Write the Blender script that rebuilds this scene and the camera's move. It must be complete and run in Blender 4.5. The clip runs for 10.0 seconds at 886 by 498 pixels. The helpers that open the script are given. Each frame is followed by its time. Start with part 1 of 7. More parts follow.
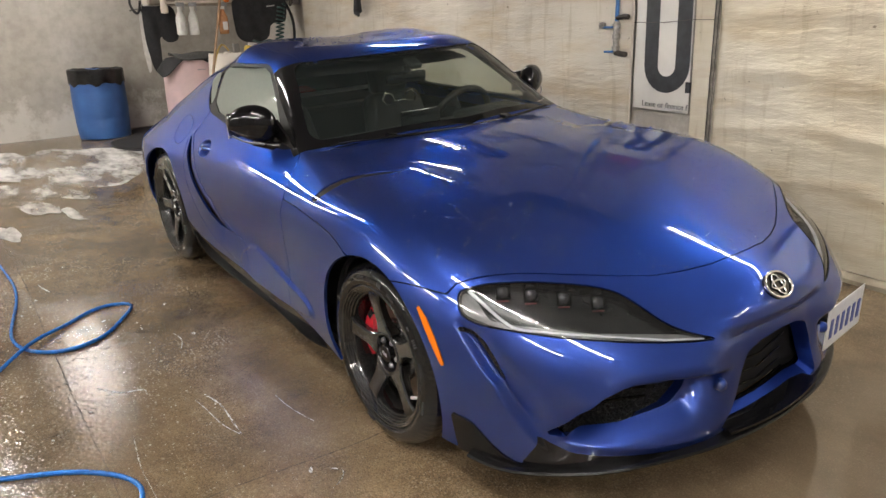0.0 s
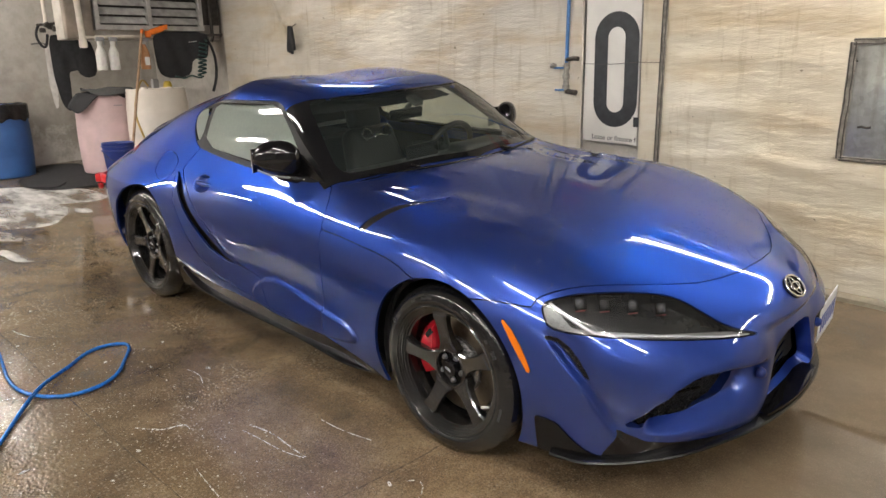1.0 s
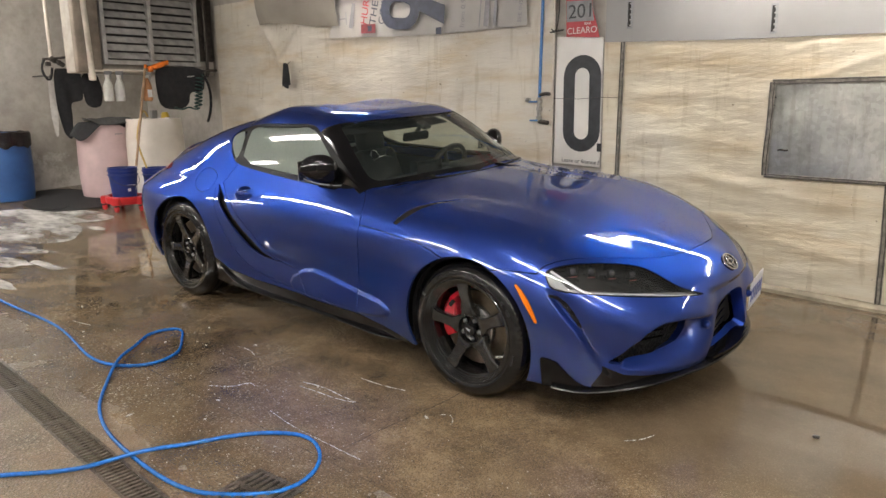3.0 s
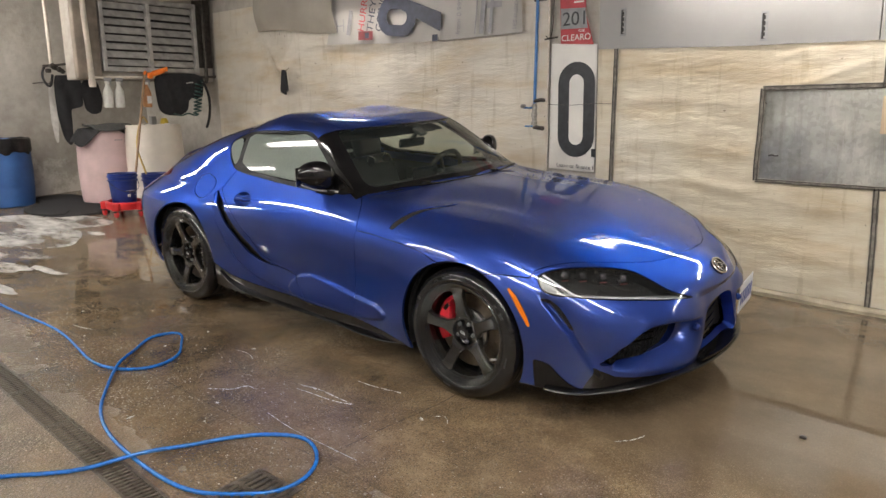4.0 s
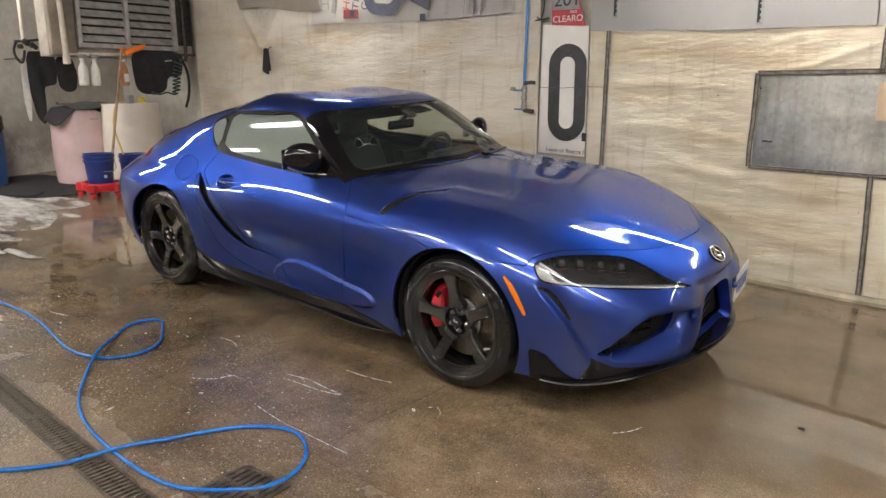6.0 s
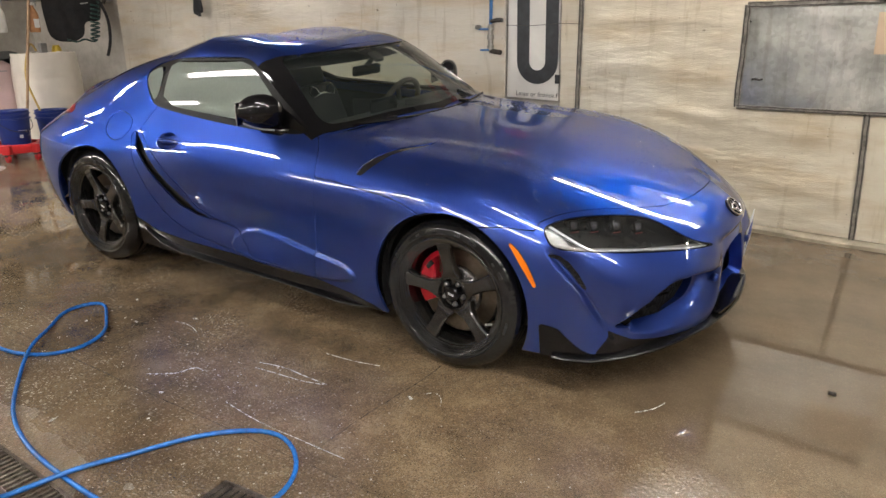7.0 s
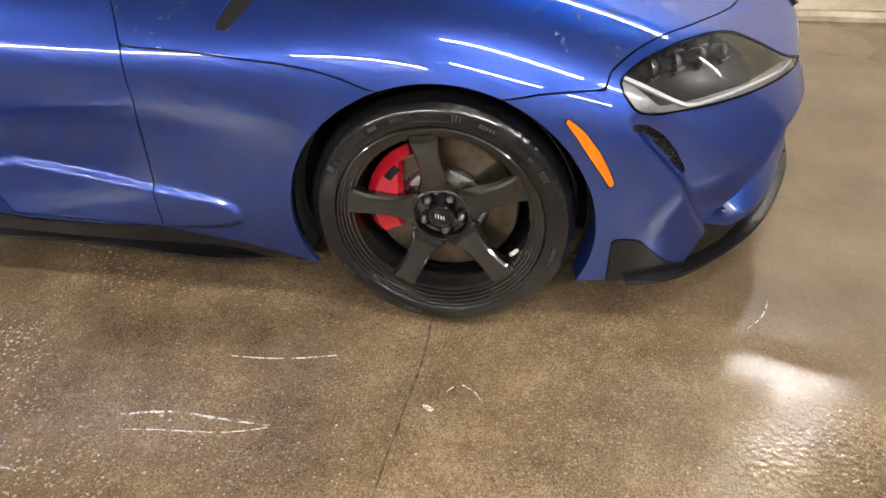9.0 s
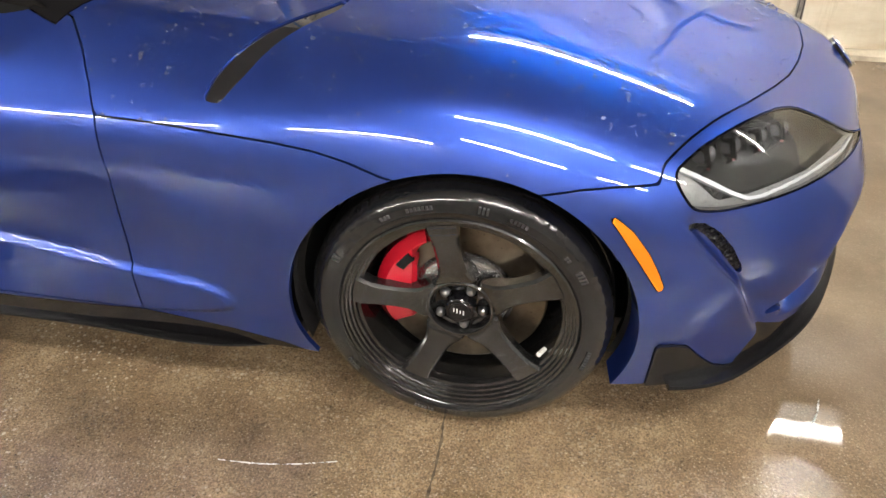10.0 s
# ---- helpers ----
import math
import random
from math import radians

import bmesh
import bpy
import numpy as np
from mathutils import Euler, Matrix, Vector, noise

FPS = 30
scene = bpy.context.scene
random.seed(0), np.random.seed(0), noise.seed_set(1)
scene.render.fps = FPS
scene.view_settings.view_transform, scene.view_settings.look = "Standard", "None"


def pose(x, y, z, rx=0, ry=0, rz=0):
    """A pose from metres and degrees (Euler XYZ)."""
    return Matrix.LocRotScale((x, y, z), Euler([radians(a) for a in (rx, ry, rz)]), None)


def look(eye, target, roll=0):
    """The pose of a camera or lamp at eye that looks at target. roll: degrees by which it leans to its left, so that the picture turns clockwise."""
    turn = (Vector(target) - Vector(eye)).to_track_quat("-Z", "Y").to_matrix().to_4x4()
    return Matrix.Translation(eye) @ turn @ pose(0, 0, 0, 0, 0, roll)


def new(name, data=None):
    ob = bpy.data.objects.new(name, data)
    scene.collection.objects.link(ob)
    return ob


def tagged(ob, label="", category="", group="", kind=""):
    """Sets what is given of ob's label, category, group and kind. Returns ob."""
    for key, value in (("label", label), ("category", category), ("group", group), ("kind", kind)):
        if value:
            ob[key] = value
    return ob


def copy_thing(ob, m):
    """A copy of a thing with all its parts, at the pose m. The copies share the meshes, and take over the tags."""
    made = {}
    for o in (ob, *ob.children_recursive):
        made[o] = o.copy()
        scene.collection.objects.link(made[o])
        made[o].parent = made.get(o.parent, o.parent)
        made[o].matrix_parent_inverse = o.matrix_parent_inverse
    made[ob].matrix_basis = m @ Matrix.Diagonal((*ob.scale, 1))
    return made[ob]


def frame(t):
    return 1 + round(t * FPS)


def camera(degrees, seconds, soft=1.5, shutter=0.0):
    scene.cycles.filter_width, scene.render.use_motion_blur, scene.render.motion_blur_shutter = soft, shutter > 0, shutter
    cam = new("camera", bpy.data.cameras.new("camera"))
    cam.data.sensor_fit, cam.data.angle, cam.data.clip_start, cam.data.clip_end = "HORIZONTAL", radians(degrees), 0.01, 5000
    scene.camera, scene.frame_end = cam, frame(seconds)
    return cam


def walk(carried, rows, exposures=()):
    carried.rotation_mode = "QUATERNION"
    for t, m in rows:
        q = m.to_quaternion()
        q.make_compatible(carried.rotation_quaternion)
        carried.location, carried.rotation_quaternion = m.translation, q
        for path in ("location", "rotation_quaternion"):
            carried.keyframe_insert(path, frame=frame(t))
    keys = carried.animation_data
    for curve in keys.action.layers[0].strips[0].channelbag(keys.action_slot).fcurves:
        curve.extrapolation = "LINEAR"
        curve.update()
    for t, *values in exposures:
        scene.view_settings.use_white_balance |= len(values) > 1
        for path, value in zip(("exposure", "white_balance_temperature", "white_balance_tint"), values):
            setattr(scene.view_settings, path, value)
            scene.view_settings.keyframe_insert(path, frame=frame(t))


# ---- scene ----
cam = camera(63.2, 10.0)
PATH = [
    (0, (3.255, -1.957, 1.405), (1.69, -0.853, 0.831), -2.0),
    (0.5, (3.072, -2.272, 1.445), (1.604, -1.024, 0.907), -2.2),
    (1, (2.984, -2.605, 1.442), (1.632, -1.217, 0.948), -1.4),
    (1.5, (3.1, -2.836, 1.424), (1.8, -1.382, 0.979), -1.0),
    (2, (3.226, -3.079, 1.418), (1.946, -1.6, 1.002), -0.8),
    (2.5, (3.263, -3.331, 1.398), (1.995, -1.839, 0.994), -0.7),
    (4, (3.345, -3.44, 1.417), (2.08, -1.94, 1.032), -0.9),
    (4.5, (3.363, -3.455, 1.423), (2.104, -1.949, 1.042), -0.8),
    (5, (3.316, -3.42, 1.417), (2.066, -1.906, 1.035), -0.6),
    (5.5, (3.297, -3.426, 1.412), (2.058, -1.907, 1.018), -0.3),
    (7, (2.783, -3.188, 1.397), (1.726, -1.592, 0.818), -1.3),
    (7.5, (2.43, -3.039, 1.368), (1.534, -1.386, 0.686), -2.2),
    (8, (2.157, -2.858, 1.37), (1.428, -1.177, 0.569), -3.4),
    (8.5, (1.815, -2.538, 1.351), (1.28, -0.869, 0.386), -5.3),
    (9, (1.557, -2.294, 1.245), (1.206, -0.66, 0.147), -4.5),
    (9.5, (1.428, -2.029, 1.201), (1.134, -0.401, 0.077), -4.1),
    (10, (1.448, -2.01, 1.306), (1.121, -0.37, 0.208), -2.9),
]
walk(cam, [(t, look(eye, target, roll)) for t, eye, target, roll in PATH],
     [(0, .32), (.5, .38), (1, .4), (1.5, .40), (2.5, .30), (4, .22), (5.5, .22), (7, .26), (8, .38), (8.5, .53), (9, .84), (9.5, 1.02), (10, 1.08)])

# ---- world and light: a windowless wash bay lit by tube lamps ----
world = bpy.data.worlds.new("world")
scene.world = world
world.use_nodes = True
world.node_tree.nodes["Background"].inputs[0].default_value = (0.6, 0.65, 0.7, 1)
world.node_tree.nodes["Background"].inputs[1].default_value = 0.02
LAMP_COLOUR, LAMP_POWER = (1.0, 0.94, 0.875, 1), 96
# x, y, z and length of each lamp
ROW_WALL = [(-2.0, 1.50, 2.70, 1.0), (2.38, 1.64, 2.43, 2.4), (5.4, 1.60, 2.55, 1.5)]
# the lamp at x -6.2 is added, unseen, to brighten the corner
ROW_MIDDLE = [(-5.6, -.85, 2.95, 1.0), (-6.2, -3.2, 2.95, 2.3), (-3.1, -2.2, 2.95, 2.3), (2.55, -2.1, 2.95, 2.3), (5.3, -2.1, 2.95, 2.3)]
# unseen lamps added behind the camera to fill the car's flank
ROW_BACK_FILL = [(-3.4, -5.75, 2.95, 2.3), (-.4, -5.75, 2.95, 2.3), (2.4, -4.2, 2.95, 2.0), (5.2, -4.2, 2.95, 2.0)]

# ---- the car's skin: named character lines, tail to nose, for one half ----
# Each line runs through the same fourteen stations: tail, rear corner, rear flank, rear axle, quarter, door rear,
# door middle, cowl, front of door, front axle, headlamp, nose corner, nose, badge line.
SILL_EDGE = [(-2.1, 0, .292), (-2.05, .527, .276), (-1.86, .807, .239), (-1.235, .878, .2), (-.9, .868, .171), (-.45, .873, .171), (.05, .873, .171),
             (.5, .869, .171), (.85, .881, .173), (1.242, .908, .185), (1.627, .879, .176), (1.874, .772, .178), (2.099, .478, .199), (2.186, 0, .194)]
LOWER_LINE = [(-2.16, 0, .411), (-2.1, .526, .396), (-1.88, .836, .359), (-1.235, .916, .321), (-.9, .901, .302), (-.45, .891, .291), (.05, .886, .291),
              (.5, .887, .292), (.85, .909, .293), (1.243, .937, .306), (1.628, .905, .307), (1.876, .777, .303), (2.126, .479, .278), (2.206, 0, .258)]
WAIST_LINE = [(-2.19, 0, .54), (-2.13, .543, .525), (-1.9, .848, .499), (-1.235, .928, .481), (-.9, .913, .461), (-.45, .893, .451), (.05, .878, .451),
              (.5, .884, .451), (.85, .916, .463), (1.245, .945, .487), (1.631, .911, .47), (1.892, .784, .429), (2.136, .469, .399), (2.204, 0, .37)]
FLANK_LINE = [(-2.21, 0, .665), (-2.15, .55, .662), (-1.92, .84, .638), (-1.235, .925, .631), (-.9, .898, .622), (-.45, .902, .612), (.05, .898, .611),
              (.5, .901, .612), (.85, .918, .624), (1.248, .94, .638), (1.624, .892, .611), (1.916, .727, .542), (2.14, .4, .512), (2.199, 0, .487)]
SHOULDER_LINE = [(-2.21, 0, .772), (-2.14, .534, .772), (-1.9, .791, .752), (-1.235, .865, .759), (-.9, .833, .759), (-.45, .866, .755), (.05, .883, .751),
                 (.5, .884, .746), (.85, .894, .744), (1.252, .899, .755), (1.619, .829, .706), (1.914, .634, .63), (2.139, .304, .56), (2.185, 0, .553)]
BELT_LINE = [(-2.14, 0, .902), (-2.06, .497, .897), (-1.83, .701, .862), (-1.235, .76, .861), (-.9, .699, .914), (-.45, .745, .904), (.05, .771, .895),
             (.5, .784, .858), (.85, .818, .831), (1.257, .817, .834), (1.599, .693, .777), (1.872, .524, .692), (2.127, .248, .602), (2.174, 0, .596)]
GLASS_LINE = [(-1.95, 0, .933), (-1.9, .424, .939), (-1.72, .57, .944), (-1.235, .618, .958), (-.9, .618, 1.024), (-.45, .666, 1.06), (.08, .67, 1.063),
              (.46, .713, .906), (.85, .689, .878), (1.256, .656, .866), (1.566, .518, .808), (1.839, .378, .725), (2.095, .185, .64), (2.154, 0, .627)]
RAIL_LINE = [(-1.7, 0, 1.019), (-1.68, .381, 1.029), (-1.55, .495, 1.044), (-1.235, .549, 1.119), (-.9, .565, 1.191), (-.45, .581, 1.251), (-.02, .567, 1.228),
             (.52, .601, .912), (.85, .525, .887), (1.254, .479, .873), (1.514, .393, .826), (1.797, .279, .754), (2.046, .14, .677), (2.12, 0, .658)]
ROOF_LINE = [(-1.5, 0, 1.084), (-1.48, .219, 1.091), (-1.4, .3, 1.118), (-1.15, .327, 1.196), (-.85, .338, 1.264), (-.45, .332, 1.311), (.06, .327, 1.259),
             (.6, .345, .934), (.87, .293, .916), (1.218, .263, .886), (1.482, .209, .84), (1.755, .144, .778), (1.991, .067, .709), (2.073, 0, .683)]
CENTRE_LINE = [(-1.4, 0, 1.118), (-1.38, 0, 1.129), (-1.3, 0, 1.153), (-1.1, 0, 1.2), (-.8, 0, 1.251), (-.42, 0, 1.3), (.1, 0, 1.261),
               (.64, 0, .941), (.88, 0, .927), (1.197, 0, .896), (1.451, 0, .85), (1.704, 0, .793), (1.926, 0, .732), (2.008, 0, .704)]
CAGE = np.array([SILL_EDGE, LOWER_LINE, WAIST_LINE, FLANK_LINE, SHOULDER_LINE, BELT_LINE, GLASS_LINE, RAIL_LINE, ROOF_LINE, CENTRE_LINE], float)


def spline(knots, values, at):
    """Natural cubic spline through values (rows) at knots, read at the places given."""
    n = len(knots)
    h = np.diff(knots)
    a = np.zeros((n, n))
    b = np.zeros((n, values.shape[1]))
    a[0, 0] = a[-1, -1] = 1
    for i in range(1, n - 1):
        a[i, i - 1], a[i, i], a[i, i + 1] = h[i - 1], 2 * (h[i - 1] + h[i]), h[i]
        b[i] = 6 * ((values[i + 1] - values[i]) / h[i] - (values[i] - values[i - 1]) / h[i - 1])
    m = np.linalg.solve(a, b)
    k = np.clip(np.searchsorted(knots, at, side="right") - 1, 0, n - 2)
    hk = h[k][:, None]
    l, r = (knots[k + 1] - at)[:, None], (at - knots[k])[:, None]
    return (m[k] * l ** 3 + m[k + 1] * r ** 3) / (6 * hk) + (values[k] / hk - m[k] * hk / 6) * l + (values[k + 1] / hk - m[k + 1] * hk / 6) * r


HEADER_LINES = {6: (-.17, .654, 1.068), 7: (-.22, .556, 1.241), 8: (-.19, .30, 1.288), 9: (-.17, 0, 1.292)}


def blurred(a, width, axis, ends):
    """Gaussian smoothing of a grid of points along an axis; ends: each end is held ('hold') or mirrored in the car's middle ('mirror')."""
    a = np.moveaxis(a, axis, 0)
    n = min(3 * width, len(a) - 1)
    k = np.exp(-0.5 * (np.arange(-n, n + 1) / width) ** 2)
    k /= k.sum()
    flip = np.array([1, -1, 1])
    before = a[1:n + 1][::-1] * flip if ends[0] == "mirror" else 2 * a[0] - a[1:n + 1][::-1]
    after = a[-n - 1:-1][::-1] * flip if ends[1] == "mirror" else 2 * a[-1] - a[-n - 1:-1][::-1]
    long = np.concatenate([before, a, after])
    return np.moveaxis(sum(w * long[i:i + len(a)] for i, w in enumerate(k)), 0, axis)


def mirrored_spline(knots, values, at, first, last):
    """The spline, carried on through the car's middle at its first or last end by the mirrored stations."""
    flip = np.array([1, -1, 1])
    if first:
        knots, values = np.concatenate([2 * knots[0] - knots[2:0:-1], knots]), np.concatenate([values[2:0:-1] * flip, values])
    if last:
        knots, values = np.concatenate([knots, 2 * knots[-1] - knots[-2:-4:-1]]), np.concatenate([values, values[-2:-4:-1] * flip])
    return spline(knots, values, at)


def loft(along=18, up=11):
    """The half skin as a grid of points, its right side at negative y."""
    low = (9 * (CAGE[:, 5:6] + CAGE[:, 6:7]) - CAGE[:, 4:5] - CAGE[:, 7:8]) / 16  # a station behind the windscreen header
    for j, place in HEADER_LINES.items():
        low[j, 0] = place
    half = (CAGE[:, 6:7] + CAGE[:, 7:8]) / 2  # and one half-way down the windscreen, with a slight crown
    half[:6] += (CAGE[:6, 6:7] * 2 - CAGE[:6, 5:6] - CAGE[:6, 7:8]) * 0.06
    half[6:, :, 2] += 0.012
    cage = np.concatenate([CAGE[:, :6], low, CAGE[:, 6:7], half, CAGE[:, 7:]], axis=1)
    gaps = np.linalg.norm(np.diff(cage, axis=1), axis=2)[1:7].mean(0)
    s = np.concatenate([[0], np.cumsum(gaps)])
    at = np.concatenate([np.linspace(s[i], s[i + 1], along, endpoint=False) for i in range(len(s) - 1)] + [[s[-1]]])
    lines = []
    for j, line in enumerate(cage):
        if j < 6:
            lines.append(mirrored_spline(s, line, at, True, True))
        else:  # the upper lines break where the windscreen meets the bonnet
            rear, ahead = at <= s[9] + 1e-9, at > s[9] + 1e-9
            lines.append(np.concatenate([mirrored_spline(s[:10], line[:10], at[rear], True, False), mirrored_spline(s[9:], line[9:], at[ahead], False, True)]))
    lines = np.array(lines)
    rise = np.linalg.norm(np.diff(CAGE, axis=0), axis=2)[:, 3:11].mean(1)
    v = np.concatenate([[0], np.cumsum(rise)])
    vat = np.concatenate([np.linspace(v[i], v[i + 1], up, endpoint=False) for i in range(len(v) - 1)] + [[v[-1]]])
    grid = spline(v, lines.reshape(len(v), -1), vat).reshape(len(vat), len(at), 3)
    grid[:, :, 1] *= -1
    grid[:, [0, -1], 1] = 0
    grid[-1, :, 1] = 0
    grid[:, :, 1] = np.minimum(grid[:, :, 1], 0)
    # even out the waves between the stations, but keep the break at the cowl
    cut, wide = 9 * along, along // 3
    whole_way = blurred(grid, wide, 1, ("mirror", "mirror"))
    broken = np.concatenate([blurred(grid[:, :cut], wide, 1, ("mirror", "hold")), blurred(grid[:, cut:], wide, 1, ("hold", "mirror"))], axis=1)
    w = np.clip((np.arange(len(vat)) / up - 5.4) / 0.6, 0, 1)[:, None, None]
    grid = blurred(whole_way * (1 - w) + broken * w, max(1, up // 4), 0, ("hold", "mirror"))
    # the haunches and the tail are rounder still
    soft = blurred(blurred(grid[:, :cut], int(along * .8), 1, ("mirror", "hold")), int(up * .7), 0, ("hold", "mirror"))
    rear = np.clip((-.55 - grid[:, :cut, :1]) / .4, 0, 1) * np.clip((np.arange(len(vat)) / up - 3.5) / 1.0, 0, 1)[:, None, None]
    grid[:, :cut] = grid[:, :cut] * (1 - rear) + soft * rear
    grid[:, [0, -1], 1] = 0
    grid[-1, :, 1] = 0
    grid[:, :, 1] = np.minimum(grid[:, :, 1], 0)
    return grid

# ---- tools ----
FLOOR_FALL, FLOOR_RISE = 0.0429, 0.04  # the slab falls towards the nose of the car and climbs towards the sheeted wall


def floor_z(x, y):
    k = 6.0
    return FLOOR_FALL * (1.235 - x) + FLOOR_RISE * math.log1p(math.exp(k * (y + 0.74))) / k - 0.004


def link_mesh(name, verts, faces, material=None, parent=None, label="", smooth=False):
    me = bpy.data.meshes.new(name)
    me.from_pydata([tuple(v) for v in verts], [], [tuple(f) for f in faces])
    me.validate()
    if smooth:
        me.polygons.foreach_set("use_smooth", [True] * len(me.polygons))
    if material:
        me.materials.append(material)
    ob = new(name, me)
    if parent:
        ob.parent = parent
    if label:
        ob["label"] = label
    return ob


def part(name, bm, material, parent=None, label="", smooth=False):
    """Links a bmesh as one mesh object, under a thing or a part of it."""
    bmesh.ops.recalc_face_normals(bm, faces=bm.faces)
    me = bpy.data.meshes.new(name)
    bm.to_mesh(me)
    bm.free()
    if smooth:
        me.shade_smooth()
        me.set_sharp_from_angle(angle=radians(smooth if smooth is not True else 35))
    me.materials.append(material)
    ob = new(name, me)
    if parent:
        ob.parent = parent
    if label:
        ob["label"] = label
    return ob


def thing(name, m, label, category, group=""):
    ob = new(name)
    ob.empty_display_size = 0.1
    ob.matrix_world = m
    return tagged(ob, label, category, group)


def box(sx, sy, sz, at=(0, 0, 0), bevel=0.0, turn=None, bm=None, segments=2):
    """A box of that size, centred at a place."""
    bm = bm or bmesh.new()
    made = bmesh.ops.create_cube(bm, size=1.0)["verts"]
    m = Matrix.Translation(at) @ (turn or Matrix()) @ Matrix.Diagonal((sx, sy, sz, 1))
    bmesh.ops.transform(bm, matrix=m, verts=made)
    if bevel:
        edges = {e for v in made for e in v.link_edges}
        bmesh.ops.bevel(bm, geom=list(edges), offset=bevel, segments=segments, affect="EDGES", profile=0.5)
    return bm


def lathe(profile, steps=48, bm=None, axis="z", at=(0, 0, 0), closed=False):
    """A turned shape: rows of (radius, height) round an axis."""
    bm = bm or bmesh.new()
    rings = []
    for r, h in profile:
        ring = []
        for i in range(steps):
            a = 2 * math.pi * i / steps
            p = (r * math.cos(a), r * math.sin(a), h)
            if axis == "y":
                p = (p[0], p[2], p[1])
            elif axis == "x":
                p = (p[2], p[0], p[1])
            ring.append(bm.verts.new((p[0] + at[0], p[1] + at[1], p[2] + at[2])))
        rings.append(ring)
    pairs = list(zip(rings, rings[1:])) + ([(rings[-1], rings[0])] if closed else [])
    for a, b in pairs:
        for i in range(steps):
            j = (i + 1) % steps
            bm.faces.new((a[i], a[j], b[j], b[i]))
    return bm


def tube(points, radius, steps=10, bm=None, smooth_path=0, caps=True):
    """A round bar along a line of points; smooth_path: points added between two of them."""
    bm = bm or bmesh.new()
    pts = [Vector(p) for p in points]
    if smooth_path:
        arr = np.array([tuple(p) for p in pts])
        knots = np.concatenate([[0], np.cumsum(np.linalg.norm(np.diff(arr, axis=0), axis=1))])
        pts = [Vector(p) for p in spline(knots, arr, np.linspace(0, knots[-1], smooth_path))]
    rings, side = [], None
    for i, p in enumerate(pts):
        way = (pts[min(i + 1, len(pts) - 1)] - pts[max(i - 1, 0)]).normalized()
        if side is None:
            side = way.orthogonal().normalized()
        side = (side - way * side.dot(way)).normalized()
        up = way.cross(side)
        r = radius(i / (len(pts) - 1)) if callable(radius) else radius
        rings.append([bm.verts.new(p + (side * math.cos(2 * math.pi * k / steps) + up * math.sin(2 * math.pi * k / steps)) * r) for k in range(steps)])
    for a, b in zip(rings, rings[1:]):
        for k in range(steps):
            bm.faces.new((a[k], a[(k + 1) % steps], b[(k + 1) % steps], b[k]))
    if caps:
        bm.faces.new(rings[0][::-1])
        bm.faces.new(rings[-1])
    return bm


def prism(outline, depth, bm=None, m=None):
    """A flat outline (x, y) given thickness along z, from 0 to depth."""
    bm = bm or bmesh.new()
    m = m or Matrix()
    low = [bm.verts.new(m @ Vector((x, y, 0))) for x, y in outline]
    high = [bm.verts.new(m @ Vector((x, y, depth))) for x, y in outline]
    bm.faces.new(low[::-1])
    bm.faces.new(high)
    for i in range(len(outline)):
        j = (i + 1) % len(outline)
        bm.faces.new((low[i], low[j], high[j], high[i]))
    return bm


def blob(centre, rx, ry, seed, rough=0.25, points=40, turn=0.0):
    """An uneven closed outline on the floor."""
    rnd = random.Random(seed)
    ph = [rnd.uniform(0, 6.28) for _ in range(6)]
    out = []
    for i in range(points):
        a = 2 * math.pi * i / points
        r = 1 + rough * sum(math.sin((k + 2) * a + ph[k]) / (k + 1.5) for k in range(6))
        x, y = rx * r * math.cos(a), ry * r * math.sin(a)
        out.append((centre[0] + x * math.cos(turn) - y * math.sin(turn), centre[1] + x * math.sin(turn) + y * math.cos(turn)))
    return out


def on_floor(bm, outline, lift=0.004, thick=0.003):
    """A thin film that lies on the sloping floor."""
    cx, cy = sum(p[0] for p in outline) / len(outline), sum(p[1] for p in outline) / len(outline)
    rings = []
    for k in (1.0, 0.93, 0.5):
        rings.append([bm.verts.new((cx + (x - cx) * k, cy + (y - cy) * k, floor_z(cx + (x - cx) * k, cy + (y - cy) * k) + (lift - thick if k == 1.0 else lift))) for x, y in outline])
    n = len(outline)
    for a, b in zip(rings, rings[1:]):
        for i in range(n):
            bm.faces.new((a[i], a[(i + 1) % n], b[(i + 1) % n], b[i]))
    bm.faces.new(rings[-1])
    return bm


def lettering(text, height, material, m, parent=None, width=None, name="lettering", depth=0.0015, bold=0.0):
    """Raised letters in the built-in font, as a mesh: x along the line, y up, standing on the origin."""
    cu = bpy.data.curves.new("line", "FONT")
    cu.body, cu.size, cu.extrude, cu.offset = text, 1.0, 0.0, bold
    ob = bpy.data.objects.new("line", cu)
    scene.collection.objects.link(ob)
    bpy.context.view_layer.update()
    me = bpy.data.meshes.new_from_object(ob.evaluated_get(bpy.context.evaluated_depsgraph_get()))
    bpy.data.objects.remove(ob)
    co = np.array([v.co[:] for v in me.vertices])
    lo, hi = co.min(0), co.max(0)
    sy = height / (hi[1] - lo[1])
    sx = width / (hi[0] - lo[0]) if width else sy
    bm = bmesh.new()
    bm.from_mesh(me)
    bpy.data.meshes.remove(me)
    for v in bm.verts:
        v.co = ((v.co.x - lo[0]) * sx, (v.co.y - lo[1]) * sy, 0)
    made = bmesh.ops.extrude_face_region(bm, geom=bm.faces[:])
    for v in made["geom"]:
        if isinstance(v, bmesh.types.BMVert):
            v.co.z += depth
    ob = part(name, bm, material, parent)
    ob.matrix_local = m
    return ob


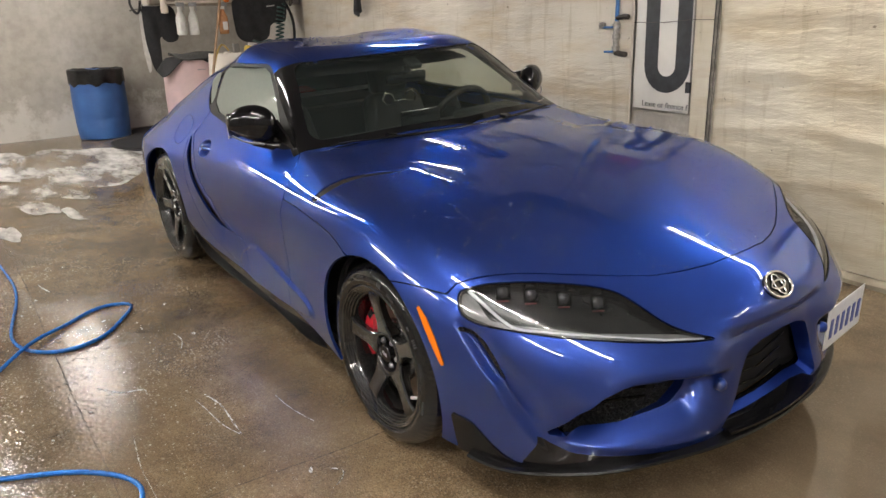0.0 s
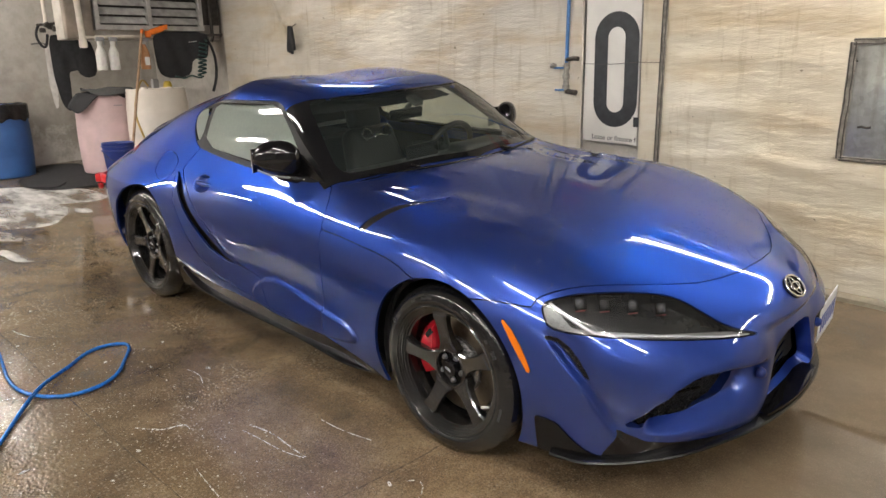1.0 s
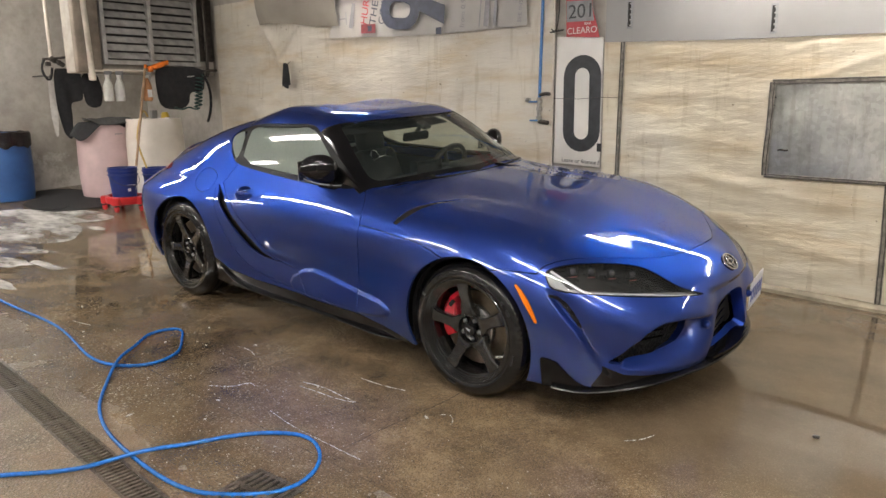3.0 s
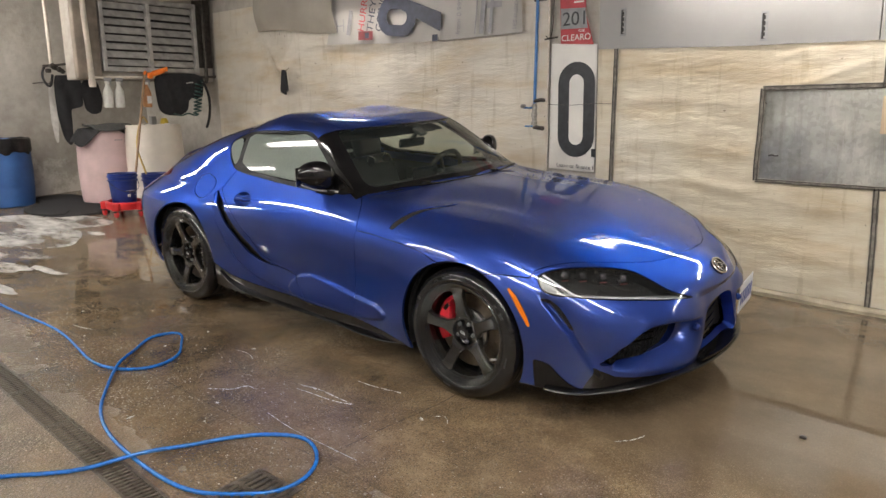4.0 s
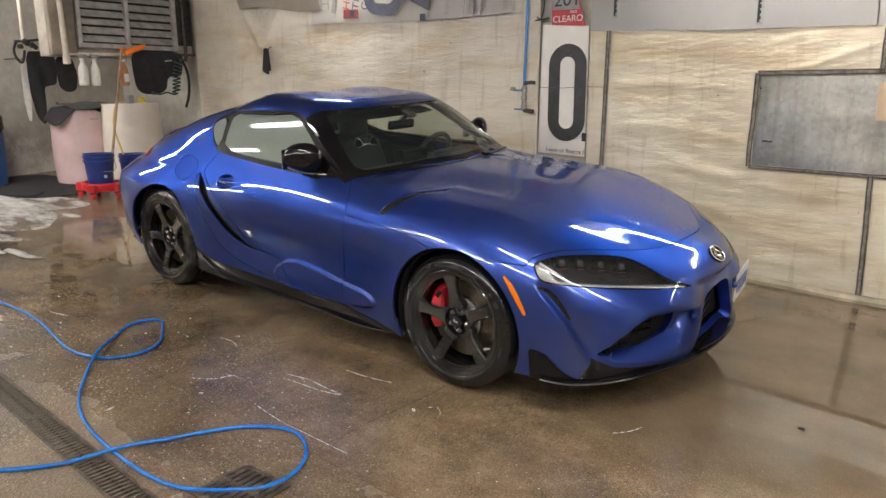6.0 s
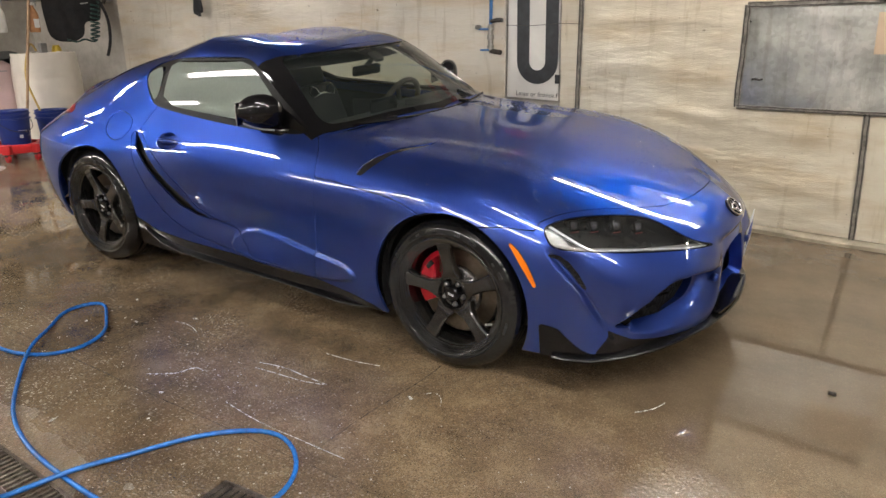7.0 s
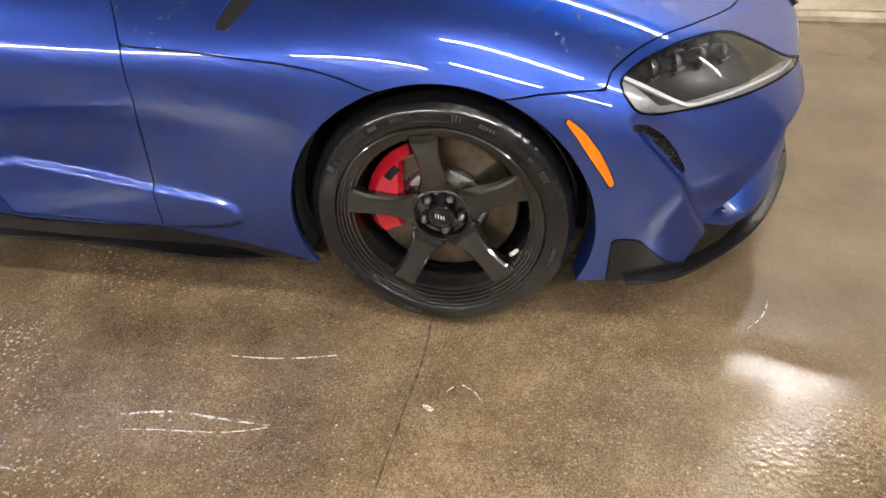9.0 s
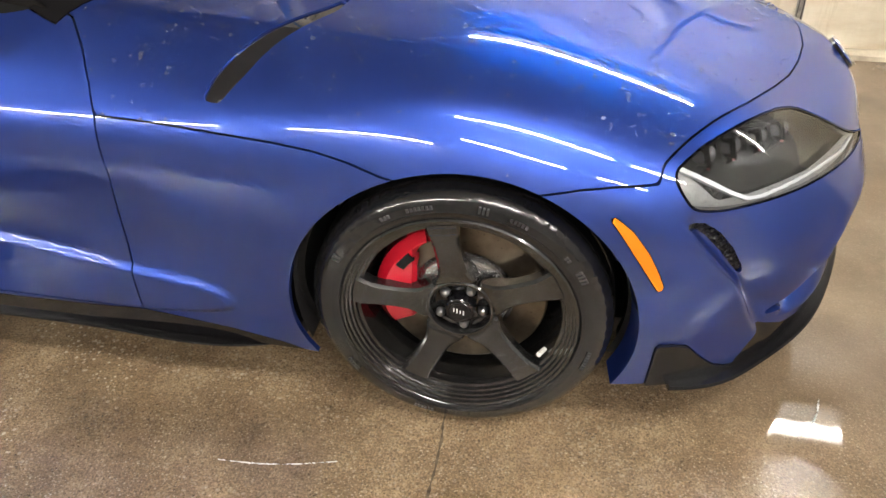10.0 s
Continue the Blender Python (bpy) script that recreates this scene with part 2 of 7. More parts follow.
def facing_south(x, y, z, upright=True):
    """Pose of a flat sign on the sheeted wall; not upright: its lines run up the wall."""
    c = Matrix(((1, 0, 0, x), (0, 0, -1, y), (0, 1, 0, z), (0, 0, 0, 1))) if upright else Matrix(((0, -1, 0, x), (0, 0, -1, y), (1, 0, 0, z), (0, 0, 0, 1)))
    return c

# ---- materials ----


def mat(name, colour, rough=0.5, metal=0.0, **more):
    """A node material with a Principled shader; returns it with its nodes, links and shader."""
    m = bpy.data.materials.new(name)
    m.use_nodes = True
    nodes, links = m.node_tree.nodes, m.node_tree.links
    sh = nodes["Principled BSDF"]
    sh.inputs["Base Color"].default_value = (*colour, 1)
    sh.inputs["Roughness"].default_value = rough
    sh.inputs["Metallic"].default_value = metal
    for key, value in more.items():
        sh.inputs[key.replace("_", " ")].default_value = value
    return m, nodes, links, sh


def noise_node(nodes, links, scale, detail=4, coords=None, rough=0.55):
    n = nodes.new("ShaderNodeTexNoise")
    n.inputs["Scale"].default_value = scale
    n.inputs["Detail"].default_value = detail
    n.inputs["Roughness"].default_value = rough
    if coords:
        links.new(coords, n.inputs["Vector"])
    return n


def ramp(nodes, links, source, stops):
    r = nodes.new("ShaderNodeValToRGB")
    r.color_ramp.elements[0].position, r.color_ramp.elements[0].color = stops[0][0], (*stops[0][1], 1)
    r.color_ramp.elements[1].position, r.color_ramp.elements[1].color = stops[-1][0], (*stops[-1][1], 1)
    for at, c in stops[1:-1]:
        r.color_ramp.elements.new(at).color = (*c, 1)
    links.new(source, r.inputs[0])
    return r


def coords_of(nodes, kind="Object"):
    return nodes.new("ShaderNodeTexCoord").outputs[kind]


def mix(nodes, links, factor, a, b, how="MIX"):
    n = nodes.new("ShaderNodeMix")
    n.data_type, n.blend_type = "RGBA", how
    for value, slot in ((factor, 0), (a, 6), (b, 7)):
        if isinstance(value, (int, float)):
            n.inputs[slot].default_value = value
        elif isinstance(value, tuple):
            n.inputs[slot].default_value = (*value, 1)
        else:
            links.new(value, n.inputs[slot])
    return n.outputs[2]


def bump(nodes, links, sh, height, strength=0.3, distance=0.01):
    b = nodes.new("ShaderNodeBump")
    b.inputs["Strength"].default_value = strength
    b.inputs["Distance"].default_value = distance
    links.new(height, b.inputs["Height"])
    links.new(b.outputs[0], sh.inputs["Normal"])
    return b


def simple(name, colour, rough=0.5, metal=0.0, spread=0.15, scale=12.0, relief=0.1, **more):
    """A plain surface with mottling at two sizes and fine relief."""
    m, nodes, links, sh = mat(name, colour, rough, metal, **more)
    c = coords_of(nodes)
    big, small = noise_node(nodes, links, scale, 5, c), noise_node(nodes, links, scale * 9, 3, c)
    dark = tuple(k * (1 - spread) for k in colour)
    light = tuple(min(1, k * (1 + spread)) for k in colour)
    r = ramp(nodes, links, big.outputs[0], [(0.3, dark), (0.7, light)])
    links.new(r.outputs[0], sh.inputs["Base Color"])
    rr = ramp(nodes, links, small.outputs[0], [(0.3, (rough * 0.85,) * 3), (0.7, (min(1, rough * 1.15),) * 3)])
    links.new(rr.outputs[0], sh.inputs["Roughness"])
    if relief:
        bump(nodes, links, sh, small.outputs[0], relief, 0.004)
    return m


# car
PAINT, n_, l_, s_ = mat("blue_metallic_paint", (0.0235, 0.054, 0.275), 0.36, 0.80)
s_.inputs["Specular IOR Level"].default_value = 0.0
s_.inputs["Specular Tint"].default_value = (0.25, 0.42, 0.85, 1)
s_.inputs["Coat Weight"].default_value, s_.inputs["Coat Roughness"].default_value = 1.0, 0.020
s_.inputs["Coat IOR"].default_value = 1.58
flake = n_.new("ShaderNodeTexVoronoi")
flake.inputs["Scale"].default_value = 900
l_.new(coords_of(n_), flake.inputs["Vector"])
bump(n_, l_, s_, flake.outputs["Color"], 0.04, 0.001)
BLACK_GLOSS = mat("gloss_black", (0.006, 0.006, 0.007), 0.08)[0]
BLACK_SATIN = simple("satin_black", (0.005, 0.005, 0.0055), 0.24, 0.0, 0.2, 30, 0.03, Specular_IOR_Level=0.3)
SLOT_GREY = simple("glossy_grey_trim", (0.010, 0.010, 0.011), 0.10, 0.0, 0.15, 60, 0.0, Coat_Weight=1.0, Coat_IOR=1.8)
SEAL_BLACK = simple("black_window_seal", (0.005, 0.005, 0.005), 0.5, 0, .2, 40, .02, Specular_IOR_Level=0.15)
BLACK_PLASTIC = simple("textured_black_plastic", (0.02, 0.02, 0.021), 0.55, 0.0, 0.2, 60, 0.15)
# near-black body lining; also paints the shade inside scoops and openings
DARK_VOID = mat("cavity_shade", (0.004, 0.004, 0.005), 0.8)[0]
AMBER, n_, l_, s_ = mat("amber_lens", (0.66, 0.165, 0.006), 0.2)
s_.inputs["Emission Color"].default_value, s_.inputs["Emission Strength"].default_value = (1, .35, .02, 1), 0.0
RED_LENS = mat("red_lens", (0.35, 0.01, 0.01), 0.15)[0]
MESH_BLACK, n_, l_, s_ = mat("black_honeycomb_mesh", (0.008, 0.008, 0.009), 0.5, Specular_IOR_Level=0.25)
v_ = n_.new("ShaderNodeTexVoronoi")
v_.inputs["Scale"].default_value = 110
l_.new(coords_of(n_), v_.inputs["Vector"])
bump(n_, l_, s_, v_.outputs["Distance"], 0.9, 0.01)


def glass(name, tint, see=0.9, rough=0.0, haze=None):
    """Thin glazing: mostly clear, with a mirror-like surface; haze: the colour of a film, of droplets or painted-in
    sheen, and how much of it.
    """
    m = bpy.data.materials.new(name)
    m.use_nodes = True
    nodes, links = m.node_tree.nodes, m.node_tree.links
    nodes.remove(nodes["Principled BSDF"])
    clear, shine, blend = nodes.new("ShaderNodeBsdfTransparent"), nodes.new("ShaderNodeBsdfGlossy"), nodes.new("ShaderNodeMixShader")
    clear.inputs[0].default_value = (*tint, 1)
    shine.inputs["Roughness"].default_value = rough
    edge, gloss = nodes.new("ShaderNodeLayerWeight"), nodes.new("ShaderNodeMapRange")
    power = nodes.new("ShaderNodeMath")
    power.operation = "POWER"
    power.inputs[1].default_value = 5
    links.new(edge.outputs["Facing"], power.inputs[0])
    links.new(power.outputs[0], gloss.inputs[0])
    gloss.inputs[3].default_value = 0.06
    links.new(gloss.outputs[0], blend.inputs[0])
    base = clear.outputs[0]
    if haze:
        film, film_blend = nodes.new("ShaderNodeBsdfTranslucent"), nodes.new("ShaderNodeMixShader")
        diffuse, both = nodes.new("ShaderNodeBsdfDiffuse"), nodes.new("ShaderNodeMixShader")
        film.inputs[0].default_value = diffuse.inputs[0].default_value = (*haze[0], 1)
        links.new(film.outputs[0], both.inputs[1])
        links.new(diffuse.outputs[0], both.inputs[2])
        both.inputs[0].default_value = 0.6
        c = coords_of(nodes)
        drops = noise_node(nodes, links, 60, 6, c, 0.7)
        r = ramp(nodes, links, drops.outputs[0], [(0.3, (haze[1] * 0.94,) * 3), (0.7, (min(1, haze[1] * 1.04),) * 3)])
        links.new(r.outputs[0], film_blend.inputs[0])
        links.new(base, film_blend.inputs[1])
        links.new(both.outputs[0], film_blend.inputs[2])
        base = film_blend.outputs[0]
    links.new(base, blend.inputs[1])
    links.new(shine.outputs[0], blend.inputs[2])
    links.new(blend.outputs[0], nodes["Material Output"].inputs[0])
    return m


# the windscreen's faint green haze paints in the sheen of the reflected walls
SCREEN = glass("windscreen_glass", (0.80, 0.84, 0.80), haze=((0.50, 0.64, 0.62), 0.034))
SIDE_GLASS = glass("misted_side_glass", (0.72, 0.8, 0.75), rough=0.03, haze=((0.62, 0.72, 0.65), 0.62))
FAR_GLASS = glass("lightly_misted_side_glass", (0.85, 0.9, 0.84), haze=((0.70, 0.76, 0.66), 0.25))
LENS = glass("headlamp_lens", (0.9, 0.92, 0.93), haze=((0.7, 0.7, 0.68), 0.018))
PROJECTOR, n_, l_, s_ = mat("projector_glass", (0.10, 0.10, 0.11), 0.05, .6)

# room


def concrete_floor():
    m, nodes, links, sh = mat("wet_brown_concrete", (0.15, 0.11, 0.07), 0.2)
    c = coords_of(nodes)

    def maths(how, a, b):
        n = nodes.new("ShaderNodeMath")
        n.operation = how
        for slot, value in enumerate((a, b)):
            if isinstance(value, (int, float)):
                n.inputs[slot].default_value = value
            else:
                links.new(value, n.inputs[slot])
        return n.outputs[0]

    def between(source, a, b, lo=0.0, hi=1.0):
        n = nodes.new("ShaderNodeMapRange")
        n.interpolation_type = "SMOOTHSTEP"
        for slot, value in enumerate((a, b, lo, hi)):
            n.inputs[slot + 1].default_value = value
        links.new(source, n.inputs[0])
        return n.outputs[0]

    big = noise_node(nodes, links, 0.9, 6, c, 0.6)
    mid = noise_node(nodes, links, 5.0, 6, c, 0.65)
    base = ramp(nodes, links, mid.outputs[0], [(0.25, (0.105, 0.073, 0.044)), (0.5, (0.185, 0.134, 0.082)), (0.75, (0.28, 0.209, 0.134))])
    tone = ramp(nodes, links, big.outputs[0], [(0.35, (0.72, 0.71, 0.70)), (0.65, (1.1, 1.08, 1.04))])
    col = mix(nodes, links, 1.0, base.outputs[0], tone.outputs[0], "MULTIPLY")
    sand = noise_node(nodes, links, 190, 3, c, 0.7)
    grain = ramp(nodes, links, sand.outputs[0], [(0.32, (0.30, 0.28, 0.25)), (0.5, (1, 1, 1)), (0.68, (1.75, 1.70, 1.62))])
    col = mix(nodes, links, 0.65, col, grain.outputs[0], "MULTIPLY")
    # stones in the worn surface, at three sizes
    stones = []
    for scale, lo, hi, strength in ((210, 0.15, 0.42, 0.75), (105, 0.10, 0.36, 0.75), (48, 0.04, 0.24, 0.55)):
        v = nodes.new("ShaderNodeTexVoronoi")
        v.inputs["Scale"].default_value = scale
        links.new(c, v.inputs["Vector"])
        stone = ramp(nodes, links, v.outputs["Distance"], [(lo, (1, 1, 1)), (hi, (0, 0, 0))])
        tint = ramp(nodes, links, v.outputs["Color"], [(0.25, (0.03, 0.025, 0.02)), (0.45, (0.13, 0.095, 0.06)), (0.62, (0.24, 0.185, 0.12)), (0.8, (0.42, 0.35, 0.25))])
        where = ramp(nodes, links, noise_node(nodes, links, 2.2, 4, c).outputs[0], [(0.34, (strength * .25,) * 3), (0.58, (strength,) * 3)])
        f = maths("MULTIPLY", stone.outputs[0], where.outputs[0])
        col = mix(nodes, links, f, col, tint.outputs[0])
        stones.append(stone.outputs[0])
    # clumps of grit and dark damp blotches with a ragged edge
    clump = noise_node(nodes, links, 42, 6, c, 0.78)
    col = mix(nodes, links, 0.32, col, ramp(nodes, links, clump.outputs[0], [(0.30, (0.45, 0.43, 0.40)), (0.5, (1, 1, 1)), (0.70, (1.55, 1.52, 1.46))]).outputs[0], "MULTIPLY")
    damp = noise_node(nodes, links, 1.9, 8, c, 0.68)
    col = mix(nodes, links, 0.5, col, ramp(nodes, links, damp.outputs[0], [(0.40, (0.60, 0.57, 0.54)), (0.50, (1, 1, 1)), (0.62, (1.12, 1.11, 1.08))]).outputs[0], "MULTIPLY")
    # beyond a joint, the strip along the trench is coarser
    sep = nodes.new("ShaderNodeSeparateXYZ")
    links.new(c, sep.inputs[0])
    ragged = noise_node(nodes, links, 9.0, 4, c, 0.6)
    strip_y = maths("ADD", sep.outputs[1], maths("MULTIPLY", ragged.outputs[0], 0.05))
    coarse = between(strip_y, -1.635, -1.655)
    v = nodes.new("ShaderNodeTexVoronoi")
    v.inputs["Scale"].default_value = 75
    links.new(c, v.inputs["Vector"])
    gravel = ramp(nodes, links, v.outputs["Distance"], [(0.08, (1, 1, 1)), (0.5, (0, 0, 0))])
    shade = ramp(nodes, links, v.outputs["Color"], [(0.25, (0.07, 0.058, 0.045)), (0.5, (0.20, 0.165, 0.125)), (0.75, (0.42, 0.37, 0.30))])
    col = mix(nodes, links, maths("MULTIPLY", maths("MULTIPLY", coarse, gravel.outputs[0]), 0.5), col, shade.outputs[0])
    # scattered pale grit
    where = between(noise_node(nodes, links, 1.7, 5, c, 0.6).outputs[0], 0.42, 0.60)
    where = maths("MULTIPLY", where, between(sep.outputs[0], 0.9, -0.3, 0.15, 0.9))
    for scale, size, share in ((38, 0.24, 0.66), (60, 0.34, 0.60), (90, 0.36, 0.60)):
        v = nodes.new("ShaderNodeTexVoronoi")
        v.inputs["Scale"].default_value = scale
        links.new(c, v.inputs["Vector"])
        chosen = ramp(nodes, links, v.outputs["Color"], [(share, (0, 0, 0)), (share + .02, (1, 1, 1))])
        spot = maths("MULTIPLY", between(v.outputs["Distance"], size, size * .6), chosen.outputs[0])
        col = mix(nodes, links, maths("MULTIPLY", spot, where), col, (0.62, 0.54, 0.43))
    links.new(col, sh.inputs["Base Color"])
    # a film of water: level before the car, thinner over worn stones elsewhere
    wobble = noise_node(nodes, links, 3.0, 4, c, 0.6)
    wy = maths("ADD", sep.outputs[1], maths("MULTIPLY", wobble.outputs[0], 0.35))
    wx = maths("ADD", sep.outputs[0], maths("MULTIPLY", wobble.outputs[0], 0.35))
    pool = maths("MULTIPLY", between(wx, 1.65, 2.45), between(wy, -.85, -.55))
    # the soaked stretch along the far sheets is darker
    soaked = maths("MULTIPLY", between(wx, 1.6, 2.4), between(wy, .20, .75))
    col = mix(nodes, links, maths("MULTIPLY", soaked, 0.3), col, mix(nodes, links, 1.0, col, (0.50, 0.44, 0.40), "MULTIPLY"))
    # mud settled under the water before the car
    mud = ramp(nodes, links, noise_node(nodes, links, 2.6, 5, c, 0.6).outputs[0], [(0.3, (0.105, 0.078, 0.052)), (0.7, (0.165, 0.125, 0.085))])
    settled = maths("MULTIPLY", between(wx, 1.75, 2.5), between(wy, -.95, -.25))
    col = mix(nodes, links, maths("MULTIPLY", settled, 0.8), col, mud.outputs[0])
    links.new(col, sh.inputs["Base Color"])
    patch = noise_node(nodes, links, 0.8, 5, c, 0.55)
    dry = maths("SUBTRACT", maths("ADD", patch.outputs[0], between(sep.outputs[1], -1.3, -2.6, 0.0, 0.25)), maths("MULTIPLY", pool, 0.5))
    # shallow puddles beside the rear wheel
    puddle = maths("MULTIPLY", maths("MULTIPLY", between(wx, -.6, -1.2), between(wx, -3.6, -3.0)), between(wy, -1.75, -1.35))
    shallow = noise_node(nodes, links, 1.9, 4, c, 0.55)
    dry = maths("SUBTRACT", dry, maths("MULTIPLY", maths("MULTIPLY", puddle, between(shallow.outputs[0], .40, .52)), 0.40))
    dry = maths("ADD", dry, maths("MULTIPLY", between(wx, 2.75, 3.4, 0.0, 0.42), between(wy, .75, .15)))
    rr = ramp(nodes, links, maths("ADD", dry, maths("MULTIPLY", coarse, 0.22)), [(0.10, (0.020,) * 3), (0.42, (0.07,) * 3), (0.56, (0.11,) * 3), (0.66, (0.16,) * 3), (0.85, (0.30,) * 3)])
    # rough wet patches that glint: one before the front wheel, one by the hose
    glint = None
    for px_, py_, rx_, ry_ in ((2.42, -1.13, .50, .20), (.25, -1.66, 1.15, .36)):
        e = maths("ADD", maths("POWER", maths("DIVIDE", maths("SUBTRACT", wx, px_ + .17), rx_), 2.0), maths("POWER", maths("DIVIDE", maths("SUBTRACT", wy, py_ + .17), ry_), 2.0))
        spot = between(e, 1.3, 0.5)
        glint = spot if glint is None else maths("ADD", glint, spot)
    wet = mix(nodes, links, glint, rr.outputs[0], (0.018, 0.018, 0.018))
    links.new(wet, sh.inputs["Roughness"])
    sh.inputs["Specular IOR Level"].default_value = 0.8
    fine = noise_node(nodes, links, 130, 4, c, 0.7)
    h = ramp(nodes, links, maths("ADD", dry, maths("MULTIPLY", coarse, 0.2)), [(0.15, (0.0,) * 3), (0.40, (0.10,) * 3), (0.60, (0.8,) * 3), (0.8, (1.0,) * 3)])
    lumps = mix(nodes, links, 0.35, fine.outputs[0], stones[1])
    lumps = mix(nodes, links, maths("MULTIPLY", coarse, 0.45), lumps, gravel.outputs[0])
    ripple = noise_node(nodes, links, 62, 2, c, 0.55)
    lumps = mix(nodes, links, glint, lumps, ripple.outputs[0])
    h = mix(nodes, links, glint, h.outputs[0], (0.30, 0.30, 0.30))
    hm = mix(nodes, links, 1.0, lumps, h, "MULTIPLY")
    bump(nodes, links, sh, hm, 0.6, 0.010)
    return m


def sheet_plastic(name, dirty, plain, pale, stain, lean):
    """Hung plastic film: clouded, with stains that run along its folds (lean: degrees from level) and a few drips."""
    m, nodes, links, sh = mat(name, plain, 0.35)
    c = coords_of(nodes)
    along = nodes.new("ShaderNodeMapping")
    along.inputs["Rotation"].default_value = (0, radians(lean), 0)
    along.inputs["Scale"].default_value = (0.7, 1.0, 3.2)
    links.new(c, along.inputs[0])
    runs = noise_node(nodes, links, 1.6, 6, along.outputs[0], 0.6)
    cloud = noise_node(nodes, links, 0.9, 6, c, 0.62)
    base = ramp(nodes, links, cloud.outputs[0], [(0.32, dirty), (0.5, plain), (0.68, pale)])
    band = ramp(nodes, links, runs.outputs[0], [(0.34, stain), (0.52, (1, 1, 1))])
    col = mix(nodes, links, 0.75, base.outputs[0], band.outputs[0], "MULTIPLY")
    down = nodes.new("ShaderNodeMapping")
    down.inputs["Scale"].default_value = (7.0, 7.0, 0.8)
    links.new(c, down.inputs[0])
    drip = ramp(nodes, links, noise_node(nodes, links, 2.0, 5, down.outputs[0], 0.6).outputs[0], [(0.33, (0.72, 0.68, 0.60)), (0.42, (1, 1, 1))])
    col = mix(nodes, links, 0.5, col, drip.outputs[0], "MULTIPLY")
    speck = noise_node(nodes, links, 26, 3, c, 0.5)
    sp = ramp(nodes, links, speck.outputs[0], [(0.25, (0.18, 0.14, 0.10)), (0.29, (1, 1, 1))])
    col = mix(nodes, links, 0.7, col, sp.outputs[0], "MULTIPLY")
    links.new(col, sh.inputs["Base Color"])
    fine = noise_node(nodes, links, 2.2, 7, along.outputs[0], 0.68)
    bump(nodes, links, sh, fine.outputs[0], 0.6, 0.03)
    rr = ramp(nodes, links, runs.outputs[0], [(0.3, (0.5,) * 3), (0.7, (0.28,) * 3)])
    links.new(rr.outputs[0], sh.inputs["Roughness"])
    return m


def concrete_wall():
    m, nodes, links, sh = mat("stained_concrete_wall", (0.4, 0.37, 0.33), 0.75)
    c = coords_of(nodes)
    cloud, fine = noise_node(nodes, links, 0.9, 7, c, 0.62), noise_node(nodes, links, 9, 6, c, 0.65)
    base = ramp(nodes, links, cloud.outputs[0], [(0.28, (0.27, 0.245, 0.21)), (0.5, (0.43, 0.40, 0.355)), (0.72, (0.53, 0.505, 0.46))])
    blot = ramp(nodes, links, fine.outputs[0], [(0.3, (0.72, 0.70, 0.67)), (0.6, (1, 1, 1))])
    col = mix(nodes, links, 0.7, base.outputs[0], blot.outputs[0], "MULTIPLY")
    # pale salts and damp near the foot of the wall, with a ragged edge of their own
    sep = nodes.new("ShaderNodeSeparateXYZ")
    links.new(c, sep.inputs[0])
    salt = noise_node(nodes, links, 4, 6, c, 0.7)
    low = nodes.new("ShaderNodeMapRange")
    low.inputs[1].default_value, low.inputs[2].default_value, low.inputs[3].default_value, low.inputs[4].default_value = 1.0, 0.45, 0.0, 0.35
    links.new(sep.outputs[2], low.inputs[0])
    add = nodes.new("ShaderNodeMath")
    add.operation = "ADD"
    links.new(salt.outputs[0], add.inputs[0])
    links.new(low.outputs[0], add.inputs[1])
    f = ramp(nodes, links, add.outputs[0], [(0.66, (0, 0, 0)), (0.82, (0.75,) * 3)])
    col = mix(nodes, links, f.outputs[0], col, (0.66, 0.64, 0.6))
    links.new(col, sh.inputs["Base Color"])
    bump(nodes, links, sh, fine.outputs[0], 0.5, 0.012)
    return m


FLOOR_MAT = concrete_floor()
SHEET_MAT = sheet_plastic("grimy_plastic_sheet", (0.50, 0.435, 0.325), (0.66, 0.60, 0.475), (0.75, 0.70, 0.595), (0.78, 0.68, 0.54), 4)
SHEET_GREY = sheet_plastic("greyed_hung_sheet", (0.42, 0.385, 0.325), (0.56, 0.52, 0.45), (0.66, 0.61, 0.52), (0.86, 0.74, 0.56), -17)
WALL_MAT = concrete_wall()
BACK_WALL_MAT = simple("dim_grey_wall_paint", (0.20, 0.195, 0.185), 0.7, 0, .15, 1.1, .1)
BOARD_MAT = simple("grey_white_board", (0.29, 0.282, 0.275), 0.5, 0, .10, 1.3, .05)
CEIL_MAT = simple("ceiling_paint", (0.22, 0.215, 0.205), 0.7, 0, .12, 1.5, .1)
SEAM_MAT = simple("dark_seam_tape", (0.22, 0.20, 0.17), 0.6, 0, .45, 25, .4)


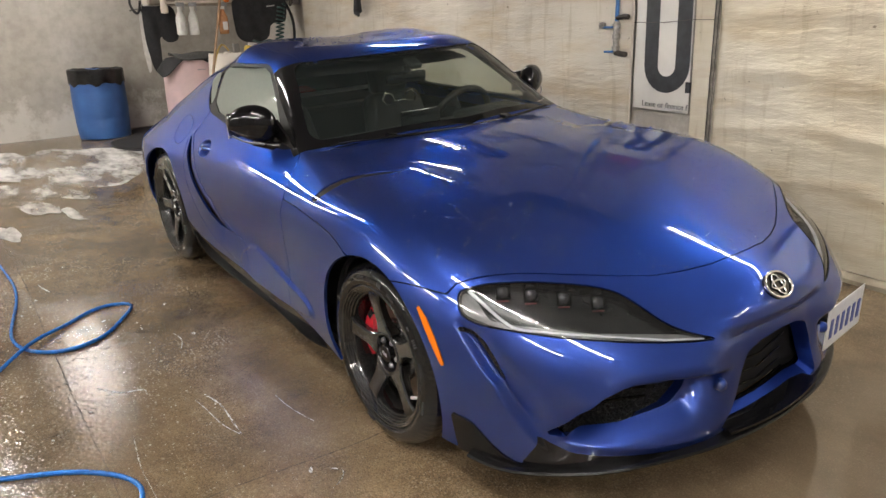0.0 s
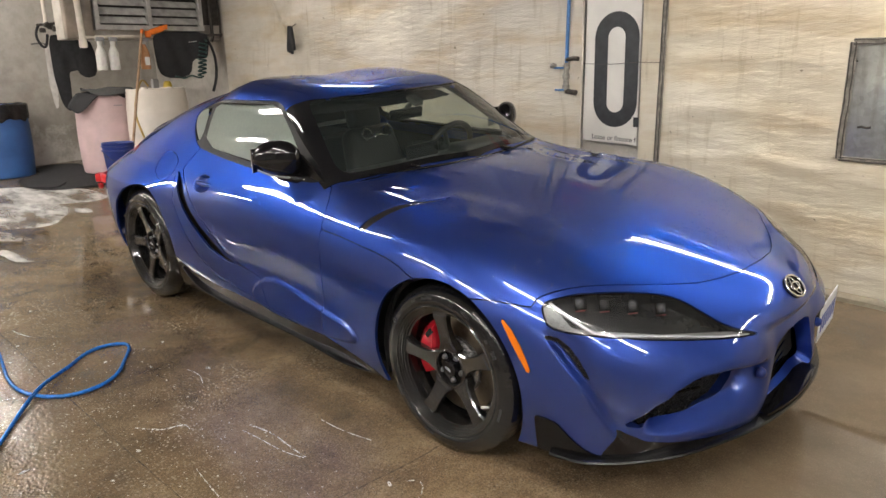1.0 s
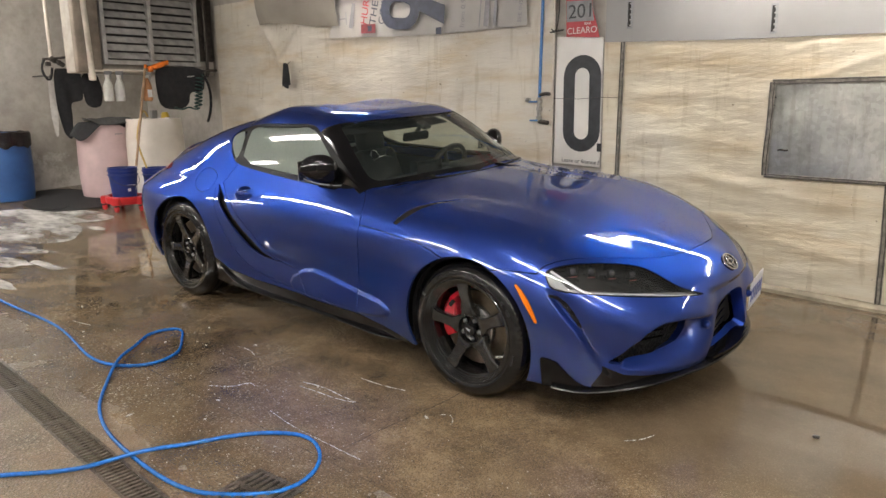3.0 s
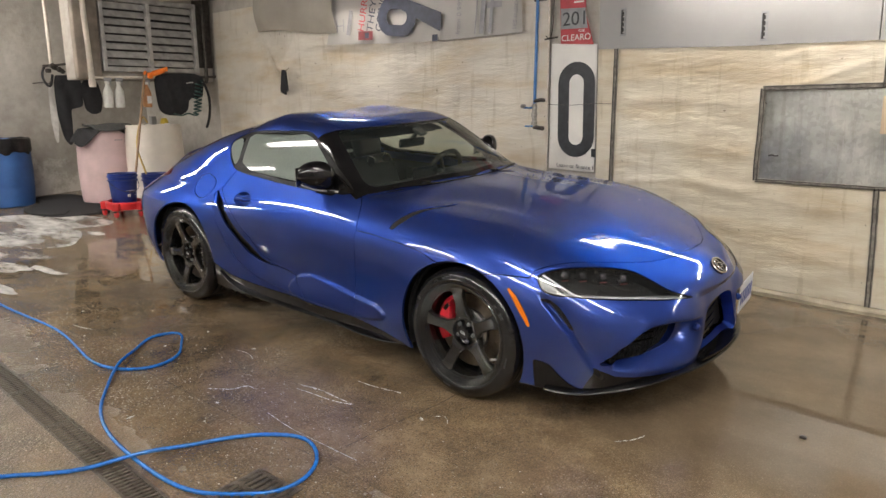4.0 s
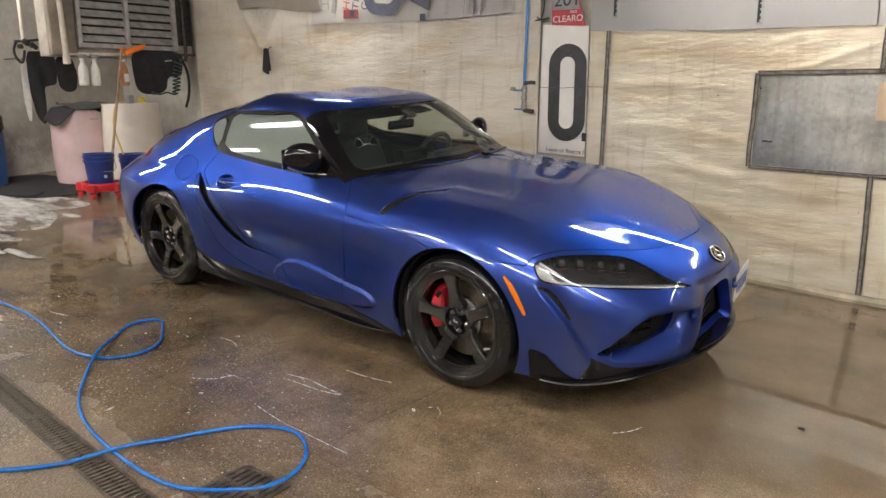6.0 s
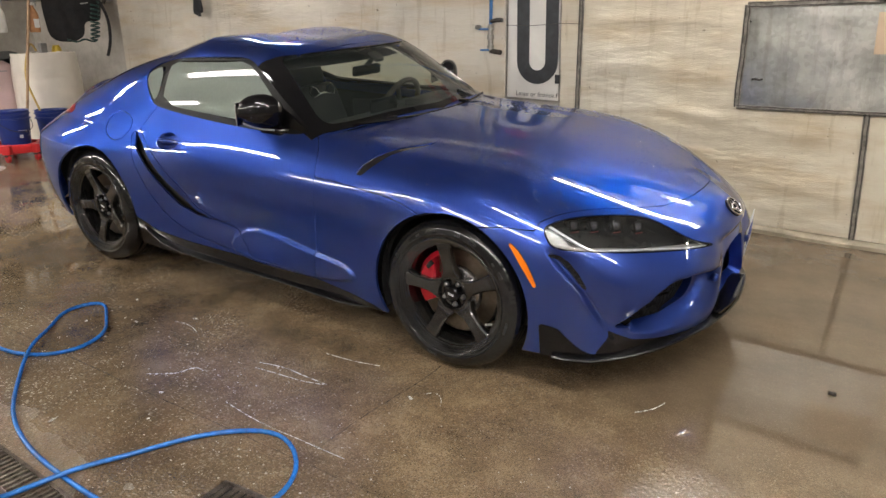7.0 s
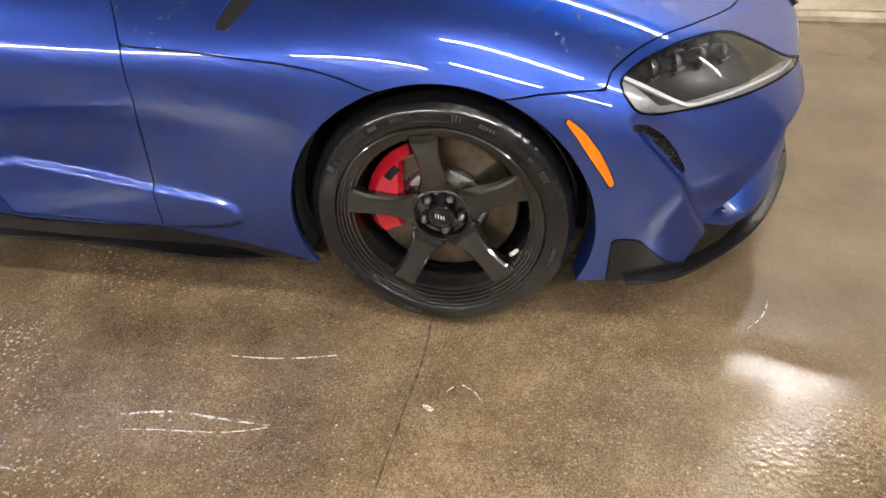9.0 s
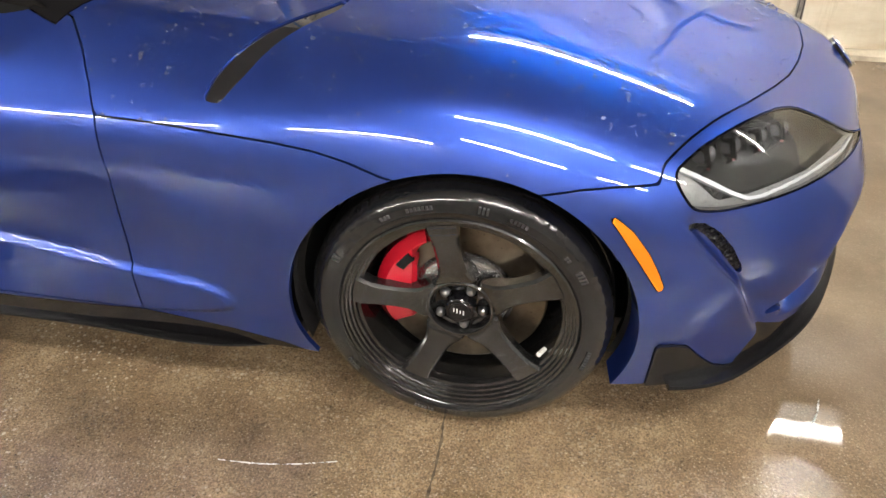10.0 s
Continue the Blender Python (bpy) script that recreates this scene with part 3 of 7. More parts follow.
def galvanised():
    """Dull zinc sheet: cloudy spangle, long wipe marks and a few runs."""
    m, nodes, links, sh = mat("dull_galvanised_sheet", (0.3, 0.3, 0.28), 0.35, .75)
    c = coords_of(nodes)
    cloud = noise_node(nodes, links, 1.5, 6, c, 0.65)
    col = ramp(nodes, links, cloud.outputs[0], [(0.3, (0.20, 0.20, 0.185)), (0.5, (0.34, 0.34, 0.315)), (0.7, (0.50, 0.49, 0.45))]).outputs[0]
    v = nodes.new("ShaderNodeTexVoronoi")
    v.inputs["Scale"].default_value = 38
    links.new(c, v.inputs["Vector"])
    col = mix(nodes, links, 0.35, col, ramp(nodes, links, v.outputs["Color"], [(0.2, (0.75,) * 3), (0.8, (1.2,) * 3)]).outputs[0], "MULTIPLY")
    down = nodes.new("ShaderNodeMapping")
    down.inputs["Scale"].default_value = (9, 9, .9)
    links.new(c, down.inputs[0])
    runs = noise_node(nodes, links, 2.0, 5, down.outputs[0], 0.65)
    col = mix(nodes, links, 0.5, col, ramp(nodes, links, runs.outputs[0], [(0.32, (0.62, 0.60, 0.56)), (0.5, (1, 1, 1))]).outputs[0], "MULTIPLY")
    links.new(col, sh.inputs["Base Color"])
    links.new(ramp(nodes, links, cloud.outputs[0], [(0.3, (0.26,) * 3), (0.7, (0.46,) * 3)]).outputs[0], sh.inputs["Roughness"])
    bump(nodes, links, sh, cloud.outputs[0], 0.25, 0.02)
    return m


GALV_MAT = galvanised()
BANNER_WHITE = simple("grimy_white_banner", (0.74, 0.72, 0.68), 0.5, 0, .10, 3, .06)
BANNER_GREY = simple("grimy_grey_banner", (0.40, 0.38, 0.355), 0.5, 0, .12, 2, .08)
PRINT_BLACK = simple("faded_black_print", (0.024, 0.026, 0.031), 0.5, 0, .4, 14, .05)
PRINT_NAVY = simple("faded_navy_print", (0.030, 0.036, 0.062), 0.5, 0, .3, 14, .05)
PRINT_RED = simple("faded_red_print", (0.42, 0.04, 0.05), 0.5, 0, .25, 10, .05)
PRINT_DARK_RED = simple("grimy_dark_red_print", (0.20, 0.03, 0.035), 0.5, 0, .35, 20, .05)
PRINT_GREY = simple("grey_print", (0.25, 0.25, 0.26), 0.5, 0, .2, 14, .05)
PRINT_WHITE = simple("white_print_on_sign", (0.68, 0.66, 0.64), 0.5, 0, .1, 14, .05)
PIPE_WHITE = simple("aged_white_pipe", (0.62, 0.57, 0.49), 0.45, 0, .2, 9, .1)
PIPE_BLUE = simple("blue_air_line", (0.05, 0.17, 0.42), 0.35, 0, .15, 20, .05)
BRASS = simple("dull_valve_metal", (0.35, 0.33, 0.30), 0.35, .8, .3, 40, .1)
IRON_DARK = simple("rusty_dark_iron", (0.05, 0.043, 0.037), 0.6, .3, .5, 20, .3)
CLOTH_BLACK = simple("black_cloth", (0.016, 0.016, 0.018), 0.9, 0, .3, 18, .5)
CLOTH_GREY = simple("dark_grey_mat_felt", (0.06, 0.06, 0.058), 0.9, 0, .2, 30, .5)
CLOTH_WHITE = simple("white_rag", (0.55, 0.53, 0.5), 0.9, 0, .15, 20, .4)
BARREL_PINK = simple("faded_pink_drum_plastic", (0.62, 0.46, 0.46), 0.5, 0, .12, 5, .08)
BARREL_WHITE = simple("white_drum_plastic", (0.68, 0.63, 0.56), 0.45, 0, .08, 5, .06)
BARREL_BLUE = simple("blue_drum_plastic", (0.03, 0.10, 0.30), 0.45, 0, .2, 5, .06)
BUCKET_BLUE = simple("blue_bucket_plastic", (0.010, 0.028, 0.18), 0.32, 0, .15, 12, .04)
RED_PLASTIC = simple("red_plastic", (0.55, 0.02, 0.025), 0.35, 0, .15, 12, .05)
ORANGE_RUBBER = simple("orange_rubber", (0.85, 0.20, 0.015), 0.5, 0, .12, 20, .1)
WOOD_POLE = simple("worn_wooden_pole", (0.34, 0.22, 0.13), 0.6, 0, .25, 14, .2)
YELLOW_HOSE = simple("yellow_hose", (0.55, 0.38, 0.11), 0.45, 0, .15, 20, .1)
GREEN_HOSE = simple("dark_green_hose", (0.013, 0.05, 0.045), 0.4, 0, .2, 20, .1)
HOSE_BLUE = simple("bright_blue_hose", (0.012, 0.145, 0.52), 0.25, 0, .25, 45, .2, Coat_Weight=0.6, Coat_Roughness=0.1)
GRATE_IRON = simple("wet_cast_iron_grate", (0.12, 0.10, 0.08), 0.3, .5, .55, 25, .3)
# near-black for flat plates that stand in for the shade inside openings
PIT_SHADE = mat("pit_shade", (0.008, 0.007, 0.006), 0.6)[0]
BOTTLE_CLEAR = simple("cloudy_spray_bottle", (0.66, 0.66, 0.62), 0.3, 0, .08, 30, .03)
BOTTLE_AMBER = simple("amber_spray_bottle", (0.45, 0.22, 0.10), 0.25, 0, .15, 30, .03)
FOAM_MAT, n_, l_, s_ = mat("soap_foam", (0.80, 0.79, 0.77), 0.45)
c_ = coords_of(n_)
v_ = n_.new("ShaderNodeTexVoronoi")
v_.inputs["Scale"].default_value = 70
l_.new(c_, v_.inputs["Vector"])
bump(n_, l_, s_, v_.outputs["Distance"], 0.6, 0.01)
st_ = n_.new("ShaderNodeMapping")
st_.inputs["Scale"].default_value = (1.0, 2.2, 1.0)
l_.new(c_, st_.inputs[0])
r_ = ramp(n_, l_, noise_node(n_, l_, 1.8, 9, st_.outputs[0], .60).outputs[0], [(0.38, (0.0,) * 3), (0.62, (0.85,) * 3)])
l_.new(r_.outputs[0], s_.inputs["Alpha"])
SOAP_MARK, n_, l_, s_ = mat("dried_soap_mark", (0.66, 0.64, 0.60), 0.5)
c_ = coords_of(n_)
l_.new(ramp(n_, l_, noise_node(n_, l_, 75, 5, c_, .7).outputs[0], [(0.42, (0.0,) * 3), (0.54, (0.95,) * 3)]).outputs[0], s_.inputs["Alpha"])
RIM_DUST = simple("tape_paper", (0.48, 0.36, 0.25), 0.7, 0, .1, 8, .05)
DULL_SHEET = simple("greyed_plastic_sheet", (0.26, 0.235, 0.20), 0.45, 0, .22, 1.6, .25)
LEDGE_MAT = simple("worn_pale_concrete_kerb", (0.34, 0.295, 0.22), 0.6, 0, .35, 7, .4)
GREY_FRAME = simple("weathered_grey_paint", (0.36, 0.35, 0.335), 0.6, 0, .3, 10, .3)
PIER_MAT = simple("brownish_chipped_concrete", (0.22, 0.185, 0.15), 0.8, 0, .4, 4, .6)
YELLOW_PLASTIC = simple("yellow_plastic", (0.60, 0.42, 0.04), 0.4, 0, .1, 12, .03)
BAG_BLACK = simple("black_bin_bag", (0.012, 0.012, 0.013), 0.25, 0, .2, 20, .2)
PIT_CONCRETE = simple("dark_wet_concrete", (0.03, 0.025, 0.02), 0.4, 0, .3, 20, .3)
GRIT_MAT = simple("pale_grit", (0.42, 0.38, 0.31), 0.3, 0, .35, 90, .0)

# ---- the bay: floor, walls, ceiling ----
WEST, NORTH, SOUTH, EAST, CEIL = -6.65, 1.86, -6.0, 7.0, 3.15
TRENCH_HALF = 0.062


def trench_y(x):
    return -2.24 - 0.05 * x


xs = np.linspace(WEST, EAST, 160)
ys = np.concatenate([np.linspace(SOUTH, -3.2, 20), np.linspace(-3.1, -2.24 - TRENCH_HALF, 10), np.linspace(-2.24 + TRENCH_HALF, -1.2, 14), np.linspace(-1.1, NORTH + .01, 40)])
band = int(np.argmin(np.abs(ys - (-2.24 - TRENCH_HALF))))
verts = []
for x in xs:
    for y in ys:
        w = max(0.0, 1 - abs(y + 2.24) / 0.85)
        yy = y - 0.05 * x * min(1.0, w * 1.1)
        verts.append((x, yy, floor_z(x, yy)))
ny = len(ys)
faces = [(i * ny + j, (i + 1) * ny + j, (i + 1) * ny + j + 1, i * ny + j + 1) for i in range(len(xs) - 1) for j in range(ny - 1) if not (j == band and -3.1 < xs[i] < 1.5)]
tagged(link_mesh("floor", verts, faces, FLOOR_MAT, smooth=True), "wet brown concrete floor with worn stones showing", "floor", kind="structure")


def wall(name, x0, x1, y0, y1, z0, z1, material, label):
    ob = part(name, box(x1 - x0, y1 - y0, z1 - z0, ((x0 + x1) / 2, (y0 + y1) / 2, (z0 + z1) / 2)), material)
    return tagged(ob, label, "wall", kind="structure")


wall("wall_north", WEST - .2, EAST + .2, NORTH + .02, NORTH + .22, -.6, CEIL, WALL_MAT, "concrete wall hung with plastic sheets")
wall("wall_west", WEST - .2, WEST, SOUTH - .2, NORTH + .02, -.6, CEIL, WALL_MAT, "stained grey concrete wall")
wall("wall_south", WEST - .2, EAST + .2, SOUTH - .2, SOUTH, -.6, CEIL, BACK_WALL_MAT, "plain grey wall")
wall("wall_east", EAST, EAST + .2, SOUTH, NORTH + .02, -.6, CEIL, BACK_WALL_MAT, "plain grey wall")
tagged(part("ceiling", box(EAST - WEST + .4, NORTH - SOUTH + .4, .2, ((EAST + WEST) / 2, (NORTH + SOUTH) / 2, CEIL + .1)), CEIL_MAT), "grey painted ceiling", "ceiling", kind="structure")

# ---- tube lamps ----
LAMP_GLOW, n_, l_, s_ = mat("tube_glow", (1, 1, 1), 0.4)
s_.inputs["Emission Color"].default_value, s_.inputs["Emission Strength"].default_value = LAMP_COLOUR, LAMP_POWER
LAMP_HOUSING = simple("white_lamp_housing", (0.7, 0.7, 0.68), 0.4, 0, .08, 10, .03)
SHADE_GREY = simple("dull_lamp_shade", (0.05, 0.05, 0.048), 0.7, 0, .2, 10, .05)


def tube_lamp(x, y, z, tubes, radius, length=1.2, shade=False):
    lamp = thing("tube_lamp", pose(x, y, z), "white tube lamp below the ceiling, out of view", "lamp", "tube lamps")
    part("housing", box(length + .06, .15, .05, (0, 0, .055), .008), LAMP_HOUSING, lamp)
    for dy in tubes:
        part("tube", tube([(-length / 2, dy, .012), (length / 2, dy, .012)], radius, 10), LAMP_GLOW, lamp, "lit white tube")
    for sx in (-1, 1):
        part("end_cap", box(.03, .13, .05, (sx * (length / 2 + .015), 0, .02), .004), LAMP_HOUSING, lamp)
    for sx in (-.4, .4):
        part("hanger", tube([(sx, 0, .08), (sx, 0, CEIL - z)], .004, 6), IRON_DARK, lamp)
    # added unseen plate that keeps the lamp's light off the wall behind
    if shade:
        part("reflector", box(length + .06, .006, .17, (0, .079, -.005), .002), SHADE_GREY, lamp, "dull grey plate added to shade the wall")
    return lamp


for x, y, z, length in ROW_WALL:
    tube_lamp(x, y, z, (0,), .014, length, True)
for x, y, z, length in ROW_MIDDLE + ROW_BACK_FILL:
    tube_lamp(x, y, z, (-.04, .04), .014, length)

# ---- the sheeted wall ----


def wrinkled(name, x0, x1, z0, z1, y, folds, material, label, seed=0, nx=70, nz=50, top_line=None, low_line=None):
    """A hung sheet with sagging folds, as a thick wavy surface."""
    rnd = random.Random(seed)
    ph = [rnd.uniform(0, 6.28) for _ in range(8)]
    vs = []
    for j in range(nz + 1):
        for i in range(nx + 1):
            u, v = i / nx, j / nz
            x = x0 + (x1 - x0) * u
            za, zb = (low_line(x) if low_line else z0), (top_line(x) if top_line else z1)
            z = za + (zb - za) * v
            slope = folds.get("slope", 0.0)
            sag = z + slope * (x - x0) + .035 * math.sin(1.7 * x + ph[0])
            amount = .25 + 1.5 * abs(noise.noise((x * .8 + seed, z * 1.3, 3.1)))
            crease = 1 - abs(math.sin(folds["per_m"] * 3.14 * sag + ph[1] + .7 * math.sin(1.3 * x + ph[2]) + 1.6 * noise.noise((x * .7, z * .9, seed))))
            small = 1 - abs(math.sin(folds["per_m"] * 7.3 * sag + ph[3] + 1.1 * math.sin(2.3 * x + ph[4]) + 2.0 * noise.noise((x * 1.3, z * 1.6, seed + 2))))
            d = folds["deep"] * amount * (crease ** 2 * .9 + small ** 2 * .22)
            d += folds["deep"] * .8 * noise.noise((x * 1.6, z * 2.4, seed)) + folds["deep"] * .3 * noise.noise((x * 6.1, z * 9.0, seed + 5))
            for (xa, za), (xb, zb), high in folds.get("ridges", ()):
                dx, dz = xb - xa, zb - za
                w = max(0, min(1, ((x - xa) * dx + (z - za) * dz) / (dx * dx + dz * dz)))
                off = math.hypot(x - xa - w * dx, z - za - w * dz)
                d += high * math.exp(-off / .05) * (1 - .6 * w)
            edge = min(1.0, 6 * min(u, 1 - u, v + .05, 1 - v))
            vs.append((x, y - .012 - max(-.010, d * edge), z))
    fs = [(j * (nx + 1) + i, j * (nx + 1) + i + 1, (j + 1) * (nx + 1) + i + 1, (j + 1) * (nx + 1) + i) for j in range(nz) for i in range(nx)]
    return tagged(link_mesh(name, vs, fs, material, smooth=True), label, "plastic sheet", "plastic sheets on the wall")


def floor_edge(x):
    return floor_z(x, NORTH) + .045


def board_edge(x):
    return 1.872 - .043 * x if x < 1.6 else 1.803 - .018 * (x - 1.6)


wrinkled("plastic_sheet", .68, 1.79, 0, 0, NORTH, dict(deep=.024, per_m=3.4, slope=.16), SHEET_MAT, "yellowed plastic sheet with sagging folds", 3, 70, 80, board_edge, floor_edge)
wrinkled("plastic_sheet", 1.79, 2.52, 0, 0, NORTH, dict(deep=.018, per_m=3.0, slope=.05), SHEET_MAT, "yellowed plastic sheet below a metal panel", 5, 50, 50, lambda x: .885, floor_edge)
wrinkled("plastic_sheet", 1.79, 2.52, 0, 0, NORTH, dict(deep=.026, per_m=5.0, slope=-.3), SHEET_MAT, "creased plastic sheet above a metal panel", 9, 50, 24, board_edge, lambda x: 1.51)
wrinkled("plastic_sheet", 2.52, 7.0, 0, 0, NORTH, dict(deep=.02, per_m=3.0, slope=.1), SHEET_MAT, "yellowed plastic sheet along the wall", 11, 90, 50, board_edge, floor_edge)
wrinkled("plastic_sheet", -3.1, .07, 0, 2.2, NORTH - .03, dict(deep=.018, per_m=1.6, slope=-.30), SHEET_GREY, "large yellowed plastic sheet hung loosely", 17, 80, 60, lambda x: 2.75, floor_edge)
wrinkled("plastic_sheet", -4.75, -2.9, 0, 2.2, NORTH - .01, dict(deep=.026, per_m=1.2, slope=.5, ridges=(((-3.45, 1.88), (-3.95, 2.5), .05), ((-3.42, 1.88), (-3.1, 2.3), .05), ((-3.42, 1.88), (-2.95, 2.05), .03))), SHEET_GREY, "greyish damp plastic sheet by the corner", 23, 60, 60, lambda x: 2.6, floor_edge)
wrinkled("plastic_sheet", .52, .68, 0, 0, NORTH, dict(deep=.006, per_m=2.0), SHEET_MAT, "narrow yellowed plastic sheet", 29, 8, 50, board_edge, floor_edge)

for x0, x1, label in ((.53, 2.45, "grey-white board above the sheets"), (2.456, 5.0, "grey-white board above the sheets"), (5.006, 6.98, "grey-white board above the sheets")):
    bm = bmesh.new()
    outline = [(x0, board_edge(x0)), ((x0 + x1) / 2, board_edge((x0 + x1) / 2)), (x1, board_edge(x1)), (x1, CEIL), (x0, CEIL)]
    prism(outline, .022, bm, facing_south(0, NORTH, 0))
    tagged(part("wall_board", bm, BOARD_MAT), label, "wall board", "boards above the sheets")
for x, z0, z1 in ((.73, 1.935, 2.14), (1.764, 1.828, 2.022)):
    slot_ob = thing("slot_plate", facing_south(x, NORTH - .022, (z0 + z1) / 2), "dark scarred slot in the wall board", "slot plate", "slots in the boards")
    part("backing", box(.045, z1 - z0, .004, (0, 0, .003), .001), PRINT_GREY, slot_ob)
    part("slot", box(.022, (z1 - z0) * .86, .004, (-.004, 0, .0062), .001), PIT_SHADE, slot_ob)
    for k in range(5):
        part("bracket", box(.020, .010, .004, (.010, (z1 - z0) * (-.38 + .19 * k), .0085)), BOARD_MAT, slot_ob)


def seam(points, label="dark stitched seam between sheets", wide=.038):
    """A taped seam that follows a line on the wall, with a cord along each side."""
    ob = thing("sheet_seam", Matrix(), label, "seam", "seams on the sheets")
    for (xa, za), (xb, zb) in zip(points, points[1:]):
        way = Vector((xb - xa, 0, zb - za))
        m = Matrix.Translation(((xa + xb) / 2, NORTH - .030, (za + zb) / 2)) @ Matrix.Rotation(-math.atan2(zb - za, xb - xa), 4, "Y")
        bm = box(way.length, .008, wide, (0, 0, 0), .002)
        bmesh.ops.transform(bm, matrix=m, verts=bm.verts)
        part("tape", bm, SEAM_MAT, ob)
        for off in (-.3, .3):
            n = max(3, int(way.length / .05))
            pts = [(-way.length / 2 + way.length * k / n, -.006 - .002 * (k % 2), wide * off + .002 * math.sin(k * 2.2)) for k in range(n + 1)]
            bm = tube([m @ Vector(p) for p in pts], .0032, 5)
            part("cord", bm, IRON_DARK, ob)
    return ob


seam([(.684, 1.842), (.676, 1.35), (.668, .85), (.662, .2)])
seam([(2.518, .87), (2.527, .5), (2.531, floor_edge(2.53))])
seam([(2.516, 1.77), (2.514, 1.5)])
seam([(1.787, 1.512), (2.55, 1.512), (2.9, 1.51)], "dark seam along a metal panel")
seam([(1.788, 1.512), (1.783, 1.2), (1.772, 1.0), (1.775, .885)], "dark seam along a metal panel")
seam([(1.775, .885), (2.1, .878), (2.6, .868), (2.9, .865)], "dark seam along a metal panel", .026)

hatch = thing("metal_hatch", Matrix(), "dull galvanised metal hatch in the sheeted wall", "hatch")
bm = bmesh.new()
nx_, nz_ = 36, 20
gv = [[bm.verts.new((1.79 + 1.12 * i / nx_, NORTH - .018 - .005 * noise.noise((i * .16, j * .2, 2)), .88 + .625 * j / nz_)) for i in range(nx_ + 1)] for j in range(nz_ + 1)]
for j in range(nz_):
    for i in range(nx_):
        bm.faces.new((gv[j][i], gv[j][i + 1], gv[j + 1][i + 1], gv[j + 1][i]))
part("sheet_metal", bm, GALV_MAT, hatch, smooth=True)
part("latch", tube([(1.852, NORTH - .030, 1.060), (1.872, NORTH - .034, 1.064), (1.895, NORTH - .034, 1.058), (1.916, NORTH - .030, 1.062)], .006, 8), IRON_DARK, hatch, "small dark latch")
tagged(part("paper_patch", box(.40, .003, .235, (2.705, NORTH - .030, 1.33)), RIM_DUST), "brown paper patch taped to the metal hatch", "paper")

# ledge of the slab at the foot of the sheets
bm = bmesh.new()
rows = []
for k in range(60):
    x = -4.3 + 11.3 * k / 59
    z = floor_z(x, NORTH - .05)
    j = .006 * noise.noise((x * 2.3, 0, 4))
    rows.append([bm.verts.new(p) for p in ((x, NORTH + .02, z - .05), (x, NORTH - .062 + j, z - .05), (x, NORTH - .058 + j, z + .022 + j), (x, NORTH - .035, z + .040 + j), (x, NORTH + .02, z + .045))])
for a, b in zip(rows, rows[1:]):
    for k in range(4):
        bm.faces.new((a[k], b[k], b[k + 1], a[k + 1]))
tagged(part("kerb", bm, LEDGE_MAT, smooth=True), "low worn concrete kerb along the wall", "kerb", kind="structure")

# ---- signs ----


def stadium(w, h, n=14):
    r = w / 2
    return [(r * math.cos(a), h / 2 - r + r * math.sin(a)) for a in np.linspace(0, math.pi, n)] + [(r * math.cos(a), -h / 2 + r + r * math.sin(a)) for a in np.linspace(math.pi, 2 * math.pi, n)]


def ring_shape(outer, hole, depth=.0015):
    bm = bmesh.new()
    n = len(outer)
    rows = [[bm.verts.new((x, y, z)) for x, y in line] for line, z in ((outer, 0), (outer, depth), (hole, depth), (hole, 0))]
    for a, b in zip(rows, rows[1:] + rows[:1]):
        for i in range(n):
            bm.faces.new((a[i], a[(i + 1) % n], b[(i + 1) % n], b[i]))
    return bm


tall = thing("tall_banner", facing_south(.30, NORTH - .012, 1.40), "grimy white banner with a tall black zero", "banner")
part("sheet", prism([(-.205, .52), (.21, .49), (.207, -.52), (-.222, -.50)], .003), BANNER_WHITE, tall)
zero = part("digit", ring_shape(stadium(.338, .765), stadium(.132, .565)), PRINT_BLACK, tall, "tall black digit zero")
zero.matrix_local = Matrix.Translation((.032, -.018, .004))
part("point", box(.038, .065, .0015, (.198, -.362, .005)), PRINT_BLACK, tall)
lettering("Lease or finance f", .034, PRINT_BLACK, Matrix.Translation((-.142, -.486, .0035)) @ Matrix.Rotation(radians(-2.3), 4, "Z"), tall, .345, "line_of_text")
part("wire", tube([(-.23, .03, .006), (0, .022, .008), (.2, .032, .006), (.38, .026, .004)], .002, 5), IRON_DARK, tall, "thin wire across the banner")

red = thing("red_sign", facing_south(.18, NORTH - .020, 1.90), "torn red sale sign with a model year", "sign")
part("sheet", prism([(.004, .012), (.30, -.01), (.268, .10), (.228, .22), (.225, .36), (-.008, .37)], .003), PRINT_RED, red)
part("year_band", prism([(.004, .125), (.248, .118), (.228, .225), (.226, .275), (.0, .285)], .002, m=Matrix.Translation((0, 0, .003))), PRINT_GREY, red)
lettering("201", .105, PRINT_BLACK, Matrix.Translation((.022, .148, .0055)), red, .20, "line_of_text")
lettering("CLEARO", .048, PRINT_WHITE, Matrix.Translation((.012, .030, .0035)), red, .262, "line_of_text")
lettering("MODEL", .018, PRINT_WHITE, Matrix.Translation((.165, .093, .0035)), red, .06, "line_of_text")
part("bar", box(.09, .014, .001, (.165, .325, .004)), PRINT_WHITE, red)

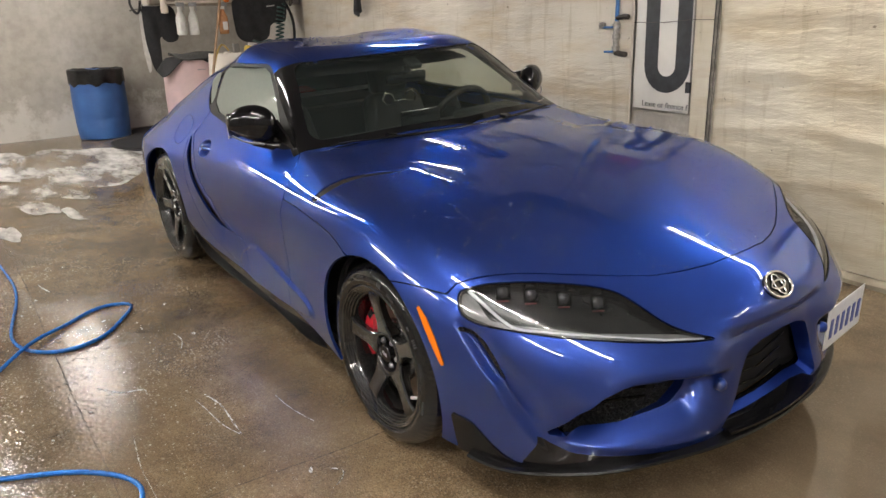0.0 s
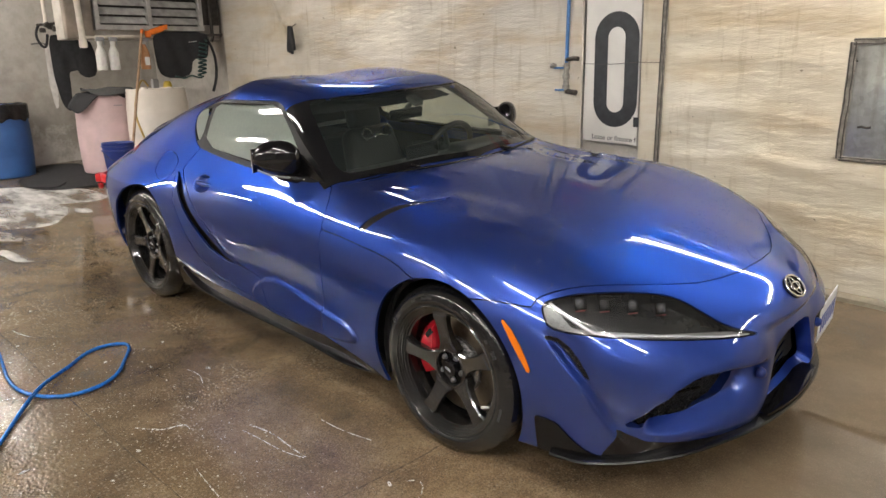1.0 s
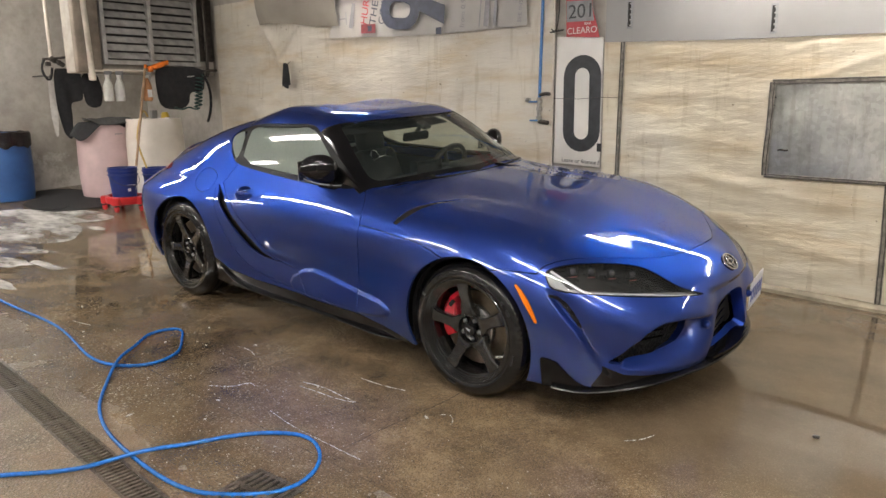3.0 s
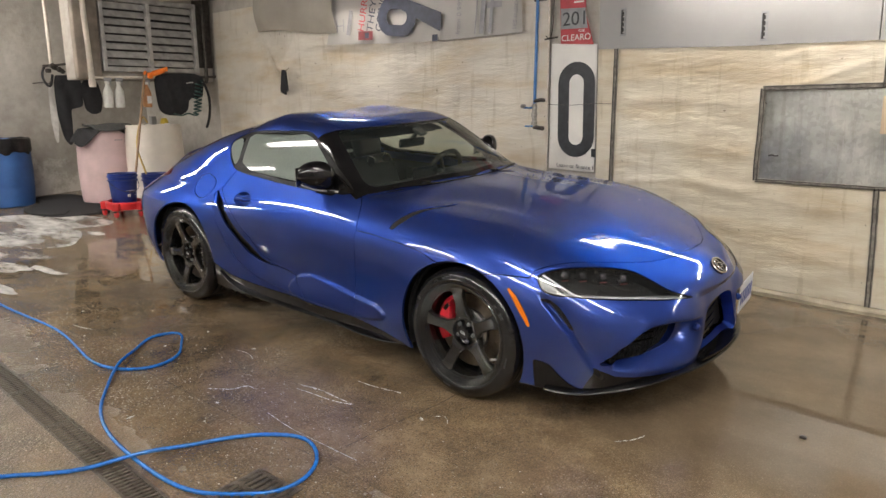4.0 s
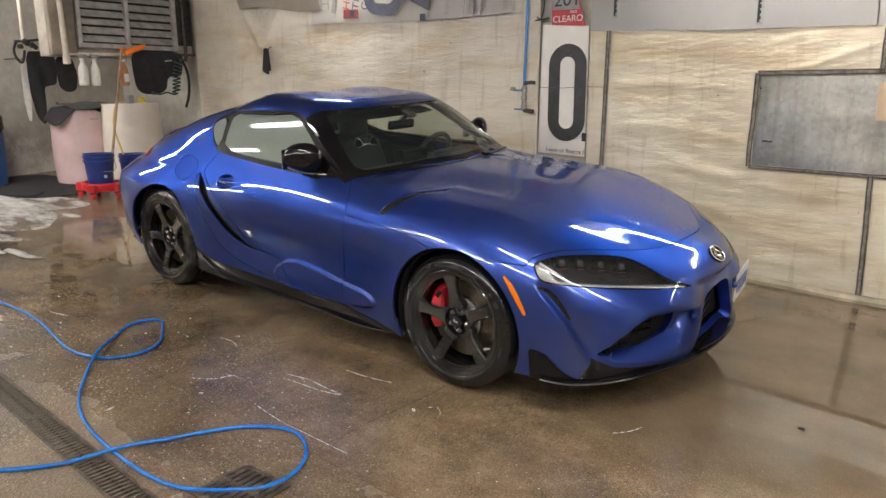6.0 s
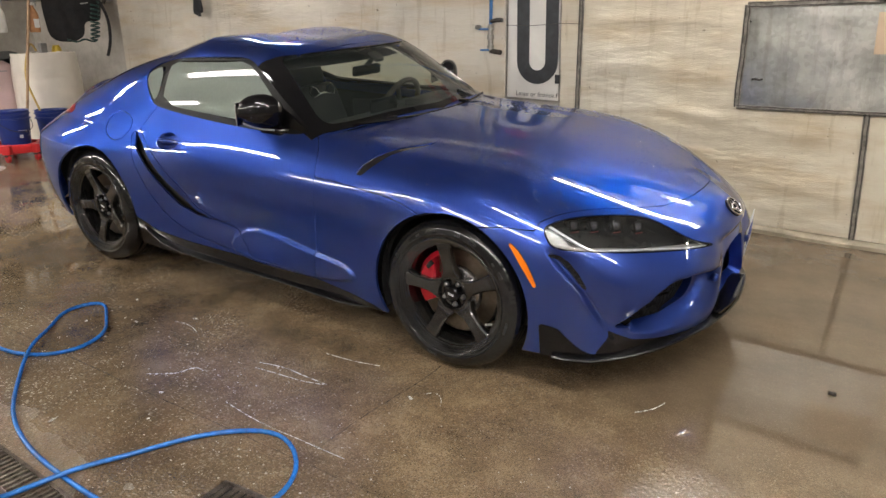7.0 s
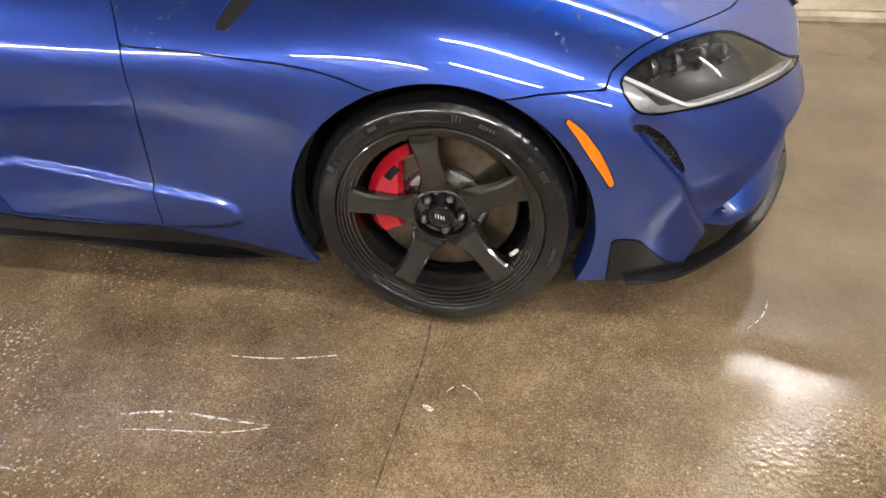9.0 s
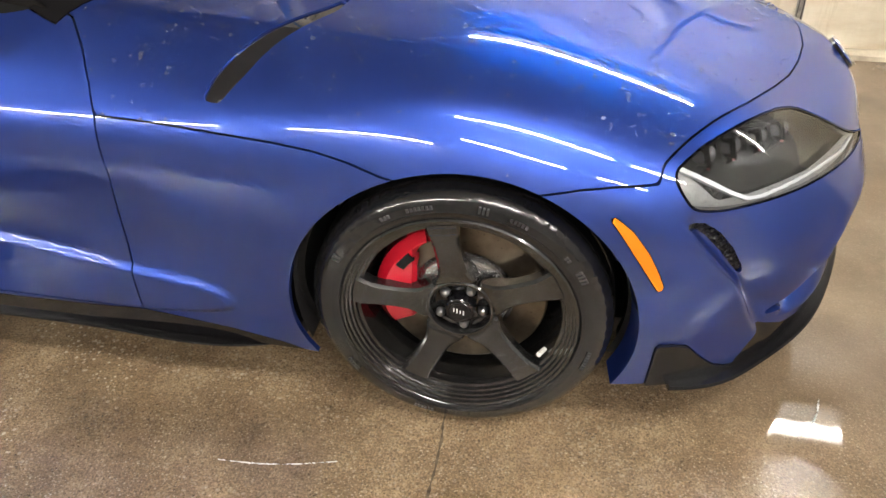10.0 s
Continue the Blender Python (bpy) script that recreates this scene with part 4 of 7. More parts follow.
NB = NORTH - .075
wide = thing("sideways_banner", Matrix(), "long grimy grey banner hung sideways with a large nine", "banner")
bm = bmesh.new()
rows = []
for i in range(41):
    u = i / 40
    xl = -2.607 + 2.45 * u
    low_z = 2.085 - .03 * math.sin(u * 3) - .055 * u
    rows.append([bm.verts.new((xl + .20 * (1 - u) * v - .01 * v * u, NB - .010 * math.sin(u * 9 + v) - .02 * v, low_z + .62 * v)) for v in (0, .33, .66, 1)])
for a, b in zip(rows, rows[1:]):
    for k in range(3):
        bm.faces.new((a[k], b[k], b[k + 1], a[k + 1]))
part("sheet", bm, BANNER_GREY, wide, smooth=True)


def sideways(text, x, z, height, material, width=None, name="line_of_text", bold=0.0):
    """A line that runs up the wall, leaning like the banner."""
    m = Matrix.Translation((x, NB - .032, z)) @ Matrix.Rotation(radians(14 if x < -1.2 else 6), 4, "Y") @ facing_south(0, 0, 0, False)
    return lettering(text, height, material, m, wide, width, name, bold=bold)


def nine(x, z):
    """A broad nine with a straight leg, lying on its side."""
    m = Matrix.Translation((x, NB - .036, z)) @ Matrix.Rotation(radians(6), 4, "Y") @ facing_south(0, 0, 0, False) @ Matrix.Scale(1.13, 4) @ Matrix.Translation((.155, 0, 0))
    digit = part("digit", ring_shape([(1.0 * a, b + .49) for a, b in stadium(.31, .44)], [(a, b + .49) for a, b in stadium(.125, .235)]), PRINT_NAVY, wide, "large navy nine")
    digit.matrix_local = m
    leg = part("leg", prism([(.155, .50), (.15, .40), (.045, 0), (-.10, 0), (.02, .34), (.06, .44)], .0014), PRINT_NAVY, digit)
    leg.matrix_local = Matrix()


sideways("HURRY IN", -2.02, 2.17, .085, PRINT_RED, .52)
sideways("THEY'RE", -1.90, 2.155, .085, PRINT_NAVY, .46)
sideways("GOING FAST", -1.775, 2.15, .085, PRINT_NAVY, .60)
nine(-1.03, 2.035)
part("point", box(.065, .002, .06, (-1.09, NB - .034, 2.045)), PRINT_NAVY, wide)
nine(-1.02, 2.435)
sideways("from 0.99% on select", -.80, 2.05, .05, PRINT_GREY, .60)
sideways("SEE INSIDE FOR DETAILS", -.20, 2.05, .035, PRINT_GREY, .60)
for x, w in ((-.60, .012), (-.53, .05), (-.44, .03)):
    bm = box(w, .002, .60, (x, NB - .034, 2.34), turn=Matrix.Rotation(radians(6), 4, "Y"))
    part("stripe", bm, PRINT_GREY, wide)
part("stripe", box(.16, .002, .05, (-.42, NB - .037, 2.27)), PRINT_GREY, wide)
bm = box(.20, .002, .085, (-2.00, NB - .028, 2.13), turn=Matrix.Rotation(radians(3), 4, "Y"))
part("red_strip", bm, PRINT_DARK_RED, wide, "red picture strip")
part("dark_block", box(.055, .002, .055, (-1.975, NB - .032, 2.13)), PRINT_NAVY, wide)
for k, (w, h, dx) in enumerate(((.012, .12, -.05), (.012, .12, .05), (.10, .012, 0))):
    part("emblem_bar", box(w, .002, h, (-2.36 + dx, NB - .030, 2.25)), PRINT_GREY, wide)
part("maker_bar", box(.05, .002, .24, (-2.22, NB - .030, 2.27), turn=Matrix.Rotation(radians(14), 4, "Y")), PRINT_GREY, wide)
flap = thing("sheet_flap", Matrix(), "folded brownish plastic flap below the ceiling", "plastic sheet")
bm = bmesh.new()
rows = []
for i in range(21):
    u = i / 20
    rows.append([bm.verts.new((-3.78 + 1.35 * u, NB - .06 * math.sin(v * 3) - .02 * math.sin(u * 8), 2.30 - .10 * u + .5 * v + .02 * math.sin(u * 6))) for v in (0, .25, .5, .75, 1)])
for a, b in zip(rows, rows[1:]):
    for k in range(4):
        bm.faces.new((a[k], b[k], b[k + 1], a[k + 1]))
part("sheet", bm, DULL_SHEET, flap, smooth=True)

# ---- air line and taps ----
air = thing("air_line", Matrix(), "blue air pipe with two taps on the wall", "pipe")
part("pipe", tube([(-.012, NORTH - .055, CEIL), (-.02, NORTH - .055, 2.3), (-.044, NORTH - .055, 1.43)], .013, 12), PIPE_BLUE, air, smooth=60)
part("body", tube([(-.044, NORTH - .055, 1.44), (-.044, NORTH - .055, 1.24)], .020, 12), BRASS, air, "dull metal fitting", smooth=60)
for z in (1.41, 1.345, 1.27):
    part("collar", lathe([(.0, -.016), (.027, -.016), (.027, .016), (.0, .016)], 8, at=(-.044, NORTH - .055, z)), BRASS, air)
part("lever", box(.085, .012, .014, (-.09, NORTH - .085, 1.405), .003), PIPE_BLUE, air, "blue tap lever")
part("lever", box(.075, .012, .014, (-.08, NORTH - .085, 1.252), .003), PIPE_BLUE, air, "blue tap lever")
part("knob", lathe([(0, -.02), (.016, -.02), (.02, 0), (.014, .02), (0, .02)], 12, axis="x", at=(-.135, NORTH - .085, 1.42)), BRASS, air, smooth=40)
part("outlet", tube([(-.044, NORTH - .055, 1.46), (.02, NORTH - .060, 1.47), (.06, NORTH - .065, 1.465)], .015, 10), IRON_DARK, air, smooth=60)
part("outlet", tube([(-.044, NORTH - .055, 1.245), (.005, NORTH - .065, 1.238), (.052, NORTH - .07, 1.233)], .018, 10), IRON_DARK, air, smooth=60)
part("clip", box(.12, .02, .02, (.0, NORTH - .04, 2.27), .004), IRON_DARK, air)
conduit = thing("wall_conduit", Matrix(), "thin grey conduit beside the banner", "conduit")
part("pipe", tube([(.085, NORTH - .03, CEIL), (.073, NORTH - .03, 1.93), (.056, NORTH - .03, .30)], .009, 8), PIPE_WHITE, conduit, smooth=60)
part("loop", tube([(.10, NORTH - .05, 2.5), (.14, NORTH - .07, 2.1), (.09, NORTH - .06, 1.96), (.06, NORTH - .05, 1.98)], .005, 6, smooth_path=20), IRON_DARK, conduit, "thin dark cable")
part("arm", tube([(.04, NORTH - .04, 1.955), (.17, NORTH - .05, 1.965)], .007, 6), IRON_DARK, conduit)
pad = thing("hanging_glove", pose(-3.30, NORTH - .12, 1.74), "dark rubber glove hung on the wall", "glove")
bm = box(.10, .05, .24, (0, 0, 0), .022, segments=3)
for v in bm.verts:
    v.co.x *= .85 - .35 * v.co.z / .12 + .12 * math.sin(v.co.z * 40)
    v.co.y += .012 * math.sin(v.co.z * 30)
part("cuff", bm, CLOTH_BLACK, pad, smooth=50)
for k in range(3):
    part("finger", tube([(-.03 + .03 * k, -.01, -.09), (-.035 + .034 * k, -.015, -.13 - .012 * k)], .015, 8), CLOTH_BLACK, pad, smooth=50)
part("hook", tube([(0, .03, .11), (0, .10, .16)], .005, 6), IRON_DARK, pad)

# ---- cutting the skin into panels ----


class Skin:
    """A piece of the car's skin: places, normals and faces."""

    def __init__(self, places, normals, faces):
        self.p, self.n, self.f = places, normals, faces

    def split(self, value):
        """Cuts along the zero line of a value at each vertex: the pieces below and above it."""
        value = np.where(np.abs(value) < 1e-7, 1e-7, value)
        places, normals, extra, sides = list(self.p), list(self.n), {}, ([], [])
        sign = value > 0
        for f in self.f:
            up = sum(bool(sign[i]) for i in f)
            if up == 0 or up == len(f):
                sides[1 if up else 0].append(f)
                continue
            loops = ([], [])
            for k, i in enumerate(f):
                j = f[(k + 1) % len(f)]
                loops[int(sign[i])].append(i)
                if sign[i] != sign[j]:
                    key = (min(i, j), max(i, j))
                    if key not in extra:
                        w = value[i] / (value[i] - value[j])
                        extra[key] = len(places)
                        places.append(self.p[i] + (self.p[j] - self.p[i]) * w)
                        normals.append(self.n[i] + (self.n[j] - self.n[i]) * w)
                    loops[0].append(extra[key])
                    loops[1].append(extra[key])
            for side, loop in zip(sides, loops):
                if len(loop) > 2:
                    side.append(tuple(loop))
        places, normals = np.array(places), np.array(normals)
        return [Skin(places, normals, s).tidy() for s in sides]

    def tidy(self):
        used = sorted({i for f in self.f for i in f})
        where = {i: k for k, i in enumerate(used)}
        return Skin(self.p[used].reshape(-1, 3), self.n[used].reshape(-1, 3), [tuple(where[i] for i in f) for f in self.f])

    def pushed(self, depth):
        return Skin(self.p - self.n * depth, self.n, self.f)

    def rim(self, depth, way=None):
        """A strip that turns the open edges inwards, so that the panel has thickness."""
        count = {}
        for f in self.f:
            for k, i in enumerate(f):
                j = f[(k + 1) % len(f)]
                count.setdefault((min(i, j), max(i, j)), []).append((i, j))
        places, normals, faces = [], [], []
        for uses in count.values():
            if len(uses) != 1:
                continue
            i, j = uses[0]
            if abs(self.p[i][1]) < 1e-5 and abs(self.p[j][1]) < 1e-5:
                continue
            inward_i = -self.n[i] * depth if way is None else np.array(way) * depth
            inward_j = -self.n[j] * depth if way is None else np.array(way) * depth
            edge = self.p[j] - self.p[i]
            out = np.cross(edge, -inward_i)
            out = out / (np.linalg.norm(out) + 1e-12)
            base = len(places)
            places += [self.p[i], self.p[j], self.p[j] + inward_j, self.p[i] + inward_i]
            normals += [out] * 4
            faces.append((base + 1, base, base + 3, base + 2))
        return Skin(np.array(places).reshape(-1, 3), np.array(normals).reshape(-1, 3), faces)

    def plus(self, other):
        k = len(self.p)
        return Skin(np.concatenate([self.p, other.p]), np.concatenate([self.n, other.n]), self.f + [tuple(i + k for i in f) for f in other.f])

    def mirrored(self):
        return Skin(self.p * (1, -1, 1), self.n * (1, -1, 1), [f[::-1] for f in self.f])


SKIN_PANELS = set()


def panel(name, skin, material, parent, label="", edge=0.012):
    """A panel of the skin as a mesh with turned-in edges and the smooth normals of the whole body."""
    skin = skin.plus(skin.rim(edge)) if edge else skin
    me = bpy.data.meshes.new(name)
    me.from_pydata([tuple(v) for v in skin.p], [], skin.f)
    me.polygons.foreach_set("use_smooth", [True] * len(me.polygons))
    n = skin.n / (np.linalg.norm(skin.n, axis=1, keepdims=True) + 1e-12)
    me.normals_split_custom_set_from_vertices([tuple(v) for v in n])
    me.materials.append(material)
    ob = new(name, me)
    ob.parent = parent
    SKIN_PANELS.add(ob.name)
    if label:
        ob["label"] = label
    return ob


def rounded(outline, times=2, keep=0.25):
    """Corner-cutting of a closed outline."""
    pts = np.array(outline, float)
    for _ in range(times):
        nxt = np.roll(pts, -1, axis=0)
        pts = np.stack([pts * (1 - keep) + nxt * keep, pts * keep + nxt * (1 - keep)], 1).reshape(-1, 2)
    return pts


def inside(outline, u, v):
    """Signed distance of points (u, v) from a closed outline, negative within."""
    a = np.array(outline, float)
    b = np.roll(a, -1, axis=0)
    best = np.full(len(u), 1e9)
    odd = np.zeros(len(u), bool)
    for (ax, ay), (bx, by) in zip(a, b):
        dx, dy = bx - ax, by - ay
        w = np.clip(((u - ax) * dx + (v - ay) * dy) / (dx * dx + dy * dy + 1e-12), 0, 1)
        best = np.minimum(best, (u - ax - w * dx) ** 2 + (v - ay - w * dy) ** 2)
        if ay != by:
            odd ^= ((ay > v) != (by > v)) & (u < dx * (v - ay) / (by - ay) + ax)
    return np.where(odd, -1, 1) * np.sqrt(best)


def line_distance(line, u, v):
    """Distance of points from an open line, and how far along it they lie (0 to 1)."""
    best, along = np.full(len(u), 1e9), np.zeros(len(u))
    for k, ((ax, ay), (bx, by)) in enumerate(zip(line, line[1:])):
        dx, dy = bx - ax, by - ay
        w = np.clip(((u - ax) * dx + (v - ay) * dy) / (dx * dx + dy * dy), 0, 1)
        d = np.hypot(u - ax - w * dx, v - ay - w * dy)
        along = np.where(d < best, (k + w) / (len(line) - 1), along)
        best = np.minimum(best, d)
    return best, along


def side(s):
    return s.p[:, 0], s.p[:, 2]


def top(s):
    return s.p[:, 0], -s.p[:, 1]


def front(s):
    return -s.p[:, 1], s.p[:, 2]


def oblique(s):
    """Seen from the front corner, a little from above."""
    x, y, z = s.p[:, 0], -s.p[:, 1], s.p[:, 2]
    return (x - y) * 0.7071, z - 0.35 * (x + y)


GAP = 0.0019


def cut_out(skin, outline, view, only=None, gap=GAP):
    """Takes the part within an outline out of the skin, with a shut line round it: (part, rest)."""
    value = inside(outline, *view(skin))
    if only is not None:
        value = np.where(only(skin), value, 1.0)
    within, rest = skin.split(value + gap)
    if not gap:
        return within, rest
    value = inside(outline, *view(rest))
    if only is not None:
        value = np.where(only(rest), value, 1.0)
    return within, rest.split(value - gap)[1]


# ---- outlines on the car, by eye on its side (x, z), top (x, y), front (y, z) and front corner ----
WINDOW_LINE = rounded([(-1.045, 1.085), (-1.0, 1.135), (-.86, 1.175), (-.61, 1.205), (-.35, 1.215), (-.15, 1.22), (-.02, 1.15), (.13, 1.06), (.28, .975),
                       (.39, .905), (.13, .898), (-.07, .903), (-.35, .912), (-.69, .925), (-.88, .945)], 2)
GLASS_FRONT = [(-.16, .657), (-.02, .565), (.06, .447), (.11, .275), (.128, .106), (.13, -.1), (.66, -.1), (.625, .053), (.6, .232), (.565, .407), (.51, .577),
    (.435, .729), (.4, .762), (.28, .732), (.13, .697), (-.02, .672)]
SCREEN_GLASS = rounded([(.005, .537), (.08, .417), (.125, .232), (.145, 0), (.145, -.2), (.6, -.2), (.595, .053), (.565, .253), (.53, .417), (.475, .577), (.41, .682),
    (.26, .632), (.12, .579)], 2)
BONNET_SIDE = [(.43, .90), (.468, .85), (.495, .80), (.51, .752), (.64, .748), (.76, .74), (.88, .733), (.96, .725), (1.03, .71), (1.09, .69), (1.25, .66), (1.40, .677), (1.46, .684),
               (1.52, .685), (1.61, .68), (1.70, .55), (2.3, .50), (2.3, 1.5), (.0, 1.5), (.2, .95)]
BONNET_TOP = [(2.012, -.1), (2.012, .032), (2, .139), (1.97, .234), (1.93, .33), (1.88, .42), (1.8, .55), (1.61, .82), (1.5, 1.22), (0, 1.22), (0, -.1)]
LAMP_RING = [(1.61, .809, .68), (1.63, .83, .65), (1.67, .84, .61), (1.8, .741, .591), (1.93, .621, .576), (2.06, .431, .551), (2.135, .252, .532),
    (2.09, .341, .563), (2.04, .396, .592), (1.95, .43, .643), (1.88, .459, .673), (1.77, .579, .691), (1.67, .709, .698), (1.63, .769, .689)]
LAMP_LINE = rounded([((x - y) * 0.7071, z - 0.35 * (x + y)) for x, y, z in LAMP_RING], 2)
DOOR_LINE = [(.43, .90), (.468, .85), (.495, .80), (.51, .752), (.517, .63), (.50, .5), (.492, .40), (.49, .262), (.28, .266), (.05, .272), (.02, .33), (-.02, .375), (-.08, .405), (-.22, .425),
             (-.35, .47), (-.46, .58), (-.63, .69), (-.79, .775), (-.865, .825), (-.83, .90), (-.80, .95), (.2, .95)]
SCOOP_LINE = [(-.895, .815), (-.845, .735), (-.755, .670), (-.62, .572), (-.475, .470), (-.36, .430), (-.24, .421), (-.36, .452), (-.47, .535), (-.635, .645), (-.79, .752)]
BLADE_LINE = [(-.915, .79), (-.865, .70), (-.78, .60), (-.70, .50), (-.62, .42), (-.53, .365), (-.40, .32), (-.2, .29), (.05, .274), (.02, .33), (-.02, .375), (-.08, .405), (-.22, .425),
              (-.24, .421), (-.36, .430), (-.475, .470), (-.62, .572), (-.755, .670), (-.845, .735), (-.895, .815)]
SILL_LINE = [(-.90, .36), (-.80, .325), (-.70, .288), (-.45, .268), (.05, .260), (.49, .247), (.70, .22), (.82, .195), (.95, .15), (.95, .0), (-.90, .0)]
FUEL_LINE = rounded([(-1.195, .83), (-1.17, .885), (-1.09, .895), (-.965, .865), (-.945, .81), (-1.00, .755), (-1.07, .75), (-1.16, .785)], 2)
MARKER_LINE = [(1.517, .633), (1.53, .634), (1.565, .605), (1.60, .56), (1.625, .515), (1.642, .476), (1.628, .470), (1.61, .50), (1.58, .545), (1.55, .59)]
GRILLE_LINE = rounded([(-.322, .503), (.075, .494), (.156, .47), (.183, .418), (.217, .324), (.264, .248), (.246, .225), (-.328, .221)], 1, .15)
INTAKE_LINE = rounded([(.734, .293), (.69, .382), (.639, .439), (.583, .468), (.483, .467), (.338, .449), (.354, .391), (.4, .344), (.536, .31), (.656, .295)], 1, .10)
LIP_FACE_LINE = [(.748, .289), (.727, .27), (.687, .243), (.622, .232), (.437, .217), (.273, .212), (-.328, .205), (-.332, 0), (.807, 0), (.78, .199)]
POCKET_AT, POCKET_SIZE = (-.588, .788), (.100, .043)
FANG_LINE = [(1.660, .603), (1.703, .593), (1.738, .566), (1.774, .524), (1.800, .478), (1.808, .450), (1.790, .466), (1.748, .520), (1.704, .567)]
CORNER_LINE = [(1.652, .318), (1.692, .312), (1.722, .300), (1.745, .270), (1.772, .236), (1.80, .208), (1.83, .190), (1.88, .184), (1.95, .184), (1.95, .10), (1.65, .10)]
TAIL_LAMP_LINE = rounded([(-1.66, .83), (-1.75, .87), (-2.0, .86), (-2.3, .85), (-2.3, .79), (-1.95, .80)], 1)
REAR_GLASS = rounded([(-.98, -.2), (-.98, .355), (-1.1, .415), (-1.42, .415), (-1.52, .315), (-1.54, -.2)], 2)

# ---- sculpting ----
grid = loft(28, 18)


def grid_normals(g):
    n = np.cross(np.gradient(g, axis=1), np.gradient(g, axis=0))
    n /= np.linalg.norm(n, axis=2, keepdims=True) + 1e-12
    if (n * (g - np.array([0, 0, .5]))).sum() < 0:
        n = -n
    n[g[:, :, 1] > -1e-6, 1] = 0
    return n / (np.linalg.norm(n, axis=2, keepdims=True) + 1e-12)


def carve(g, depth):
    """Pushes the skin inwards by a depth at each vertex."""
    return g - grid_normals(g) * depth.reshape(g.shape[0], g.shape[1], 1)


def smoothstep(a, b, v):
    w = np.clip((v - a) / (b - a), 0, 1)
    return w * w * (3 - 2 * w)


gx, gy, gz = (grid[:, :, k].ravel() for k in range(3))
flank = gy < -0.45
# groove from under the headlamp to the bumper corner
ahead = gx - np.interp(gz, [.22, .30, .456, .532, .61], [1.915, 1.875, 1.800, 1.735, 1.665])
depth = 0.032 * smoothstep(-.010, .014, ahead) * np.exp(-(np.maximum(ahead, 0) / 0.075) ** 2) * smoothstep(.20, .36, gz) * smoothstep(.64, .56, gz) * flank * (gx > 1.5)
# hollow behind it, and the brow above the side intake
d, w = line_distance([(.66, .42), (.57, .475), (.46, .487), (.34, .47)], -gy, gz)
depth -= 0.008 * np.exp(-(d / 0.035) ** 2) * (gx > 1.7)
# shelf that dips into the side intake
low_edge = np.interp(-gy, [.25, .41, .595, .70], [.236, .238, .250, .272])
mesh_edge = np.interp(-gy, [.25, .33, .375, .51, .63, .70], [.44, .40, .352, .315, .298, .292])
brow_edge = np.interp(-gy, [.30, .46, .56, .615, .665, .708], [.455, .473, .472, .442, .385, .295])
hollow = smoothstep(.22, .35, -gy) * smoothstep(.715, .67, -gy) * (gx > 1.7)
depth += 0.075 * hollow * np.clip((gz - low_edge) / (mesh_edge - low_edge), 0, 1) ** 1.4 * smoothstep(0, .03, brow_edge - gz)
# overhang under the beak of the nose
depth += 0.024 * smoothstep(.572, .535, gz) * smoothstep(.31, .16, -gy) * (gx > 1.9)
# scooped lower door
d, w = line_distance([(-.55, .60), (-.30, .44), (.0, .42), (.45, .46)], gx, gz)
depth += 0.016 * np.exp(-(d / 0.085) ** 2) * np.sin(np.pi * np.clip(w, 0.03, 1)) ** 0.7 * flank
# sill flare in front of the wheel and behind the door
TONGUE_LINE = rounded([(.05, .435), (.25, .419), (.40, .398), (.55, .378), (.66, .370), (.72, .346), (.735, .318), (.70, .282), (.485, .248), (-.05, .246), (-.12, .34)], 1)
depth -= 0.013 * smoothstep(.003, -.012, inside(TONGUE_LINE, gx, gz)) * flank
# ridge that runs forward from the bonnet slot
d, w = line_distance([(.92, .52), (1.25, .50), (1.55, .44), (1.85, .33)], gx, -gy)
depth -= 0.005 * np.exp(-(d / 0.055) ** 2) * smoothstep(.75, .1, w) * smoothstep(.86, .95, gx) * (gz > .6)
# twin humps of the roof
depth += 0.006 * np.exp(-(gy / 0.14) ** 2) * smoothstep(-1.3, -.9, gx) * smoothstep(.14, -.05, gx) * (gz > 1.1)
grid = carve(grid, depth)
# upturned tail edge
grid[:, :, 2] += (.055 * np.exp(-((gx + 1.99) / .13) ** 2) * smoothstep(.66, .42, -gy) * smoothstep(.86, .93, gz)).reshape(grid.shape[:2])
NV, NU = grid.shape[:2]
idx = np.arange(NV * NU).reshape(NV, NU)
quads = np.stack([idx[:-1, :-1], idx[1:, :-1], idx[1:, 1:], idx[:-1, 1:]], -1).reshape(-1, 4)
skin = Skin(grid.reshape(-1, 3), grid_normals(grid).reshape(-1, 3), [tuple(f) for f in quads.tolist()])
first = [skin.p[list(f)] for f in skin.f[::37]]
turn = sum(np.dot(np.cross(q[1] - q[0], q[2] - q[1]), skin.n[f[0]]) for q, f in zip(first, skin.f[::37]))
if turn < 0:
    skin.f = [f[::-1] for f in skin.f]

# ---- panels ----
CAR_POSE = Matrix.Translation((1.221, -.738, 0)) @ pose(0, 0, 0, 3.07, 2.457, 0) @ Matrix.Translation((-1.235, .832, 0))
car = thing("car", CAR_POSE, "wet metallic blue two-door sports coupe on black five-spoke wheels", "car")
AXLE_F, AXLE_R, HUB_Z = 1.235, -1.235, 0.335
LEAN = 1.07  # degrees by which the body leans on its springs


def two(name, s, material, label="", edge=0.012):
    """The panel on both flanks, as two parts."""
    a = panel(name, s, material, car, label, edge)
    b = panel(name, s.mirrored(), material, car, label, edge)
    return a, b


